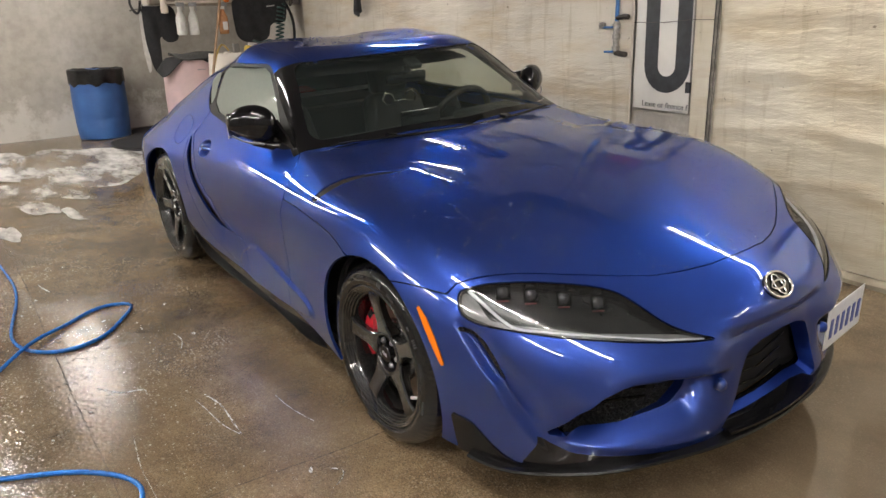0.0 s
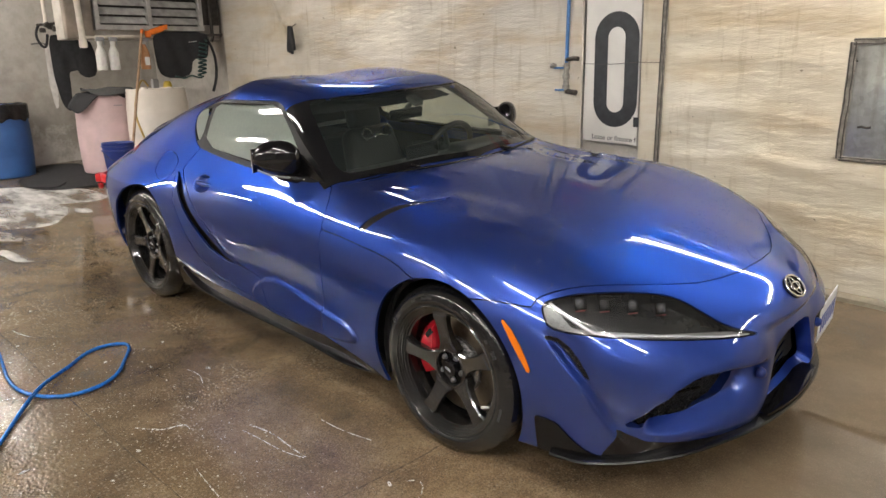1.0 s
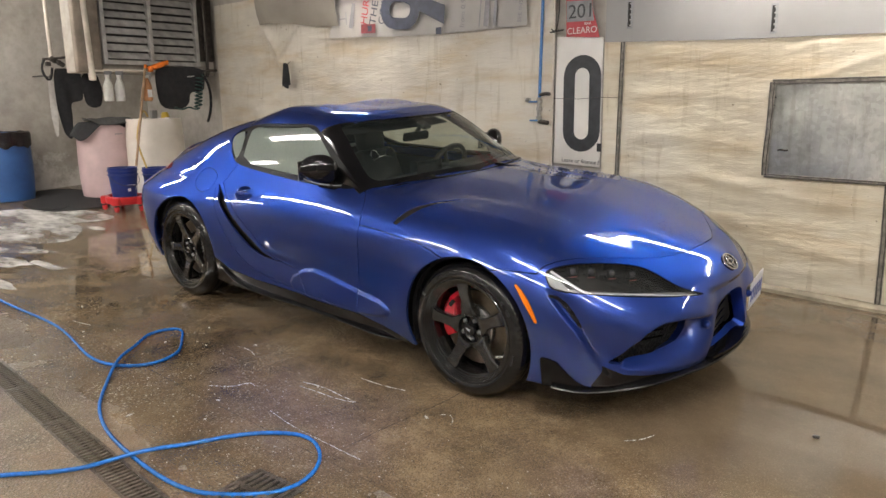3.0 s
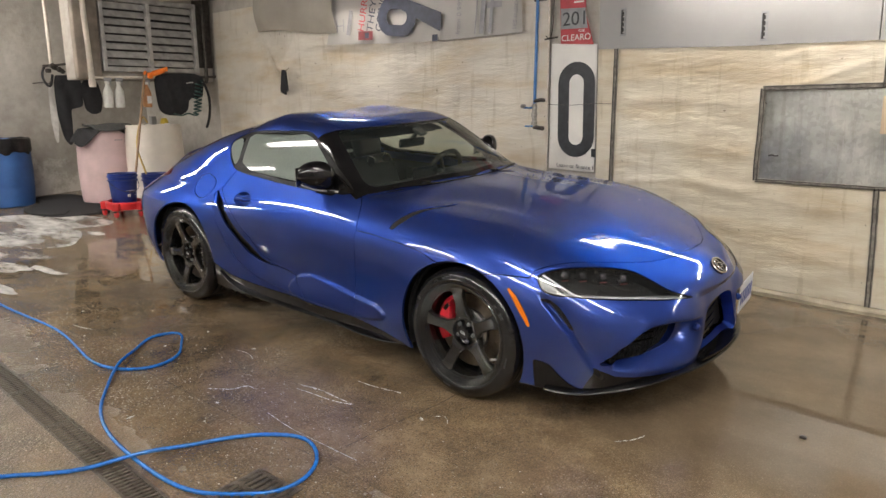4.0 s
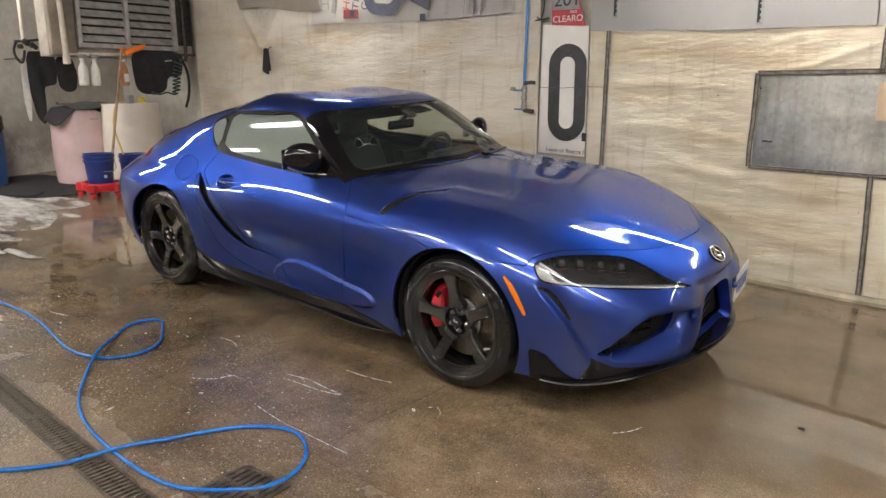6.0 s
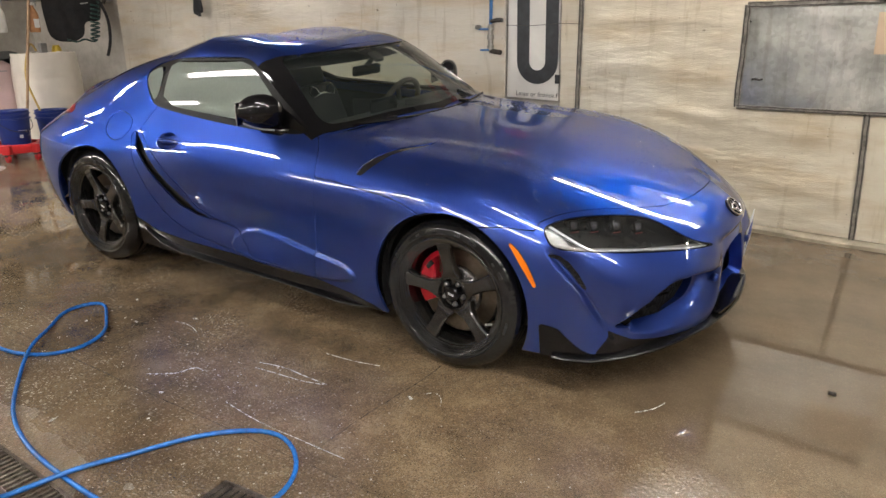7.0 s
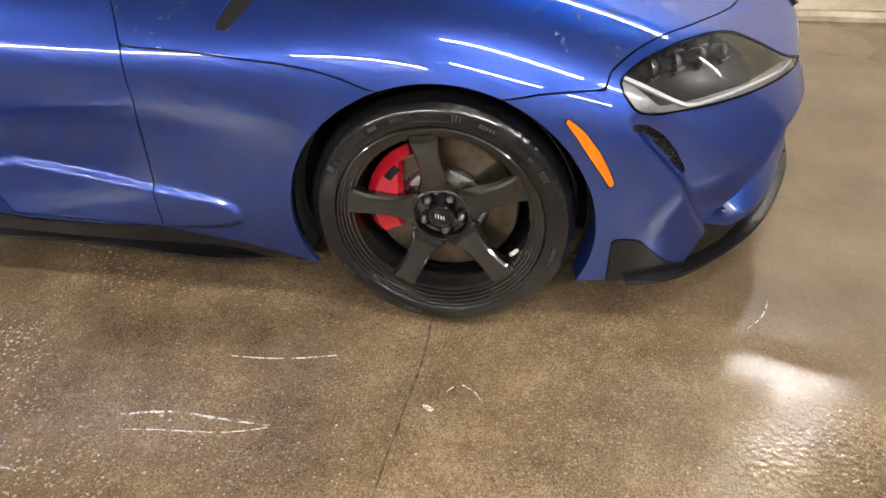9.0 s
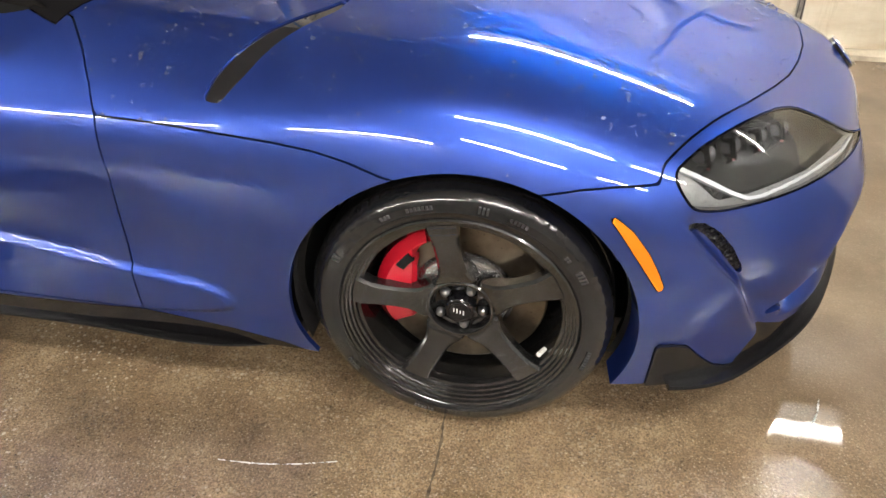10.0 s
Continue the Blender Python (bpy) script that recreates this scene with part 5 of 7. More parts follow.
def whole(name, s, material, label="", edge=0.012):
    """The panel across the car's middle, as one part."""
    e = s.plus(s.rim(edge)) if edge else s
    other, n = e.mirrored(), len(e.p)
    same = {i + n: i for i in range(n) if abs(e.p[i][1]) < 1e-6}
    both = e.plus(other)
    both.f = [tuple(same.get(i, i) for i in f) for f in both.f]
    return panel(name, both.tidy(), material, car, label, 0)


# wheel arches
for axle, radius in ((AXLE_F, .372), (AXLE_R, .372)):
    d = np.hypot(skin.p[:, 0] - axle - .004, skin.p[:, 2] - HUB_Z) - radius
    d = np.where((skin.p[:, 1] < -.5) & (skin.p[:, 2] < .8), d, 1)
    skin = skin.split(d)[1]
window, skin = cut_out(skin, WINDOW_LINE, side, lambda s: (s.p[:, 1] < -.4) & (s.p[:, 2] > .84), 0.0)
hood_up, skin = cut_out(skin, GLASS_FRONT, top, lambda s: s.p[:, 2] > .83, 0.001)
inner = Skin(skin.p, skin.n, skin.f).pushed(.085)
inner = inner.split(-1.85 - inner.p[:, 0])[0]
lamp, skin = cut_out(skin, LAMP_LINE, oblique, lambda s: (s.p[:, 0] > 1.5) & (s.p[:, 2] > .4), 0.002)
bonnet_value = np.maximum(inside(BONNET_SIDE, *side(skin)), inside(BONNET_TOP, *top(skin)))
bonnet, rest = skin.split(bonnet_value + GAP)
skin = rest.split(np.maximum(inside(BONNET_SIDE, *side(rest)), inside(BONNET_TOP, *top(rest))) - GAP)[1]
SLOT_LINE = rounded([(.735, .859), (.752, .822), (.785, .772), (.825, .702), (.88, .612), (.95, .517), (.935, .592), (.895, .667), (.855, .742), (.815, .817),
    (.772, .862)], 1, .15)
slot, bonnet = cut_out(bonnet, SLOT_LINE, top, None, 0.0)
low = lambda s: (s.p[:, 1] < -.4) & (s.p[:, 2] < .96)
sill, skin = cut_out(skin, SILL_LINE, side, low, 0.001)
scoop, skin = cut_out(skin, SCOOP_LINE, side, low, 0.0)
door, skin = cut_out(skin, DOOR_LINE, side, low)
POCKET_LINE = [(POCKET_AT[0] + POCKET_SIZE[0] * math.cos(2 * math.pi * k / 40), POCKET_AT[1] + POCKET_SIZE[1] * math.sin(2 * math.pi * k / 40)) for k in range(40)]
pocket, door = cut_out(door, POCKET_LINE, side, None, 0.0)
blade, skin = cut_out(skin, BLADE_LINE, side, low)
fuel, skin = cut_out(skin, FUEL_LINE, side, low, 0.0016)
marker, skin = cut_out(skin, MARKER_LINE, side, low, 0.0008)
corner, skin = cut_out(skin, CORNER_LINE, side, low, 0.0008)
fang, skin = cut_out(skin, FANG_LINE, side, low, 0.0)
grille, skin = cut_out(skin, GRILLE_LINE, front, lambda s: s.p[:, 0] > 1.6, 0.0)
intake, skin = cut_out(skin, INTAKE_LINE, front, lambda s: s.p[:, 0] > 1.6, 0.0)
lip_face, skin = cut_out(skin, LIP_FACE_LINE, front, lambda s: (s.p[:, 0] > 1.84) & (s.p[:, 2] < .4), 0.0)
tail_lamp, skin = cut_out(skin, TAIL_LAMP_LINE, side, lambda s: s.p[:, 0] < -1.5, 0.001)
rear_glass, skin = cut_out(skin, REAR_GLASS, top, lambda s: s.p[:, 2] > .9, 0.001)
ROOF_EDGE = [(.3, -.2), (.3, .496), (-.05, .503), (-.3, .511), (-.6, .499), (-.88, .461), (-.97, .381), (-.985, -.2)]
roof, skin = cut_out(skin, ROOF_EDGE, top, lambda s: s.p[:, 2] > 1.08, 0.0016)
bumper, skin = skin.split(1.0 - skin.p[:, 0])
fender, skin = skin.split(.3 - skin.p[:, 0])
front_wing, bumper = bumper.split(bumper.p[:, 0] - 1.235)

whole("hood", bonnet, PAINT, "clamshell bonnet in wet metallic blue")
whole("body_shell", skin, PAINT)
whole("roof", roof, PAINT, "wet double-bubble roof panel")
two("door", door, PAINT)
two("rear_blade", blade, PAINT)
two("front_fender", fender.plus(front_wing), PAINT)
whole("front_bumper", bumper, PAINT, "", .06)
whole("lip_face", lip_face, BLACK_GLOSS, "gloss black chin of the front lip")
two("fuel_lid", fuel, PAINT)
two("side_sill", sill, BLACK_GLOSS, "gloss black side skirt")
two("hood_slot", slot.pushed(.004), SLOT_GREY, "satin dark grey bonnet slot", .012)
whole("inner_body", inner, DARK_VOID, "", 0)
two("side_scoop", scoop.pushed(.035), DARK_VOID, edge=0)
two("lip_corner", corner.pushed(-.006), BLACK_SATIN, "satin black corner of the front lip")
two("side_marker", marker.pushed(-.003), AMBER, "amber side marker lens", .004)
# sunk only 8 mm: the recess's shade is put into the near-black mesh
two("corner_vent", fang.pushed(.008), MESH_BLACK, "black mesh vent with its shade in the colour", .0)
two("tail_lamp", tail_lamp, RED_LENS, "red tail lamp")
whole("rear_window", rear_glass, SCREEN, "tinted rear glass", 0)

# round pockets behind the door handles
near = np.concatenate([pocket.p, door.p[(np.abs(door.p[:, 0] - POCKET_AT[0]) < .16) & (np.abs(door.p[:, 2] - POCKET_AT[1]) < .09)]])


def terms(x, z):
    x, z = np.asarray(x) - POCKET_AT[0], np.asarray(z) - POCKET_AT[1]
    return np.stack([np.ones_like(x), x, z, x * x, x * z, z * z], -1)


door_fit = np.linalg.lstsq(terms(near[:, 0], near[:, 2]), near[:, 1], rcond=None)[0]
for s in (1, -1):
    bm = bmesh.new()
    rings = []
    for r in (1.03, .99, .94, .85, .7, .5, .25):
        ring = []
        for k in range(40):
            x, z = POCKET_AT[0] + POCKET_SIZE[0] * r * math.cos(2 * math.pi * k / 40), POCKET_AT[1] + POCKET_SIZE[1] * r * math.sin(2 * math.pi * k / 40)
            y = float(terms(x, z) @ door_fit) + .002 + .040 * float(smoothstep(1.0, .45, r))
            ring.append(bm.verts.new((x, y * s, z)))
        rings.append(ring)
    for a, b in zip(rings, rings[1:]):
        for k in range(40):
            bm.faces.new((a[k], a[(k + 1) % 40], b[(k + 1) % 40], b[k]))
    bm.faces.new(rings[-1])
    part("handle_pocket", bm, PAINT, car, "hollow behind the door handle", smooth=60)

# ---- glass and pillars ----
glass_area, pillars = cut_out(hood_up, SCREEN_GLASS, top, None, 0.0)
whole("windscreen_surround", pillars, BLACK_GLOSS, "gloss black pillars and screen surround", .02)
whole("windscreen", glass_area.pushed(.003), SCREEN, "clear wet windscreen", 0)
PANE_LINE = rounded([(-.80, .955), (-.805, 1.10), (-.79, 1.168), (-.60, 1.188), (-.35, 1.198), (-.165, 1.203), (-.03, 1.125), (.10, 1.035), (.20, .965), (.20, .935), (-.07, .93), (-.35, .938)], 1)
QUARTER_LINE = rounded([(-.85, .975), (-.855, 1.145), (-.95, 1.125), (-1.01, 1.085), (-.96, 1.02), (-.89, .968)], 1)
pane, frame_skin = cut_out(window, PANE_LINE, side, None, 0.0)
quarter, frame_skin = cut_out(frame_skin, QUARTER_LINE, side, None, 0.0)


def evened(s):
    """The pane as one gently bent sheet."""
    def powers(x, z):
        x, z = x + .35, z - 1.05
        return np.stack([np.ones_like(x), x, z, x * x, x * z, z * z], -1)

    k = np.linalg.lstsq(powers(pane.p[:, 0], pane.p[:, 2]), pane.p[:, 1], rcond=None)[0]
    k[3], k[4], k[5] = .06, 0, .28
    x, z = s.p[:, 0], s.p[:, 2]
    y = powers(x, z) @ k
    n = np.stack([k[1] + 2 * k[3] * (x + .35) + k[4] * (z - 1.05), -np.ones_like(x), k[2] + k[4] * (x + .35) + 2 * k[5] * (z - 1.05)], -1)
    return Skin(np.stack([x, y, z], -1), n / np.linalg.norm(n, axis=1, keepdims=True), s.f)


pane, quarter = evened(pane), evened(quarter)
for s, pane_glass in ((lambda k: k, SIDE_GLASS), (lambda k: k.mirrored(), FAR_GLASS)):
    frame_ob = panel("window_frame", s(frame_skin.pushed(.004)), SEAL_BLACK, car, "black window surround", .015)
    panel("window_pane", s(pane.pushed(.008)), pane_glass, frame_ob, "misted side window", 0)
    panel("quarter_pane", s(quarter.pushed(.008)), pane_glass, frame_ob, "small misted quarter window", 0)

# ---- front openings ----
whole("grille_mesh", grille.pushed(.10), MESH_BLACK, "black grille mesh", 0)
two("intake_mesh", intake.pushed(.035), MESH_BLACK, "black intake mesh", 0)
for s in (-1, 1):
    for k in range(3):
        z = .365 + .032 * k
        part("intake_slat", tube([(1.885 + .006 * k, s * (.655 - .03 * k), z), (1.955, s * (.55 - .02 * k), z + .006), (2.02, s * .42, z + .008)], .0045, 6), BLACK_SATIN, car)
for k in range(5):
    z = .25 + .045 * k
    part("grille_slat", tube([(2.075, -.19, z + .01), (2.105, 0, z + .01), (2.075, .19, z + .01)], .0035, 6), BLACK_SATIN, car)


def strip(name, line, profile, material, label=""):
    """A moulding of one profile (out, up) along a plan line (x, y, z), on both flanks."""
    arr = np.array(line, float)
    knots = np.concatenate([[0], np.cumsum(np.linalg.norm(np.diff(arr, axis=0), axis=1))])
    pts = spline(knots, arr, np.linspace(0, knots[-1], len(line) * 6))
    way = np.gradient(pts, axis=0)[:, :2]
    way /= np.linalg.norm(way, axis=1, keepdims=True)
    bm = bmesh.new()
    for sgn in (1, -1):
        rows = []
        for p, w in zip(pts, way):
            out = np.array([-w[1], w[0]]) * -1
            if out[0] * 0.3 + out[1] * (1 if p[1] > 0 else -1) * 1.0 < 0 and abs(p[1]) > .2:
                out = -out
            if abs(p[1]) <= .2 and out[0] < 0:
                out = -out
            rows.append([bm.verts.new((p[0] + out[0] * a, sgn * (p[1] + out[1] * a), p[2] + b)) for a, b in profile])
        n = len(profile)
        for r0, r1 in zip(rows, rows[1:]):
            for k in range(n):
                bm.faces.new((r0[k], r0[(k + 1) % n], r1[(k + 1) % n], r1[k]))
        for r in (rows[0], rows[-1]):
            bm.faces.new(r)
        if abs(pts[0][1]) > .2 and abs(pts[-1][1]) > .2 and sgn == 1:
            part(name, bm, material, car, label, smooth=True)
            bm = bmesh.new()
    bmesh.ops.remove_doubles(bm, verts=bm.verts, dist=1e-4)
    return part(name, bm, material, car, label, smooth=True)


strip("front_lip", [(1.70, .835, .180), (1.80, .80, .174), (1.90, .722, .176), (2.02, .60, .194), (2.12, .41, .212), (2.185, .2, .224), (2.202, 0, .227)],
      [(-.13, -.010), (.014, -.009), (.018, -.003), (.014, .003), (-.02, .010), (-.13, .014)], BLACK_SATIN, "black front splitter lip")
bm = bmesh.new()
edge = [(2.216 - .55 * y * y, y) for y in np.linspace(-.225, .225, 17)] + [(2.09, y) for y in np.linspace(.21, -.21, 9)]
rows = [[bm.verts.new((x, y, z - .01 * abs(y))) for x, y in edge] for z in (.240, .248)]
for k in range(len(edge)):
    j = (k + 1) % len(edge)
    bm.faces.new((rows[0][k], rows[0][j], rows[1][j], rows[1][k]))
bm.faces.new(rows[0])
bm.faces.new(rows[1][::-1])
part("lip_shelf", bm, BLACK_GLOSS, car, "flat gloss black shelf below the grille")
strip("skirt_lip", [(-.80, .875, .295), (-.70, .872, .235), (-.53, .868, .198), (-.1, .86, .185), (.4, .856, .172), (.72, .852, .168), (.84, .825, .178)],
      [(-.07, -.010), (.002, -.009), (.005, -.005), (.003, -.001), (-.07, .0)], BLACK_SATIN, "black blade of the side skirt")
strip("rear_flap", [(-1.62, .80, .31), (-1.68, .80, .27), (-1.76, .79, .255)], [(-.04, -.02), (.02, -.015), (.024, .03), (-.04, .05)], BLACK_SATIN, "black rear corner flap")

# ---- wheels ----
RUBBER = simple("wet_tyre_rubber", (0.008, 0.008, 0.0085), 0.22, 0, .3, 30, .03, Specular_IOR_Level=0.2, Coat_Weight=0.6, Coat_Roughness=0.06)
WHEEL_BLACK = simple("satin_black_wheel_paint", (0.006, 0.006, 0.006), 0.25, 0, .15, 50, 0, Specular_IOR_Level=0.3, Coat_Weight=1.0, Coat_Roughness=0.06, Coat_IOR=1.6)
DISC_METAL = simple("brake_disc_iron", (0.15, 0.125, 0.095), 0.32, .9, .25, 25, .02, Anisotropic=0.7)
NUT_STEEL = simple("dull_nut_steel", (0.30, 0.30, 0.30), 0.3, .9, .1, 60, .02)
HAT_METAL = simple("dull_disc_hat", (0.60, 0.60, 0.60), 0.25, .9, .1, 25, .0)
CALIPER_RED, n_, l_, s_ = mat("red_caliper_paint", (0.42, 0.006, 0.018), 0.25)
s_.inputs["Coat Weight"].default_value = 1
CHROME = mat("chrome", (0.75, 0.75, 0.76), 0.08, 1)[0]
WHITE_PRINT = mat("white_print", (0.7, 0.7, 0.7), 0.5)[0]
GREY_PRINT = mat("grey_relief", (0.03, 0.03, 0.032), 0.3)[0]


def tyre_mesh():
    bm = bmesh.new()
    prof = [(.250, -.864), (.256, -.873), (.262, -.879), (.264, -.8785), (.266, -.880), (.276, -.8825), (.278, -.8815), (.292, -.8805), (.304, -.8745), (.315, -.866), (.3245, -.855), (.3290, -.842), (.3305, -.822), (.331, -.806), (.324, -.804), (.324, -.796),
            (.331, -.794), (.331, -.762), (.324, -.760), (.324, -.752), (.331, -.750), (.331, -.70), (.328, -.672), (.312, -.645), (.28, -.632), (.250, -.64)]
    steps, rings = 288, []
    for k, (r, y) in enumerate(prof):
        ring = []
        for i in range(steps):
            notch = (i % 4 == 0) and 9 <= k <= 13
            rr = r - (.0013 if notch else 0)
            a = 2 * math.pi * (i + (0.0 if k < 11 else 0.25 * (k - 11))) / steps
            ring.append(bm.verts.new((rr * math.cos(a), y + (.0012 if notch and k < 12 else 0), rr * math.sin(a))))
        rings.append(ring)
    for a, b in zip(rings, rings[1:]):
        for i in range(steps):
            bm.faces.new((a[i], a[(i + 1) % steps], b[(i + 1) % steps], b[i]))
    return bm


def arc_block(bm, r0, r1, a0, a1, y0, y1, steps=6):
    """A block between two radii and two angles, about the axle."""
    rows = []
    for i in range(steps + 1):
        a = radians(a0 + (a1 - a0) * i / steps)
        rows.append([bm.verts.new((r * math.cos(a), y, r * math.sin(a))) for r, y in ((r0, y0), (r1, y0), (r1, y1), (r0, y1))])
    for p, q in zip(rows, rows[1:]):
        for k in range(4):
            bm.faces.new((p[k], p[(k + 1) % 4], q[(k + 1) % 4], q[k]))
    bm.faces.new(rows[0])
    bm.faces.new(rows[-1][::-1])
    return bm


def spoke_mesh(angle):
    bm = bmesh.new()
    rows = []
    for r, w, y, t in ((.066, .046, -.838, .05), (.074, .0465, -.841, .045), (.084, .0415, -.844, .042), (.096, .0345, -.846, .038), (.112, .0300, -.848, .034), (.14, .0278, -.852, .030), (.175, .0282, -.857, .028),
                       (.197, .0305, -.860, .030), (.214, .0345, -.8605, .032), (.230, .0365, -.858, .034)):
        e = .006
        rows.append([bm.verts.new(p) for p in ((r, y + t, -w), (r, y + .006, -w), (r, y, -w + e), (r, y, w - e), (r, y + .006, w), (r, y + t, w))])
    for a, b in zip(rows, rows[1:]):
        for k in range(6):
            bm.faces.new((a[k], a[(k + 1) % 6], b[(k + 1) % 6], b[k]))
    bm.faces.new(rows[0])
    bm.faces.new(rows[-1][::-1])
    bmesh.ops.rotate(bm, verts=bm.verts, matrix=Matrix.Rotation(-radians(angle), 3, "Y"))
    return bm


def make_wheel(x, first, front_axle):
    """One wheel of the right flank, about its own axle, under the car."""
    wheel = new("wheel")
    wheel.parent = car
    wheel.matrix_local = pose(x, -.832, 0, -LEAN, 0, 0) @ pose(0, .80, HUB_Z)
    wheel["label"] = "black five-spoke wheel with a wet tyre"
    tyre = part("tyre", tyre_mesh(), RUBBER, wheel, smooth=24)
    bm = bmesh.new()
    for a0, da, r0, r1 in ((62, 9, .284, .292), (78, 5, .282, .296), (100, 12, .284, .292), (118, 6, .284, .292), (150, 4, .28, .298), (28, 7, .282, .296), (40, 4, .284, .292), (-20, 12, .284, .292), (210, 9, .284, .292), (250, 10, .284, .292)):
        for k in range(int(da / 1.6)):
            arc_block(bm, r0, r1, a0 + k * 1.6, a0 + k * 1.6 + 1.0, -.8835, -.876, 1)
    tagged(part("sidewall_relief", bm, GREY_PRINT, tyre, "raised marks on the tyre"), kind="stuff")
    rim = part("rim", lathe([(.250, -.866), (.2575, -.872), (.2580, -.877), (.2545, -.8800), (.2500, -.8790), (.2480, -.8725), (.2435, -.8715), (.2415, -.8650), (.2370, -.8640), (.2350, -.8575),
                             (.2300, -.8560), (.2275, -.8490), (.2210, -.8470), (.2170, -.83), (.211, -.79), (.206, -.73), (.208, -.67), (.22, -.645), (.250, -.64)], 96, axis="y"), WHEEL_BLACK, wheel, smooth=22)
    for k in range(5):
        part("spoke", spoke_mesh(first + 72 * k), WHEEL_BLACK, wheel, smooth=25)
    part("hub", lathe([(.0, -.815), (.058, -.815), (.0635, -.818), (.0665, -.838), (.069, -.8425), (.074, -.8425), (.0775, -.839), (.079, -.80)], 60, axis="y"), WHEEL_BLACK, wheel, smooth=25)
    cap = part("centre_cap", lathe([(.0, -.848), (.023, -.848), (.0245, -.8465), (.0262, -.8475), (.0295, -.8475), (.0325, -.845), (.0335, -.838), (.034, -.80)], 48, axis="y"), BLACK_GLOSS, wheel, smooth=25)
    bm = bmesh.new()
    for k in range(4):
        box(.0022, .001, .009 + .003 * (k % 2), (-.012 + .007 * k, -.8487, -.002 * k + .004), bm=bm)
    part("cap_mark", bm, WHITE_PRINT, cap, "small pale mark")
    for k in range(5):
        a = radians(first + 36 + 72 * k)
        at = (.0495 * math.cos(a), 0, .0495 * math.sin(a))
        nut = part("lug_nut", lathe([(.0, -.838), (.0055, -.8375), (.0085, -.8345), (.0105, -.829), (.011, -.81)], 14, axis="y", at=at), NUT_STEEL, wheel, "dull steel wheel nut", smooth=40)
        part("socket", lathe([(.0125, -.815), (.0145, -.8275), (.0160, -.815)], 20, axis="y", at=at), WHEEL_BLACK, nut)
    a = radians(-26)
    part("valve", tube([(.212 * math.cos(a), -.835, .212 * math.sin(a)), (.198 * math.cos(a), -.862, .198 * math.sin(a))], .0055, 8), PRINT_WHITE, wheel, "pale valve cap")
    brake = part("brake_disc", lathe([(.115, -.785), (.184, -.785), (.188, -.782), (.188, -.76), (.184, -.757), (.115, -.757)], 64, axis="y", closed=True), DISC_METAL, wheel, "worn iron brake disc", smooth=25)
    part("disc_hat", lathe([(.0, -.806), (.074, -.806), (.081, -.804), (.084, -.798), (.097, -.7965), (.104, -.794), (.108, -.786), (.110, -.770), (.117, -.770)], 56, axis="y"), HAT_METAL, brake, smooth=25)
    if front_axle:
        bm = bmesh.new()
        rows = []
        for i in range(23):
            w = i / 22
            a = radians(116 + 90 * w)
            shrink = abs(2 * w - 1) ** 3
            outer_r, face = .196 - .004 * shrink, -.826 + .012 * shrink
            inner_r = min(outer_r - .030, max(.108, .098 / abs(math.cos(a))))
            ring = ((inner_r, -.70), (inner_r, face + .012), (inner_r + .012, face), (outer_r - .022, face), (outer_r, face + .022), (outer_r, -.70))
            rows.append([bm.verts.new((r * math.cos(a), y, r * math.sin(a))) for r, y in ring])
        for p, q in zip(rows, rows[1:]):
            for k in range(6):
                bm.faces.new((p[k], p[(k + 1) % 6], q[(k + 1) % 6], q[k]))
        bm.faces.new(rows[0])
        bm.faces.new(rows[-1][::-1])
        caliper = part("brake_caliper", bm, CALIPER_RED, wheel, "glossy red brake caliper", smooth=35)
        bm = arc_block(bmesh.new(), .151, .171, 132, 146, -.8285, -.815, 5)
        part("caliper_slot", bm, BLACK_SATIN, caliper)
        bm = bmesh.new()
        for k in range(4):
            arc_block(bm, .128 + .003 * (k % 2), .142, 160 + k * 3.2, 162 + k * 3.2, -.8270, -.82, 1)
        part("caliper_mark", bm, WHITE_PRINT, caliper, "pale mark on the caliper")
    return wheel


for x, first in ((AXLE_F, 99), (AXLE_R, 112)):
    right = make_wheel(x, first, x > 0)
    left = copy_thing(right, pose(x, .832, -.022, -LEAN, 0, 0) @ pose(0, -.80, HUB_Z, 0, 0, 180))
    left.parent = car

# arch liners and underside
for x in (AXLE_F, AXLE_R):
    for s in (-1, 1):
        bm = bmesh.new()
        rows = []
        for i in range(25):
            a = math.pi * (-.12 + 1.24 * i / 24)
            rows.append([bm.verts.new((x + r * math.cos(a), s * y, max(.12, HUB_Z + r * math.sin(a)))) for r, y in ((.378, .835), (.388, .60), (.388, .46), (.02, .46))])
        for p, q in zip(rows, rows[1:]):
            for k in range(3):
                bm.faces.new((p[k], p[k + 1], q[k + 1], q[k]))
        part("arch_liner", bm, BLACK_PLASTIC, car, smooth=True)
part("underbody", box(3.4, 1.36, .05, (-.05, 0, .20), .01), BLACK_PLASTIC, car)
for y in (-.68, .68):
    part("underbody_side", box(1.72, .26, .05, (0, y, .20), .01), BLACK_PLASTIC, car)
part("front_undertray", box(.32, 1.0, .03, (1.74, 0, .185), .01), BLACK_PLASTIC, car)

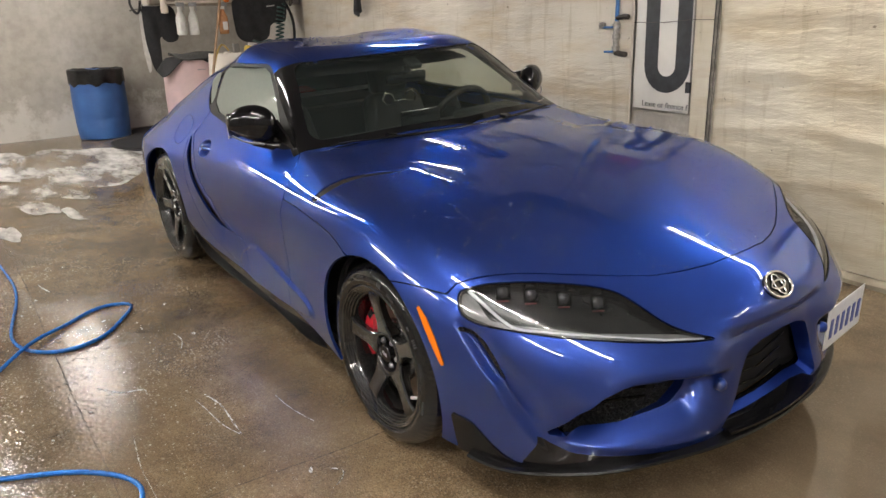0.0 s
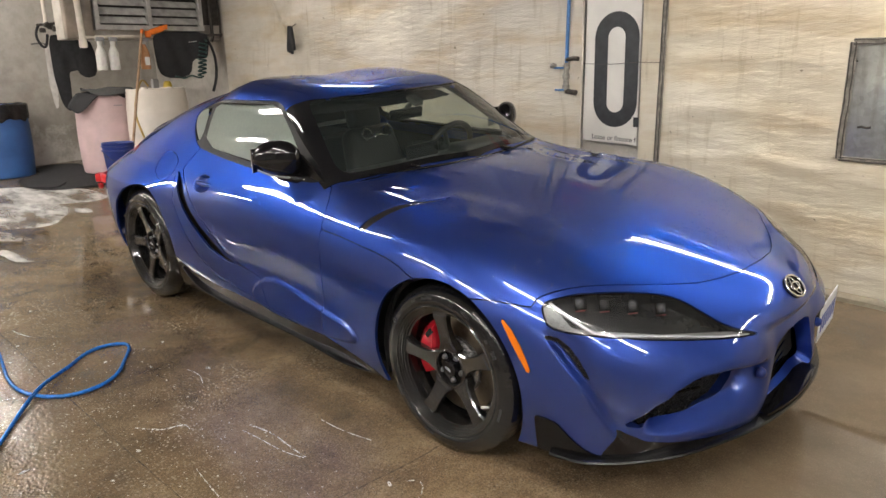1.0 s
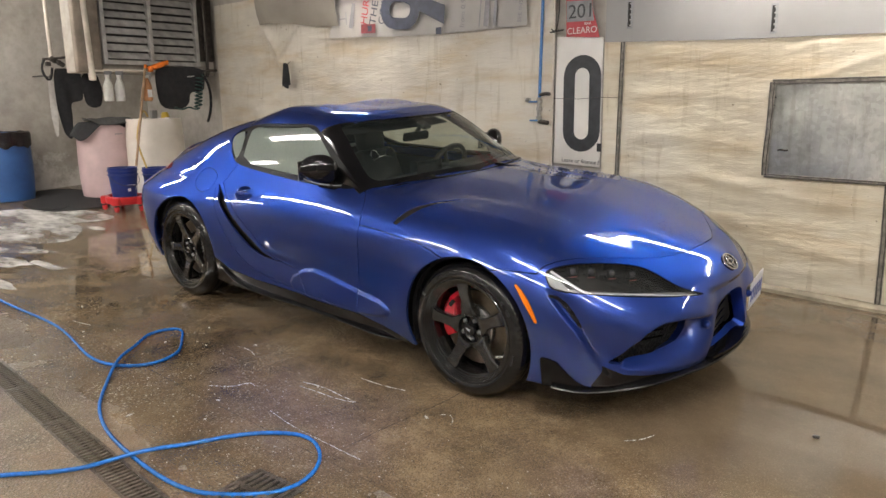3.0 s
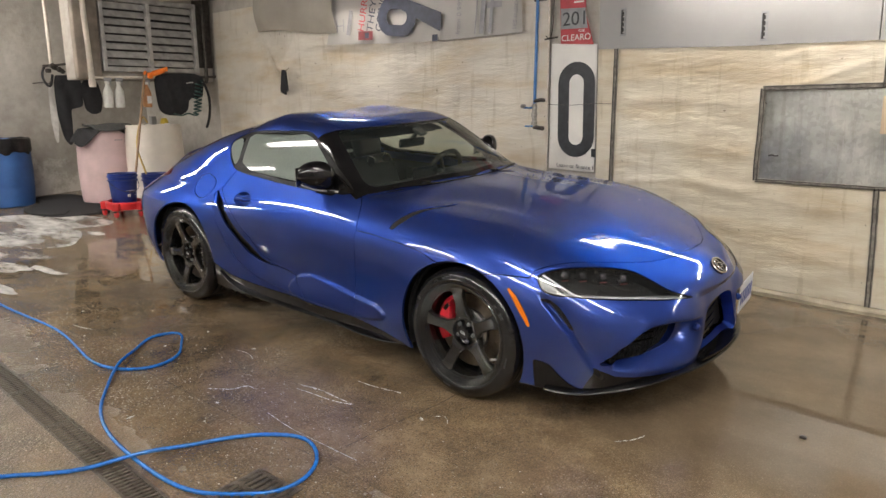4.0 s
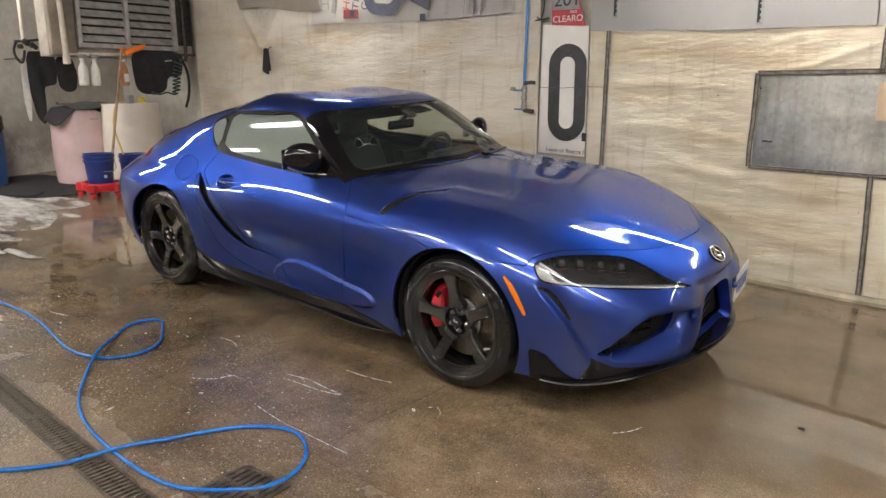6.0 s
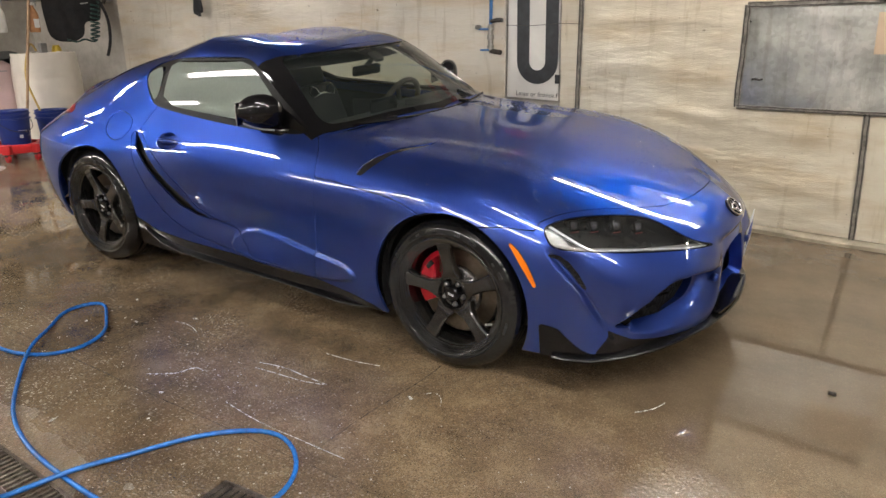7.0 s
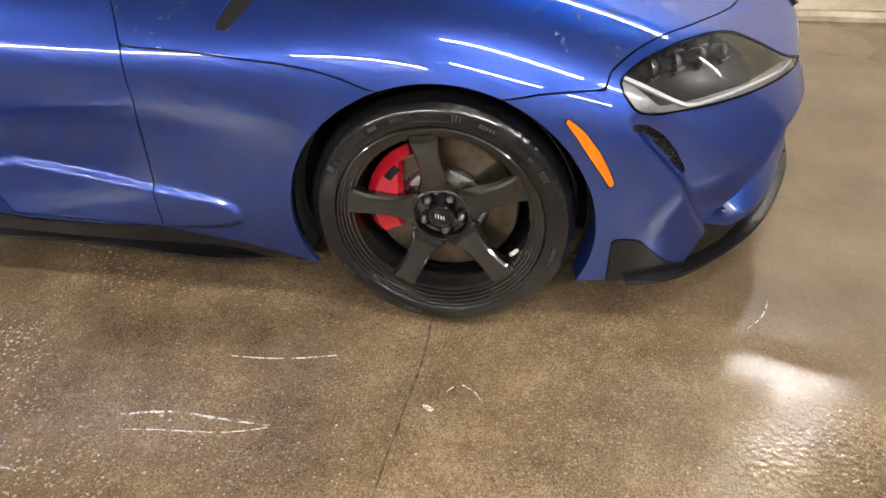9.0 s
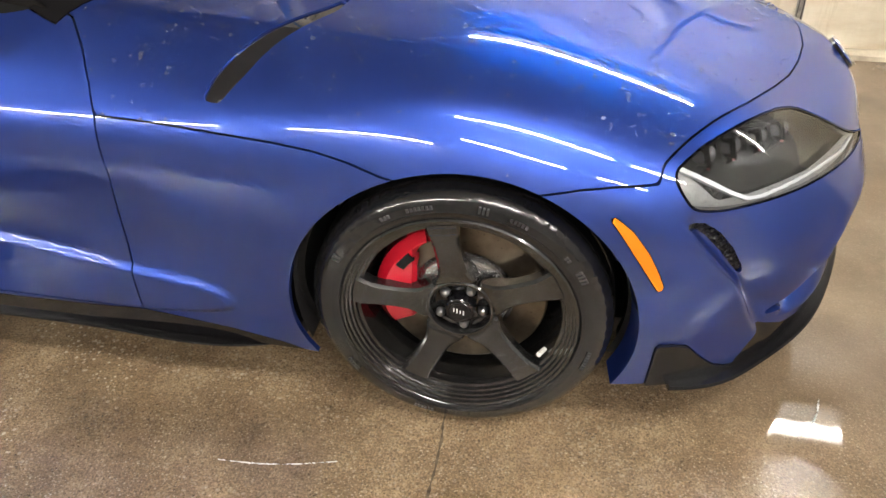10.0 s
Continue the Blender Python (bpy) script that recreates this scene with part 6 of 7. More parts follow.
# ---- headlamps ----
LIGHT_GUIDE = mat("pale_light_guide", (0.62, 0.63, 0.66), 0.25)[0]
LAMP_GREY = simple("headlamp_grey_plastic", (0.20, 0.20, 0.20), 0.3, .3, .15, 40, .03)
LAMP_SILVER = mat("dark_chrome_lamp_trim", (0.06, 0.06, 0.062), 0.2, 1)[0]
RED_TINT = mat("dim_red_lamp_insert", (0.14, 0.012, 0.012), 0.3)[0]
LAMP_BEZEL = simple("headlamp_dark_bezel", (0.018, 0.018, 0.019), 0.25, .1, .2, 40, .02)
lens_rim_value = inside(LAMP_LINE, *oblique(lamp))
lens, lens_edge = lamp.split(lens_rim_value + .0035)
for s in (1, -1):
    m = (lambda k: k) if s == 1 else (lambda k: k.mirrored())
    unit = panel("headlamp", m(lamp.pushed(.05)), LAMP_BEZEL, car, "clear headlamp with a black inside", 0)
    panel("lens", m(lamp.pushed(.002)), LENS, unit, "clear lens", 0)
    panel("lens_rim", m(lens_edge.pushed(-.0005)), BLACK_GLOSS, unit, "", .05)
    lit = lens.pushed(.016)
    u, v = oblique(lit)
    guide_line = [((x - y) * .7071, z - .35 * (x + y)) for x, y, z in ((1.633, .79, .682), (1.71, .776, .644), (1.746, .767, .624), (1.785, .752, .605), (1.817, .723, .598), (1.886, .652, .59), (1.971, .55, .579), (2.06, .421, .559), (2.11, .305, .543))]
    d, w = line_distance(guide_line, u, v)
    guide = lit.split(d - (.0050 - .0022 * w))[0]
    panel("light_guide", m(guide), LIGHT_GUIDE, unit, "pale daytime light strip", .008)
    shelf = lens.pushed(.024)
    u, v = oblique(shelf)
    grey = shelf.split(-inside([(.53, -.30), (.57, -.17), (.61, -.18), (.66, -.262), (.75, -.277), (.95, -.295), (1.3, -.29), (1.3, -.36), (.53, -.36)], u, v))[1]
    if len(grey.f):
        panel("lower_bezel", m(grey), LAMP_GREY, unit, "dark grey lower bezel", .0)
    for x, y, z in ((1.7, .714, .666), (1.76, .659, .66), (1.82, .595, .653), (1.885, .52, .642)):
        k = int(np.argmin(np.linalg.norm(lamp.p - np.array((x, -y, z)), axis=1)))
        c = Vector((lamp.p[k] - lamp.n[k] / np.linalg.norm(lamp.n[k]) * .026) * (1, s, 1))
        way = Vector((.72, -s * .5, .35)).normalized()
        turn = way.to_track_quat("Z", "Y").to_matrix().to_4x4()
        bm = lathe([(.0, .010), (.010, .008), (.016, .003), (.019, -.004), (.022, -.003), (.023, -.01), (.020, -.03)], 24)
        bmesh.ops.transform(bm, matrix=Matrix.Translation(c) @ turn, verts=bm.verts)
        part("projector", bm, PROJECTOR, unit, "glassy projector", smooth=40)
        bm = box(.034, .004, .004, (0, -.025, -.002))
        bmesh.ops.transform(bm, matrix=Matrix.Translation(c) @ turn, verts=bm.verts)
        part("red_accent", bm, RED_TINT, unit)
        bm = lathe([(.022, .004), (.029, .010), (.031, .008), (.025, -.02)], 4)
        bmesh.ops.transform(bm, matrix=Matrix.Translation(c) @ turn @ Matrix.Rotation(radians(45), 4, "Z"), verts=bm.verts)
        part("projector_frame", bm, LAMP_SILVER, unit, "bright square frame of a projector")

# ---- door mirrors ----
for s in (-1, 1):
    unit = new("door_mirror")
    unit.parent = car
    unit["label"] = "gloss black door mirror with droplets"
    bm = bmesh.new()
    bmesh.ops.create_uvsphere(bm, u_segments=28, v_segments=18, radius=1)
    for v in bm.verts:
        x, y, z = v.co
        p = 2.0 / 2.35
        x, y, z = (math.copysign(abs(k) ** p, k) for k in (x, y, z))
        out = (s * y + 1) / 2  # 0 at the door, 1 at the tip
        z *= (1 - .72 * out ** 1.2) if z < 0 else 1 - .20 * out ** 2
        x *= (1.0 - .25 * out) * (1 + .35 * z if z < 0 else 1)
        v.co = (.142 + x * .078 - .040 * s * y, s * .812 + y * .094, 1.000 + z * .098 - .010 * (1 - out))
    part("housing", bm, BLACK_GLOSS, unit, smooth=60)
    bm = box(.006, .16, .11, (0, 0, 0), .002)
    bmesh.ops.transform(bm, matrix=pose(.062, s * .825, .998, 0, 0, -s * 12), verts=bm.verts)
    part("mirror_glass", bm, CHROME, unit, "silvered mirror glass")
    part("arm", tube([(.25, s * .70, .905), (.20, s * .75, .908), (.14, s * .81, .925)], lambda k: .022 - .004 * k, 12), BLACK_GLOSS, unit, smooth=40)
    bm = tube([(.118, s * .898, .962), (.170, s * .86, .938), (.205, s * .79, .922)], .0045, 6, smooth_path=10)
    part("indicator", bm, LAMP_GREY, unit, "grey indicator strip")
    part("sail_panel", prism([(.19, .905), (.40, .90), (.25, .99), (.20, 1.02)], .012, m=Matrix.Translation((0, s * .715, 0)) @ pose(0, 0, 0, 90, 0, 0) @ pose(0, 0, 0, 0, 0, 0)), BLACK_SATIN, unit)

# ---- door handles, wipers, badge, plate ----
for s in (-1, 1):
    part("door_handle", tube([(-.682, s * .793, .782), (-.63, s * .806, .786), (-.55, s * .815, .790), (-.492, s * .810, .792)], lambda k: .006 + .007 * math.sin(math.pi * k), 10, smooth_path=14), PAINT, car, smooth=60)
for y0, y1 in ((-.60, .02), (-.12, .52)):
    line = [(.655 - .33 * y * y, y, .948 + .004 * (1 - 2 * y * y)) for y in (y0, y0 * .67 + y1 * .33, y0 * .33 + y1 * .67, y1)]
    bm = tube(line, .0065, 8, smooth_path=8)
    part("wiper", bm, BLACK_SATIN, car, smooth=60)
part("wiper_pivot", box(.05, .032, .016, (.585, -.37, .958), .005), BLACK_SATIN, car)
part("wiper_pivot", box(.05, .032, .016, (.635, .2, .962), .005), BLACK_SATIN, car)
part("cowl_strip", tube([(.455, -.69, .90), (.53, -.52, .925), (.58, -.3, .937), (.62, 0, .942), (.58, .3, .937), (.53, .52, .925), (.455, .69, .90)], .008, 8, smooth_path=40), BLACK_SATIN, car, smooth=60)
k = int(np.argmin(np.abs(bumper.p[:, 1]) * 2 + np.abs(bumper.p[:, 2] - .634) + (bumper.p[:, 0] < 2) * 9))
nose = Vector((bumper.n[k][0], 0, bumper.n[k][2])).normalized()
badge_at, badge_turn = Vector((bumper.p[k][0], -.004, bumper.p[k][2])) + nose * .001, nose.to_track_quat("Z", "Y").to_matrix().to_4x4()
badge = new("badge")
badge.parent = car
badge.matrix_local = Matrix.Translation(badge_at) @ badge_turn @ pose(0, 0, 0, 0, 0, 0)
badge["label"] = "round chrome and black nose badge"
bm = lathe([(.0, .003), (.052, .003), (.054, .0), (.054, -.02)], 48)
bmesh.ops.scale(bm, vec=(1.08, .82, 1), verts=bm.verts)
part("plate", bm, BLACK_GLOSS, badge, smooth=30)
for rx, ry, t in ((.057, .042, .0042), (.018, .034, .003), (.034, .013, .003)):
    ring = [(rx * math.cos(2 * math.pi * k / 40), ry * math.sin(2 * math.pi * k / 40) + (.010 if rx == .036 else 0), .006) for k in range(41)]
    part("ring", tube(ring, t, 8, caps=False), CHROME, badge, smooth=60)
PLATE_WHITE = simple("plate_white", (0.72, 0.74, 0.76), 0.35, 0, .06, 30, .02)
PLATE_BLUE = mat("plate_blue_paint", (0.03, 0.06, 0.3), 0.4)[0]
plate = new("registration_plate")
plate.parent = car
plate.matrix_local = look((2.145, .465, .375), (1.15, .363, .393))
plate["label"] = "white registration plate with blue marks"
part("panel", box(.305, .155, .004, (0, 0, 0), .0015), PLATE_WHITE, plate)
for k in range(6):
    part("mark", box(.022, .072, .002, (-.115 + .046 * k, -.005, .0032)), PLATE_BLUE, plate)
part("bracket", box(.06, .03, .05, (-.06, 0, -.027)), BLACK_PLASTIC, plate)
for s in (-1, 1):
    part("fog_stud", lathe([(.0, .012), (.012, .010), (.018, .002), (.02, -.01)], 20), PAINT, car, smooth=60).matrix_local = Matrix.Translation((2.165, s * .262, .413)) @ Vector((.9, s * .4, .1)).to_track_quat("Z", "Y").to_matrix().to_4x4()

# ---- cabin ----
CABIN = simple("black_cabin_plastic", (0.026, 0.028, 0.027), 0.6, 0, .2, 30, .1)
CHROME_DULL = simple("dull_bright_metal", (0.42, 0.43, 0.41), 0.35, 0.6, .1, 30, .02)
LEATHER = simple("black_leather", (0.018, 0.018, 0.018), 0.5, 0, .25, 50, .2)
bm = box(.36, 1.14, .12, (.33, 0, .84), .05, segments=4)
dash = part("dashboard", bm, CABIN, car, "black dashboard", smooth=40)
part("binnacle", box(.16, .36, .08, (.30, .37, .905), .03, segments=3), CABIN, dash, smooth=40)
part("screen", box(.012, .22, .09, (.24, 0, .935), .004), BLACK_GLOSS, dash)
part("cabin_floor", box(1.9, 1.36, .06, (-.35, 0, .34)), CABIN, car)
part("bulkhead", box(.06, 1.2, .45, (-.98, 0, .62), .02), CABIN, car)
part("parcel_shelf", box(.62, 1.1, .05, (-1.28, 0, .84), .02), CABIN, car)
part("centre_console", box(.9, .26, .3, (-.1, 0, .55), .04, segments=3), CABIN, car, smooth=40)
for s in (-1, 1):
    part("door_card", box(.95, .05, .42, (-.12, s * .715, .61), .02), CABIN, car)
for s in (-1, 1):
    seat = new("seat")
    seat.parent = car
    seat["label"] = "black leather bucket seat"
    part("cushion", box(.50, .48, .16, (-.28, s * .37, .46), .05, segments=3), LEATHER, seat, smooth=40)
    bm = box(.13, .48, .50, (-.59, s * .37, .70), .055, Matrix.Rotation(radians(-17), 4, "Y"), segments=3)
    for v in bm.verts:
        v.co.y = s * .37 + (v.co.y - s * .37) * (1 - .42 * max(0, v.co.z - .74) / .30)
    part("backrest", bm, LEATHER, seat, smooth=40)
    part("headrest", box(.10, .25, .22, (-.695, s * .37, 1.03), .045, Matrix.Rotation(radians(-12), 4, "Y"), segments=3), LEATHER, seat, smooth=40)
    for k in (-1, 1):
        ring = [(-.574 - .20 * (z - .90), s * .38 + k * y, z) for y, z in ((.035, .885), (.050, .925), (.095, .945), (.120, .905), (.100, .870), (.035, .885))]
        part("harness_trim", tube(ring, .0065, 6, caps=False), CHROME, seat, "bright harness opening trim", smooth=60)
        # a solid plate whose black colour gives the opening's shade
        part("harness_opening", box(.006, .07, .055, (-.579, s * .38 + k * .076, .907), .004), DARK_VOID, seat)
    part("harness_bar", tube([(-.570, s * .38 - .036, .888), (-.566, s * .38, .892), (-.570, s * .38 + .036, .888)], .008, 6), CHROME, seat, smooth=60)
part("brace_bar", tube([(-1.0, -.56, .930), (-1.0, 0, .942), (-1.0, .56, .930)], .013, 8), CHROME_DULL, car, "pale metal bar behind the seats", smooth=60)
wheel_turn = Vector((-.92, 0, .38)).to_track_quat("Z", "Y").to_matrix().to_4x4()
steering = new("steering_wheel")
steering.parent = car
steering.matrix_local = Matrix.Translation((.06, .37, .855)) @ wheel_turn
steering["label"] = "black leather steering wheel"
ring = [(.178 * math.cos(2 * math.pi * c / 40), .178 * math.sin(2 * math.pi * c / 40), 0) for c in range(41)]
part("rim", tube(ring, .017, 10, caps=False), LEATHER, steering, smooth=60)
part("boss", box(.14, .11, .05, (0, 0, -.015), .02, segments=3), CABIN, steering, smooth=40)
for a in (90, 210, 330):
    part("arm", tube([(.04 * math.cos(radians(a + 90)), .04 * math.sin(radians(a + 90)), -.01), (.17 * math.cos(radians(a + 90)), .17 * math.sin(radians(a + 90)), 0)], .014, 8), CABIN, steering)
interior_mirror = new("interior_mirror")
interior_mirror.parent = car
interior_mirror["label"] = "black interior mirror below the roof"
part("housing", box(.03, .22, .055, (.13, .0, 1.125), .012, Matrix.Rotation(radians(8), 4, "Y"), segments=3), BLACK_GLOSS, interior_mirror, smooth=40)
part("stalk", tube([(.13, 0, 1.15), (.19, 0, 1.20)], .014, 8), CABIN, interior_mirror)
part("sensor_box", box(.08, .07, .03, (.200, 0, 1.200), .015, Matrix.Rotation(radians(30), 4, "Y"), segments=3), CABIN, interior_mirror, smooth=40)

# the fittings above are drawn on a body 64 mm narrower: set them out to the flanks, with its lean


def set_out(p):
    x, y, z = p
    return Vector((x, y + math.copysign(.0318 - .0187 * z, y) * min(1, abs(y) / .3), z - .0187 * (.80 - abs(y))))


for ob in car.children_recursive:
    line = [ob.name.split(".")[0], ob.parent.name.split(".")[0], (ob.parent.parent or car).name.split(".")[0]]
    if {ob.name, ob.parent.name} & SKIN_PANELS or {"wheel", "badge", "registration_plate", "handle_pocket"} & set(line):
        continue
    if ob.parent == car and ob.location.length > 0:
        ob.location = set_out(ob.location)
    elif ob.data and ob.location.length == 0 and ob.parent.location.length == 0 or ob.data and ob.parent == car:
        for v in ob.data.vertices:
            v.co = set_out(v.co)

# ---- drops of water standing on the paint ----
WATER, n_, l_, s_ = mat("clear_water_drop", (0.80, 0.86, 0.95), 0.03, 0, Transmission_Weight=0.92, IOR=1.33)


def drops(name, source, count, seed, keep, label, dome=1.0):
    """Small domes of water strewn over a panel, thicker in the places that keep() favours."""
    rnd = random.Random(seed)
    quads_ = [f for f in source.f if len(f) == 4]
    vs, fs = [], []
    tries = 0
    while count > 0 and tries < 60000:
        tries += 1
        f = quads_[rnd.randrange(len(quads_))]
        u, w = rnd.random(), rnd.random()
        a, b, c, d = (source.p[i] for i in f)
        p = (a * (1 - u) + b * u) * (1 - w) + (d * (1 - u) + c * u) * w
        n = Vector(source.n[f[0]]).normalized()
        flip = rnd.choice((1, -1))
        p = Vector((p[0], p[1] * flip, p[2]))
        n.y *= flip
        if rnd.random() > keep(p):
            continue
        count -= 1
        r = min(.0050, .0019 * math.exp(rnd.gauss(.3, .5)))
        turn = n.to_track_quat("Z", "Y").to_matrix()
        sx, sy = rnd.uniform(.8, 1.3), rnd.uniform(.8, 1.2)
        base = len(vs)
        for ring, h in ((1.0, 0.0), (.75, .38)):
            for k in range(7):
                vs.append(p + turn @ Vector((r * ring * sx * math.cos(.898 * k), r * ring * sy * math.sin(.898 * k), r * h * dome + .0003)))
        vs.append(p + turn @ Vector((0, 0, r * .58 * dome)))
        for k in range(7):
            j = (k + 1) % 7
            fs.append((base + k, base + j, base + 7 + j, base + 7 + k))
            fs.append((base + 7 + k, base + 7 + j, base + 14))
    me = bpy.data.meshes.new(name)
    me.from_pydata(vs, [], fs)
    me.polygons.foreach_set("use_smooth", [True] * len(fs))
    me.materials.append(WATER)
    ob = new(name, me)
    ob.parent = car
    return tagged(ob, label, kind="stuff")


def on_bonnet(p):
    patch = noise.noise((p.x * 4, p.y * 4, 1.3))
    near_slot = math.exp(-((p.x - 1.0) / .22) ** 2 - ((abs(p.y) - .52) / .2) ** 2)
    front_edge = math.exp(-((p.x - 1.5) / .28) ** 2 - ((abs(p.y) - .60) / .17) ** 2)
    return min(1, max(0.02, patch * .5 + .05) + .8 * near_slot + .45 * front_edge)


drops("bonnet_dew", bonnet, 2200, 5, on_bonnet, "beads of water on the bonnet", 1.45)
drops("roof_dew", roof, 700, 6, lambda p: .2 + max(0, noise.noise((p.x * 5, p.y * 5, 7.7))), "beads of water on the roof")

# ---- the corner behind the car ----
BULK = -4.87
tagged(part("bulkhead", box(.22, 1.86 - .157, CEIL - 1.78, (BULK - .11, (1.86 + .157) / 2, (CEIL + 1.78) / 2), .012), WALL_MAT), "concrete bulkhead that carries the louvre window", "bulkhead", kind="structure")
louvre = thing("louvre_window", Matrix(), "old grey louvre window set in the concrete wall", "window")
Y0, Y1, Z0, Z1 = .47, 1.60, 1.90, 2.66
# no hole behind the blades: a black plate gives the opening's shade
part("dark_opening", box(.02, Y1 - Y0, Z1 - Z0, (BULK + .012, (Y0 + Y1) / 2, (Z0 + Z1) / 2)), PIT_SHADE, louvre)
for y in (Y0, (Y0 + Y1) / 2 - .02, Y1):
    part("stile", box(.07, .045, Z1 - Z0 + .05, (BULK + .045, y, (Z0 + Z1) / 2), .006), GREY_FRAME, louvre)
for z in (Z0, Z1):
    part("rail", box(.075, Y1 - Y0 + .05, .05, (BULK + .047, (Y0 + Y1) / 2, z), .006), GREY_FRAME, louvre)
for half in (0, 1):
    ya = Y0 + .03 if half == 0 else (Y0 + Y1) / 2 + .01
    yb = (Y0 + Y1) / 2 - .05 if half == 0 else Y1 - .03
    for k in range(8):
        z = Z0 + .075 + k * .088
        part("blade", box(.085, yb - ya, .010, (BULK + .045, (ya + yb) / 2, z), .003, Matrix.Rotation(radians(52 + 4 * math.sin(k * 2.1)), 4, "Y")), GREY_FRAME, louvre)
block = thing("concrete_pier", Matrix(), "chipped brownish concrete pier beside the window", "pier")
bm = box(.10, .27, 1.36, (BULK + .03, .295, 2.46), .02)
bmesh.ops.subdivide_edges(bm, edges=bm.edges[:], cuts=5, use_grid_fill=True)
for v in bm.verts:
    v.co += Vector(noise.noise_vector(v.co * 7)) * .012
part("body", bm, PIER_MAT, block, smooth=50)
# a recess drawn as one flat dark panel on the bulkhead
niche = thing("dark_recess", Matrix(), "flat dark panel set as a recess at the corner", "recess")
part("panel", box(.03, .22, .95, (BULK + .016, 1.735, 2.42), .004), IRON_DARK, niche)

rail = thing("drying_rail", Matrix(), "old white pipe rail hung below the window", "rail")
RX = -4.80
part("bar", tube([(RX, .30, 1.80), (RX, 1.0, 1.815), (RX, 1.62, 1.83)], .017, 12), PIPE_WHITE, rail, smooth=60)
part("drop_pipe", tube([(RX, .262, CEIL), (RX, .28, 2.4), (RX, .300, 1.72)], .033, 14), PIPE_WHITE, rail, "thick white down pipe", smooth=60)
part("elbow", lathe([(0, -.04), (.037, -.035), (.040, 0), (.037, .04), (0, .045)], 14, at=(RX, .300, 1.735)), PIPE_WHITE, rail, smooth=50)
part("thin_pipe", tube([(-5.95, .36, CEIL), (-5.95, .362, 1.98)], .022, 12), PIPE_WHITE, rail, "thin white pipe", smooth=60)
part("far_pipe", tube([(RX, 1.72, CEIL), (RX, 1.72, 1.80), (RX, 1.70, 1.765)], .020, 10), IRON_DARK, rail, "rusty pipe in the corner", smooth=60)
part("dark_bar", tube([(RX, 1.45, 1.825), (RX + .02, 1.83, 1.84)], .014, 8), IRON_DARK, rail)
part("top_pipe", tube([(-4.75, 1.15, 2.70), (-4.70, 1.82, 2.78)], .028, 12), PIPE_WHITE, rail, smooth=60)
part("bracket", tube([(-5.95, .26, 1.975), (-5.93, .42, 1.99), (-5.90, .60, 2.02), (-5.1, .62, 2.0)], .014, 8), IRON_DARK, rail)
for k in range(5):
    part("clamp", box(.05, .06, .05, (-5.93 + .02 * (k % 2), .31 + .04 * k, 1.92 + .020 * ((k * 3) % 4)), .012, Matrix.Rotation(.6 * k, 4, "X")), IRON_DARK, rail)
part("strap", tube([(-5.95, .28, 1.97), (-5.93, .24, 1.84), (-5.93, .30, 1.74), (-5.95, .36, 1.88)], .014, 8, smooth_path=16), CLOTH_BLACK, rail)


def hung_cloth(name, outline, x, material, label, seed, category="cloth"):
    """Cloth over the rail: an outline (y, z) with folds that run down."""
    bm = bmesh.new()
    pts = rounded(outline, 1, .2)
    ys_ = [p[0] for p in pts]
    y0, y1 = min(ys_), max(ys_)
    z0, z1 = min(p[1] for p in pts), max(p[1] for p in pts)
    n, m = 26, 26
    grid_pts = [[(y0 + (y1 - y0) * i / n, z0 + (z1 - z0) * j / m) for i in range(n + 1)] for j in range(m + 1)]
    flat = np.array([p for row in grid_pts for p in row])
    d = inside(pts, flat[:, 0], flat[:, 1])
    vs = []
    for (y, z), dd in zip(flat, d):
        drop = (z1 - z)
        fold = .012 * math.sin(y * 30 + seed + 2 * math.sin(z * 4)) * min(1, drop * 3) + .012 * noise.noise((y * 9, z * 6, seed))
        vs.append(np.array((x + fold, y, z)))
    s = Skin(np.array(vs), np.tile((1.0, 0, 0), (len(vs), 1)), [(j * (n + 1) + i, j * (n + 1) + i + 1, (j + 1) * (n + 1) + i + 1, (j + 1) * (n + 1) + i) for j in range(m) for i in range(n)])
    s = s.split(d)[0]
    me = bpy.data.meshes.new(name)
    back = [tuple(p - np.array((.012, 0, 0))) for p in s.p]
    k = len(s.p)
    me.from_pydata([tuple(p) for p in s.p] + back, [], s.f + [tuple(i + k for i in f[::-1]) for f in s.f])
    me.polygons.foreach_set("use_smooth", [True] * len(me.polygons))
    me.materials.append(material)
    return tagged(new(name, me), label, category)


hung_cloth("hanging_cloth", [(.345, 1.87), (.50, 1.875), (.665, 1.86), (.670, 1.66), (.660, 1.50), (.56, 1.475), (.515, 1.47), (.510, 1.25), (.495, 1.06), (.46, 1.03), (.40, 1.12), (.355, 1.4)], -5.90, CLOTH_BLACK, "black jacket hung on a rail behind the pipes", 1)
hung_cloth("hanging_rag", [(.375, 1.76), (.43, 1.78), (.45, 1.4), (.435, 1.07), (.405, 1.06), (.375, 1.35)], -6.15, CLOTH_WHITE, "long white rag hung on a rail", 2)
tagged(part("rag_hook", tube([(WEST, .40, 1.80), (-6.3, .40, 1.80), (-6.15, .40, 1.775), (-6.13, .40, 1.80)], .008, 8), IRON_DARK), "dark wall hook holding a rag", "hook")
hung_cloth("hanging_cloth", [(.27, 1.78), (.44, 1.79), (.495, 1.60), (.47, 1.43), (.37, 1.40), (.295, 1.45), (.275, 1.6)], -5.0, CLOTH_BLACK, "small black cloth hung on the rail", 3)
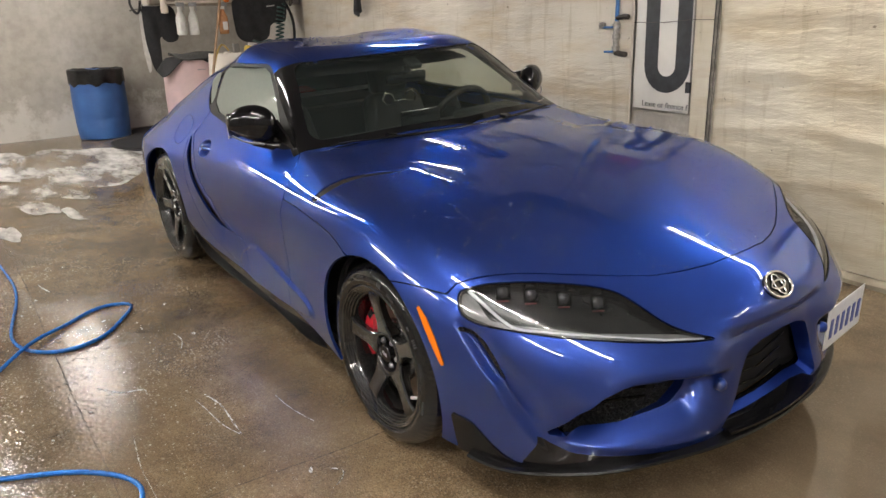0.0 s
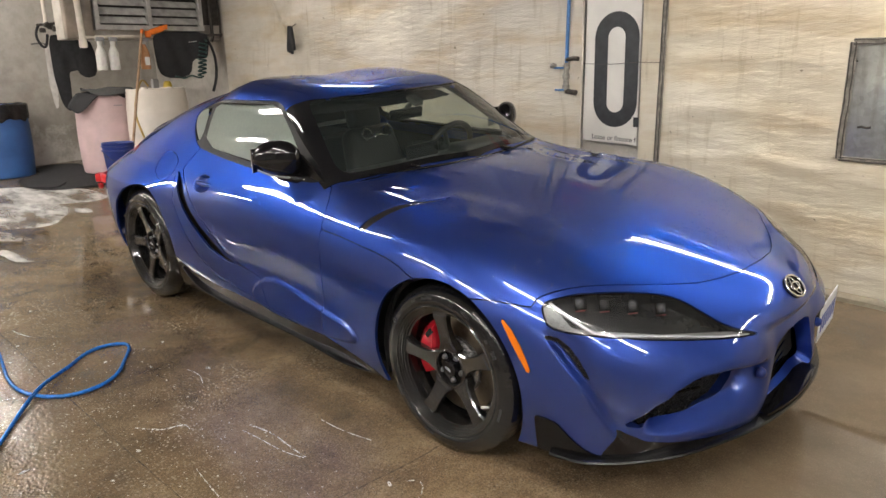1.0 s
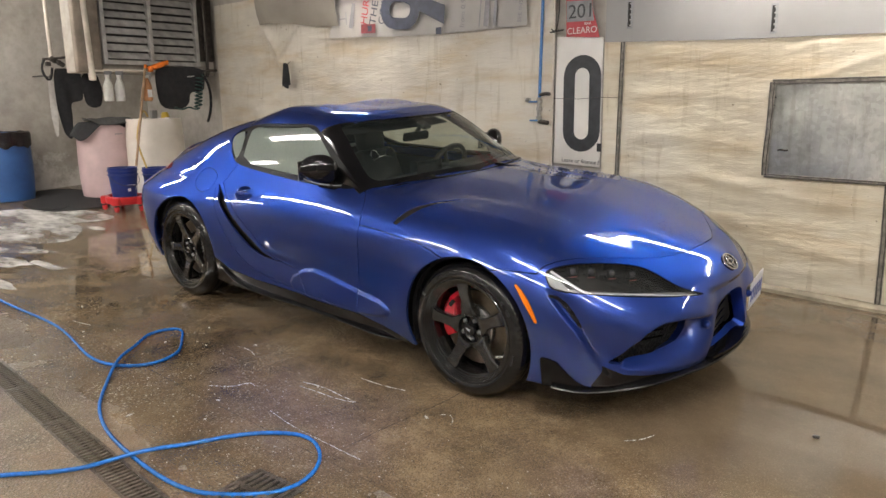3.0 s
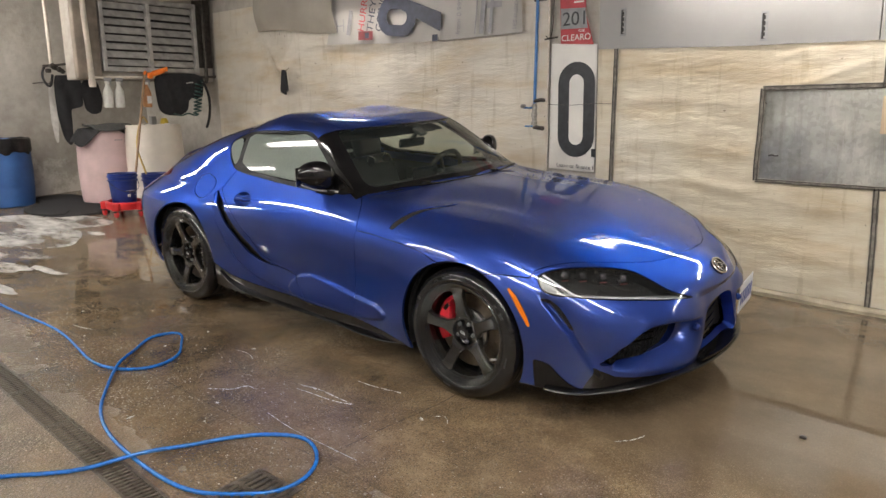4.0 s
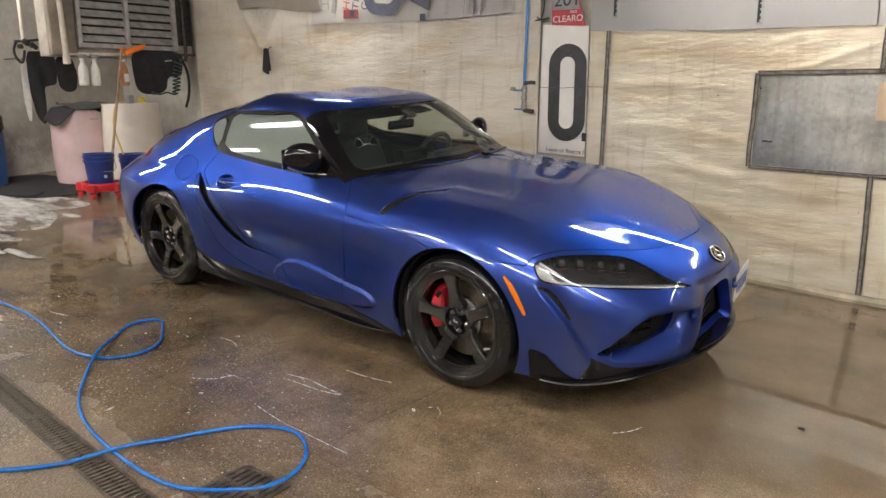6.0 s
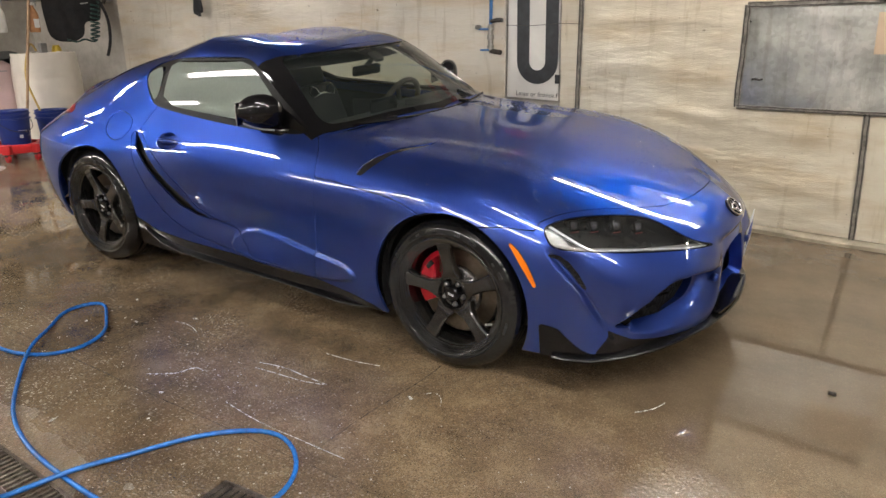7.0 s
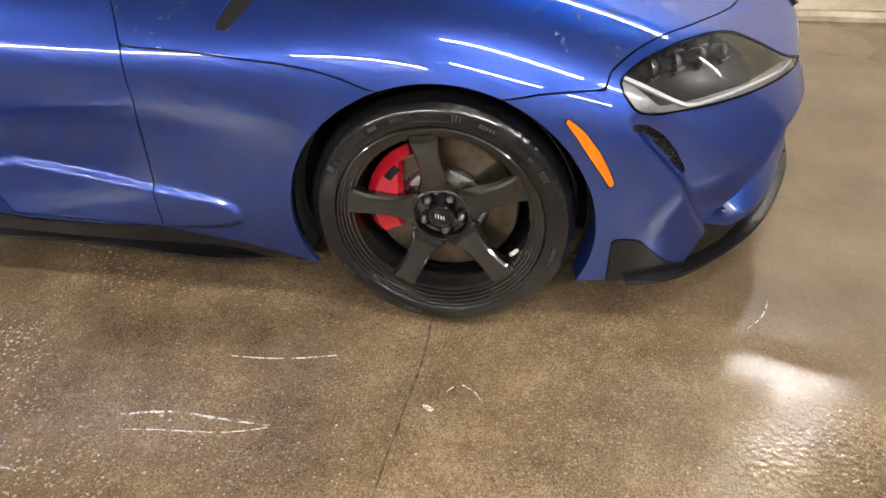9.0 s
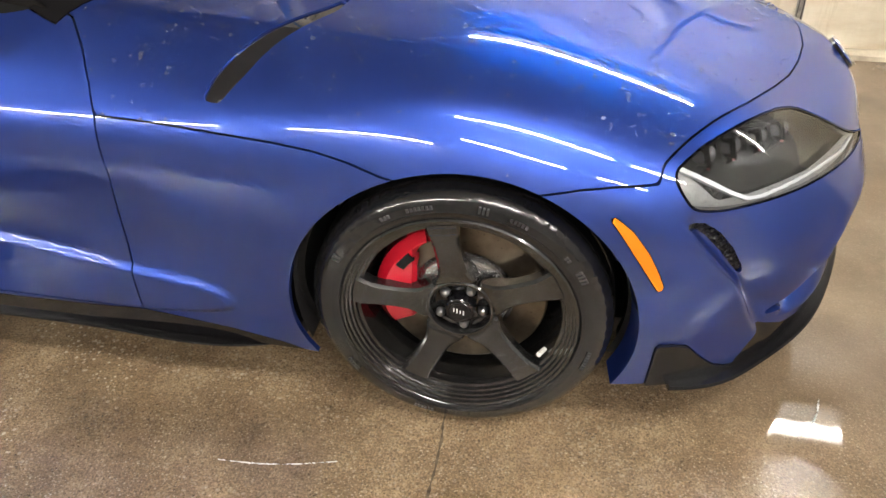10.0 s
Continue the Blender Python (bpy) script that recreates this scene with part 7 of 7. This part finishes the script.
hung_cloth("hanging_cloth", [(1.02, 1.86), (1.64, 1.875), (1.65, 1.70), (1.62, 1.585), (1.44, 1.575), (1.40, 1.42), (1.30, 1.37), (1.13, 1.38), (1.03, 1.45), (1.015, 1.68)], RX + .03, CLOTH_BLACK, "black folded jacket over the rail", 4)
bm = bmesh.new()
for k in range(4):
    box(.002, .016, .010, (RX + .075, 1.40 + .024 * k, 1.755 + .003 * k), bm=bm)
tagged(part("cloth_tag", bm, PRINT_WHITE), "small pale tag on the black jacket", "tag")


def spray_bottle(y, z, material, label):
    ob = thing("spray_bottle", pose(RX + .03, y, z), label, "spray bottle", "spray bottles on the rail")
    part("bottle", lathe([(0, -.325), (.043, -.325), (.049, -.315), (.050, -.305), (.050, -.17), (.046, -.145), (.034, -.115), (.020, -.085), (.018, -.062), (0, -.062)], 24), material, ob, smooth=40)
    part("collar", lathe([(0, -.068), (.023, -.068), (.023, -.040), (0, -.040)], 16), PRINT_WHITE, ob)
    part("head", box(.028, .085, .040, (0, .012, -.018), .007), PRINT_GREY, ob)
    part("trigger", tube([(0, .040, -.03), (0, .046, -.08)], .006, 6), PRINT_GREY, ob)
    part("dip_tube", tube([(0, 0, -.07), (.004, .006, -.31)], .004, 6), PRINT_GREY, ob)
    part("print", box(.002, .052, .085, (.0505, 0, -.24), .0005), PRINT_WHITE, ob, "pale worn print")


spray_bottle(.445, 1.80, BOTTLE_CLEAR, "cloudy clear spray bottle hung on the rail")
spray_bottle(.575, 1.80, BOTTLE_CLEAR, "white spray bottle hung on the rail")
spray_bottle(.90, 1.80, BOTTLE_AMBER, "amber spray bottle hung on the rail")
glove = thing("rubber_glove", pose(RX + .05, 1.02, 1.845), "bright orange rubber glove over the rail", "glove")
part("palm", box(.05, .17, .06, (0, .03, .03), .02, Matrix.Rotation(radians(18), 4, "X"), segments=3), ORANGE_RUBBER, glove, smooth=50)
for k in range(3):
    part("finger", tube([(0, .08, .04 + .012 * k), (.0, .15, .055 + .014 * k)], .012, 8), ORANGE_RUBBER, glove, smooth=50)
part("cuff", box(.05, .06, .07, (0, -.07, -.01), .018, segments=3), ORANGE_RUBBER, glove, smooth=50)


def drum(x, y, z, material, label, r=.295, h=.88):
    ob = thing("drum", pose(x, y, z), label, "drum", "plastic drums by the wall")
    prof = [(0, 0), (r * .90, 0), (r * .94, .012), (r * .96, .06), (r, .22), (r * .99, .235), (r, .25), (r * 1.01, h * .5), (r, h - .27), (r * .99, h - .255), (r, h - .24), (r * .96, h - .06), (r * .95, h - .04), (r * .955, h - .02),
            (r * .93, h), (r * .88, h), (r * .87, h - .02), (0, h - .025)]
    part("body", lathe(prof, 56), material, ob, smooth=35)
    for a in (.6, 3.4):
        part("bung", lathe([(0, h + .012), (.035, h + .012), (.04, h - .02)], 16, at=(r * .55 * math.cos(a), r * .55 * math.sin(a), 0)), material, ob, smooth=30)
    return ob


pink = drum(-5.62, .757, floor_z(-5.62, .757) - .008, BARREL_PINK, "faded pink plastic drum under dark mats", .330, .86)
bm = bmesh.new()
for k in range(5):
    box(.002, .014, .012, (.326, -.03 + .019 * k, .755), bm=bm)
part("print", bm, PRINT_GREY, pink, "worn dark print")
white = drum(-5.18, 1.16, floor_z(-5.18, 1.16) - .008, BARREL_WHITE, "white plastic drum with a hose pump", .335, .93)
part("pump", box(.06, .07, .10, (.05, -.02, .98), .008), BOARD_MAT, white, "grey pump box")
part("pump_cap", lathe([(0, .05), (.03, .05), (.045, .02), (.05, -.02)], 16, at=(.08, .11, .955)), YELLOW_PLASTIC, white, "yellow cap", smooth=40)
blue = drum(-6.28, -.18, floor_z(-6.28, -.18) - .008, BARREL_BLUE, "blue plastic drum lined with a black bag", .30, .80)
bm = bmesh.new()
rows = []
for i in range(48):
    a = 2 * math.pi * i / 48
    j = .004 * math.sin(a * 7) + .003 * math.sin(a * 13 + 1)
    rows.append([bm.verts.new((r * math.cos(a), r * math.sin(a), z)) for r, z in ((.303, .635 + j * 4), (.309 + j, .66), (.309 + j, .80), (.292, .812 + j), (.26, .76), (.0, .62))])
for i in range(48):
    a, b = rows[i], rows[(i + 1) % 48]
    for k in range(5):
        bm.faces.new((a[k], b[k], b[k + 1], a[k + 1]))
part("bag", bm, BAG_BLACK, blue, "black plastic bag over the rim", smooth=50)

# car mats on the pink drum
for k, (y, z, w, d, tilt, tint) in enumerate(((.78, 1.262, .58, .50, -12, CLOTH_GREY), (1.02, 1.225, .62, .56, 14, CLOTH_BLACK), (.62, 1.218, .54, .44, 8, CLOTH_BLACK))):
    bm = bmesh.new()
    n = 14
    gv = []
    for j in range(n + 1):
        gv.append([])
        for i in range(n + 1):
            u, v = 2 * i / n - 1, 2 * j / n - 1
            round_off = 1 - .18 * (abs(u) * abs(v)) ** 2  # rounded corners
            x, yy = -5.50 + d * .5 * v * round_off - (.06 if tint == CLOTH_BLACK else 0), y + w * .5 * u * round_off
            reach = math.hypot(x + 5.62, yy - .757) - .30
            droop = .75 * max(0, reach) ** 1.15 if tint == CLOTH_GREY else 1.6 * max(0, reach) ** 1.1
            gv[-1].append(bm.verts.new((x, yy, z + .012 * math.sin(u * 4 + k) + .010 * math.sin(v * 5 + k) - droop)))
    for j in range(n):
        for i in range(n):
            bm.faces.new((gv[j][i], gv[j][i + 1], gv[j + 1][i + 1], gv[j + 1][i]))
    made = bmesh.ops.extrude_face_region(bm, geom=bm.faces[:])
    for v in made["geom"]:
        if isinstance(v, bmesh.types.BMVert):
            v.co.z += .012
    tagged(part("car_mat", bm, tint, smooth=50), "dark grey car mat" if tint == CLOTH_GREY else "black car mat drooping over a drum", "car mat", "car mats on the drum")
# mats on the ground
for k, out in enumerate(([(-5.03, -.2), (-4.86, .1), (-4.83, .39), (-5.3, .50), (-5.9, .62), (-6.45, .60), (-6.5, .15), (-6.0, .1), (-5.79, -.24), (-5.4, -.22)], [(-5.30, -.30), (-5.0, -.1), (-5.25, .12), (-5.8, .06), (-5.75, -.25)])):
    bm = bmesh.new()
    lo, hi = [], []
    for x, y in rounded(out, 2, .2):
        z = floor_z(x, y)
        lo.append(bm.verts.new((x, y, z + .012 * k - .004)))
        hi.append(bm.verts.new((x, y, z + .014 + .012 * k + .012 * max(0, noise.noise((x * 4, y * 4, k))))))
    bm.faces.new(hi)
    bm.faces.new(lo[::-1])
    for i in range(len(lo)):
        j = (i + 1) % len(lo)
        bm.faces.new((lo[i], lo[j], hi[j], hi[i]))
    tagged(part("floor_mat", bm, CLOTH_BLACK), "black rubber mat spread on the ground by the drums", "floor mat", "mats on the ground")

# bucket on its dolly
BX, BY = -4.55, .405
BZ = floor_z(BX, BY)


def bucket(x, y, z, label, r=.150, h=.36):
    ob = thing("bucket", pose(x, y, z), label, "bucket", "blue buckets")
    part("body", lathe([(0, 0), (r * .78, 0), (r * .80, .008), (r * .97, h - .085), (r * 1.06, h - .083), (r * 1.06, h - .072), (r * .98, h - .07), (r * .99, h - .04), (r * 1.07, h - .038), (r * 1.07, h - .028), (r, h - .026), (r * 1.01, h - .006),
                        (r * 1.05, h), (r * .99, h), (r * .95, h - .02), (r * .82, .02), (0, .015)], 48), BUCKET_BLUE, ob, smooth=30)
    part("handle", tube([(0, -r * 1.06, h - .08), (r * .75, -r * .8, h - .16), (r * 1.12, 0, h - .20), (r * .75, r * .8, h - .16), (0, r * 1.06, h - .08)], .003, 6, smooth_path=24), IRON_DARK, ob, "wire handle", smooth=50)
    return ob


dolly = thing("bucket_dolly", pose(BX, BY, BZ, 0, 2.4, 0), "red plastic bucket dolly on castors", "dolly")
part("deck", lathe([(0, .075), (.17, .075), (.20, .085), (.205, .15), (.195, .165), (.175, .165), (.17, .10), (0, .095)], 40), RED_PLASTIC, dolly, smooth=30)
for k in range(5):
    a = radians(20 + 72 * k)
    part("lug", box(.09, .085, .085, (.205 * math.cos(a), .205 * math.sin(a), .12), .012, Matrix.Rotation(a, 4, "Z")), RED_PLASTIC, dolly, smooth=30)
    castor = part("castor", lathe([(0, -.014), (.034, -.014), (.038, -.006), (.038, .006), (.034, .014), (0, .014)], 20, axis="y", at=(.215 * math.cos(a), .215 * math.sin(a), .038)), RED_PLASTIC, dolly, smooth=30)
    part("fork", box(.05, .045, .04, (.215 * math.cos(a), .215 * math.sin(a), .075), .008), IRON_DARK, castor)
one = bucket(BX, BY, BZ + .10, "blue bucket standing on a red dolly", .152, .37)
bm = bmesh.new()
for dx, dy, w, h in ((-.045, .03, .003, .05), (-.035, .005, .02, .003), (.005, .055, .085, .003), (-.02, .043, .003, .026), (.02, 0, .012, .03), (.036, 0, .012, .03)):
    box(.003, w, h, (.1465, dx * -1 + .06, .15 + dy - .02), bm=bm)
bmesh.ops.rotate(bm, verts=bm.verts, matrix=Matrix.Rotation(radians(-18), 3, "Z"))
part("print", bm, PRINT_WHITE, one, "white outline print")
two_b = bucket(-4.72, .885, floor_z(-4.72, .885), "blue bucket standing on the wet floor", .150, .40)
part("paper_label", box(.003, .07, .12, (.141, .0, .20), .001, Matrix.Rotation(radians(-5), 4, "Y")), PRINT_GREY, two_b, "torn grey paper label")

pole = thing("broom_pole", Matrix(), "worn wooden pole leaning from the bucket to the rail", "pole")
part("shaft", tube([(BX, BY + .10, BZ + .16), (RX + .045, .885, 1.84)], .014, 10), WOOD_POLE, pole, smooth=60)
part("tip", tube([(RX + .045, .885, 1.84), (RX + .04, .90, 1.88)], .017, 10), ORANGE_RUBBER, pole)
y_hose = thing("thin_hose", Matrix(), "yellowed thin hose hanging from the white drum", "hose")
part("hose", tube([(-5.05, 1.02, 1.30), (-4.92, .90, 1.36), (-4.82, .79, 1.24), (-4.78, .73, 1.0), (-4.75, .76, .82), (-4.72, .80, .62)], .011, 8, smooth_path=30), YELLOW_HOSE, y_hose, smooth=60)
coil = thing("coiled_hose", Matrix(), "dark green coiled air hose on the wall", "hose")
pts = [(-4.76 + .035 * math.cos(k * .8), 1.58 + .045 * math.sin(k * .8) - .004 * k * .2, 1.78 - .0055 * k) for k in range(70)]
pts += [(-4.72, 1.52 - .03 * k, 1.385 - .012 * math.sin(k)) for k in range(12)]
part("hose", tube(pts, .010, 6), GREEN_HOSE, coil, smooth=60)
nozzle = thing("hanging_hose", Matrix(), "dark hose and nozzle hung at the corner", "hose")
part("hose", tube([(-4.80, 1.62, 1.84), (-4.78, 1.70, 1.66), (-4.80, 1.73, 1.45), (-4.80, 1.70, 1.30), (-4.79, 1.66, 1.22)], .016, 8, smooth_path=30), CLOTH_BLACK, nozzle, smooth=60)

# ---- things on the floor ----
hose = thing("water_hose", Matrix(), "bright blue rubber hose looped over the wet floor", "hose")
HOSE_LINE = [(-4.6, -2.3), (-3.4, -1.85), (-2.7, -1.72), (-2.01, -1.75), (-1.58, -1.73), (-1.2, -1.72), (-.72, -1.79), (-.52, -1.81), (-.34, -1.76), (-.25, -1.65), (-.27, -1.5), (-.48, -1.32), (-.65, -1.26), (-.69, -1.35), (-.58, -1.54),
             (-.40, -1.73), (-.16, -1.92), (.07, -2.06), (.41, -2.16), (.64, -2.18), (.87, -2.18), (1.04, -2.14), (1.16, -2.05), (1.25, -1.93), (1.24, -1.79), (1.15, -1.67), (.99, -1.61), (.87, -1.67), (.75, -1.82), (.68, -1.97),
             (.62, -2.17), (.55, -2.34), (.45, -2.49), (.36, -2.60), (.2, -2.9), (-.3, -3.3), (-1.2, -3.6), (-2.2, -3.5)]
pts = []
for i, (x, y) in enumerate(HOSE_LINE):
    over = .017 if i in (15, 30) else 0
    pts.append((x, y, floor_z(x, y) + .009 + over))
part("hose", tube(pts, .0090, 10, smooth_path=320), HOSE_BLUE, hose, smooth=60)


def trench_section(x0, x1):
    """One cast grate over the trench, with its bars."""
    xm = (x0 + x1) / 2
    z = floor_z(xm, trench_y(xm))
    slope = math.degrees(math.atan(FLOOR_FALL))
    ob = thing("trench_grate", pose(xm, trench_y(xm), z, 0, slope, math.degrees(math.atan(-.05))), "wet rusty iron grate over the floor trench", "grate", "trench grates")
    ln = x1 - x0 - .006
    for s in (-1, 1):
        part("side_bar", box(ln, .012, .020, (0, s * (TRENCH_HALF - .007), -.010)), GRATE_IRON, ob)
    for s in (-1, 1):
        part("end_bar", box(.014, TRENCH_HALF * 2 - .03, .020, (s * (ln / 2 - .007), 0, -.010)), GRATE_IRON, ob)
    me = None
    count = int(ln / .026)
    for k in range(1, count):
        if me is None:
            first_bar = part("bar", box(.0125, TRENCH_HALF * 2 - .026, .018, (0, 0, 0), .0015, segments=1), GRATE_IRON, ob)
            me = first_bar.data
            bar = first_bar
        else:
            bar = new("bar", me)
            bar.parent = ob
        bar.matrix_local = pose(-ln / 2 + ln * k / count, 0, -.011)
    return ob


for k in range(7):
    trench_section(-2.44 + .5 * k, -1.94 + .5 * k)
bm = bmesh.new()
rows = []
for k in range(30):
    x = -3.2 + 4.8 * k / 29
    y, z = trench_y(x), floor_z(x, trench_y(x))
    h = TRENCH_HALF
    rows.append([bm.verts.new((x, y + a, z + b)) for a, b in ((-h - .02, -.006), (-h, -.004), (-h, -.14), (h, -.14), (h, -.004), (h + .02, -.006))])
for a, b in zip(rows, rows[1:]):
    for k in range(5):
        bm.faces.new((a[k], b[k], b[k + 1], a[k + 1]))
tagged(part("trench", bm, PIT_CONCRETE), "dark drain trench in the floor", "trench", kind="structure")

gx0, gy0 = 1.185, -2.005
drain = thing("drain_cover", pose(gx0, gy0, floor_z(gx0, gy0) + .003, 0, math.degrees(math.atan(FLOOR_FALL)), 4), "square rusty iron drain cover in the floor", "drain cover")
part("frame", ring_shape([(-.125, -.125), (.125, -.125), (.125, .125), (-.125, .125)], [(-.105, -.105), (.105, -.105), (.105, .105), (-.105, .105)], .004), GRATE_IRON, drain)
part("pit", box(.212, .212, .002, (0, 0, .0005)), PIT_SHADE, drain)
for k in range(7):
    part("bar", box(.018, .21, .006, (-.090 + .030 * k, 0, .003), .0015), GRATE_IRON, drain)
part("cross_bar", box(.21, .022, .006, (0, 0, .0045), .0015), GRATE_IRON, drain)

# soap: foam at the back, streaks and flecks
rnd = random.Random(4)


def film(name, outline, material, label, category, lift=.004, group=""):
    return tagged(part(name, on_floor(bmesh.new(), outline, lift), material, smooth=True), label, category, group)


for k, (cx, cy, rx, ry, turn) in enumerate(((-4.95, -.55, .95, .50, .35), (-4.30, -.95, .75, .45, .6), (-3.75, -1.30, .55, .22, .5), (-5.3, -1.5, .7, .5, 0), (-3.15, -1.35, .35, .10, .3), (-2.75, -1.15, .22, .06, .2), (-2.45, -1.62, .25, .06, .1), (-2.95, -1.75, .35, .10, -.1), (-4.1, -.42, .35, .14, .4))):
    film("foam_patch", blob((cx, cy), rx, ry, 20 + k, .25, 60, turn), FOAM_MAT, "thin white soap foam lying on the wet floor", "foam", .005 + .0015 * k, "soap foam patches")


def streak(name, line, width, seed, label, group="soap streaks"):
    """A thin uneven streak along a line on the floor."""
    r = random.Random(seed)
    arr = np.array(line, float)
    kn = np.concatenate([[0], np.cumsum(np.linalg.norm(np.diff(arr, axis=0), axis=1))])
    p = spline(kn, arr, np.linspace(0, kn[-1], 60))
    way = np.gradient(p, axis=0)
    way /= np.linalg.norm(way, axis=1, keepdims=True)
    bm = bmesh.new()
    rows = []
    for i, (q, w) in enumerate(zip(p, way)):
        half = width * .7 * (.35 + .65 * abs(noise.noise((i * .21, seed, 0))) * 1.6) * math.sin(math.pi * (i + 1.5) / 62) ** .4
        j = r.uniform(-.15, .15) * width
        a, b = (q[0] - w[1] * (half + j), q[1] + w[0] * (half + j)), (q[0] + w[1] * (half - j), q[1] - w[0] * (half - j))
        m = (q[0], q[1])
        rows.append([bm.verts.new((*a, floor_z(*a) + .0015)), bm.verts.new((*m, floor_z(*m) + .0045)), bm.verts.new((*b, floor_z(*b) + .0015))])
    for a, b in zip(rows, rows[1:]):
        for k in range(2):
            bm.faces.new((a[k], a[k + 1], b[k + 1], b[k]))
    return tagged(part(name, bm, SOAP_MARK, smooth=True), label, "soap streak", group)


streak("soap_streak", [(.52, -1.24), (.64, -1.215), (.78, -1.22), (.89, -1.222)], .010, 1, "white soap streak dried on the floor")
streak("soap_streak", [(.54, -1.285), (.66, -1.27), (.80, -1.255), (.89, -1.226)], .004, 2, "thin soap line on the floor")
streak("soap_streak", [(.66, -1.55), (.80, -1.57), (.91, -1.58), (1.02, -1.58)], .006, 3, "thin white soap line on the floor")
streak("soap_streak", [(1.02, -1.58), (1.14, -1.58), (1.29, -1.58)], .003, 4, "thin soap line on the floor")
streak("soap_streak", [(.20, -1.59), (.26, -1.545), (.31, -1.49), (.33, -1.43), (.38, -1.43)], .012, 5, "white soap smear on the floor")
streak("soap_streak", [(-1.27, -1.60), (-1.18, -1.585), (-1.10, -1.56)], .012, 6, "white soap smear on the floor")
streak("soap_streak", [(1.37, -1.10), (1.34, -1.05), (1.30, -1.03), (1.27, -1.06)], .005, 7, "thin soap hook on the floor")
streak("soap_streak", [(.70, -1.01), (.84, -1.00), (.97, -.97)], .003, 8, "thin soap line on the floor")
streak("soap_streak", [(-.15, -1.17), (-.05, -1.16), (.04, -1.19)], .006, 9, "thin soap line on the floor")
streak("soap_streak", [(2.02, -.72), (2.07, -.66), (2.10, -.58)], .006, 10, "thin soap mark on the floor")
for k in range(16):
    x, y = rnd.uniform(-1.9, 2.6), rnd.uniform(-2.1, -1.0)
    film("soap_fleck", blob((x, y), rnd.uniform(.004, .015), rnd.uniform(.003, .008), 60 + k, .4, 12, rnd.uniform(0, 3)), SOAP_MARK, "small white soap fleck on the floor", "soap fleck", .003, "soap flecks")
tagged(part("pebble", box(.028, .020, .012, (2.645, -.16, floor_z(2.645, -.16) + .005), .005, segments=2), IRON_DARK, smooth=50), "small dark pebble on the wet floor", "pebble")

# many small bubbles and grit near the trench
bm = bmesh.new()
for k in range(3200):
    x = rnd.gauss(.1, 1.2)
    y = rnd.gauss(-1.80, .46)
    if not (-2.6 < x < 2.6 and -3.2 < y < -1.15) or abs(y - trench_y(x)) < .08:
        continue
    r = min(.0050, .0016 * math.exp(rnd.gauss(0, .5)))
    z = floor_z(x, y)
    n = 5
    t = rnd.uniform(0, 6)
    ring = [bm.verts.new((x + r * rnd.uniform(.7, 1.5) * math.cos(t + 6.283 * i / n), y + r * math.sin(t + 6.283 * i / n), z)) for i in range(n)]
    tip = bm.verts.new((x, y, z + r * .9))
    for i in range(n):
        bm.faces.new((ring[i], ring[(i + 1) % n], tip))
tagged(part("grit", bm, GRIT_MAT, smooth=True), "pale grit and soap bubbles scattered on the wet floor", "grit", kind="stuff")

# ---- an old crack in the floor ----
CRACK_MAT = simple("dark_wet_crack", (0.095, 0.072, 0.048), 0.12, 0, .5, 40, .3)
rnd = random.Random(41)
JOINTS = (([(1.21, -.40), (1.19, -.81), (1.195, -.95), (1.18, -1.16), (1.17, -1.36), (1.17, -1.66)], .0035, "dark wet joint across the floor"),
          ([(-.17, -.7), (-.185, -1.09), (-.18, -1.30), (-.19, -1.49), (-.185, -1.67)], .0025, "thin dark joint across the floor"),
          ([(-3.4, -1.655), (-2.2, -1.665), (-1.29, -1.66), (-.62, -1.67), (.02, -1.675), (.8, -1.675), (1.9, -1.67)], .0025, "thin dark joint along the coarse strip"))
for line, wide_, label in JOINTS:
    bm = bmesh.new()
    pts = []
    for (xa, ya), (xb, yb) in zip(line, line[1:]):
        steps = max(8, int(math.hypot(xb - xa, yb - ya) / .02))
        for k in range(steps):
            pts.append((xa + (xb - xa) * k / steps, ya + (yb - ya) * k / steps))
    rows = []
    lying = abs(line[-1][0] - line[0][0]) > 1
    for k, (x, y) in enumerate(pts):
        w = wide_ * rnd.uniform(.25, 1.3) * min(1, (len(pts) - k) / 10, (k + 1) / 10)
        off = .004 * noise.noise((k * .3, 5.5, 0))
        ends = [(x, y + off + d) if lying else (x + off + d, y) for d in (-w, w)]
        rows.append([bm.verts.new((*e, floor_z(*e) + .0015)) for e in ends])
    for a, b in zip(rows, rows[1:]):
        bm.faces.new((a[0], a[1], b[1], b[0]))
    tagged(part("floor_joint", bm, CRACK_MAT), label, "joint", "joints in the floor")
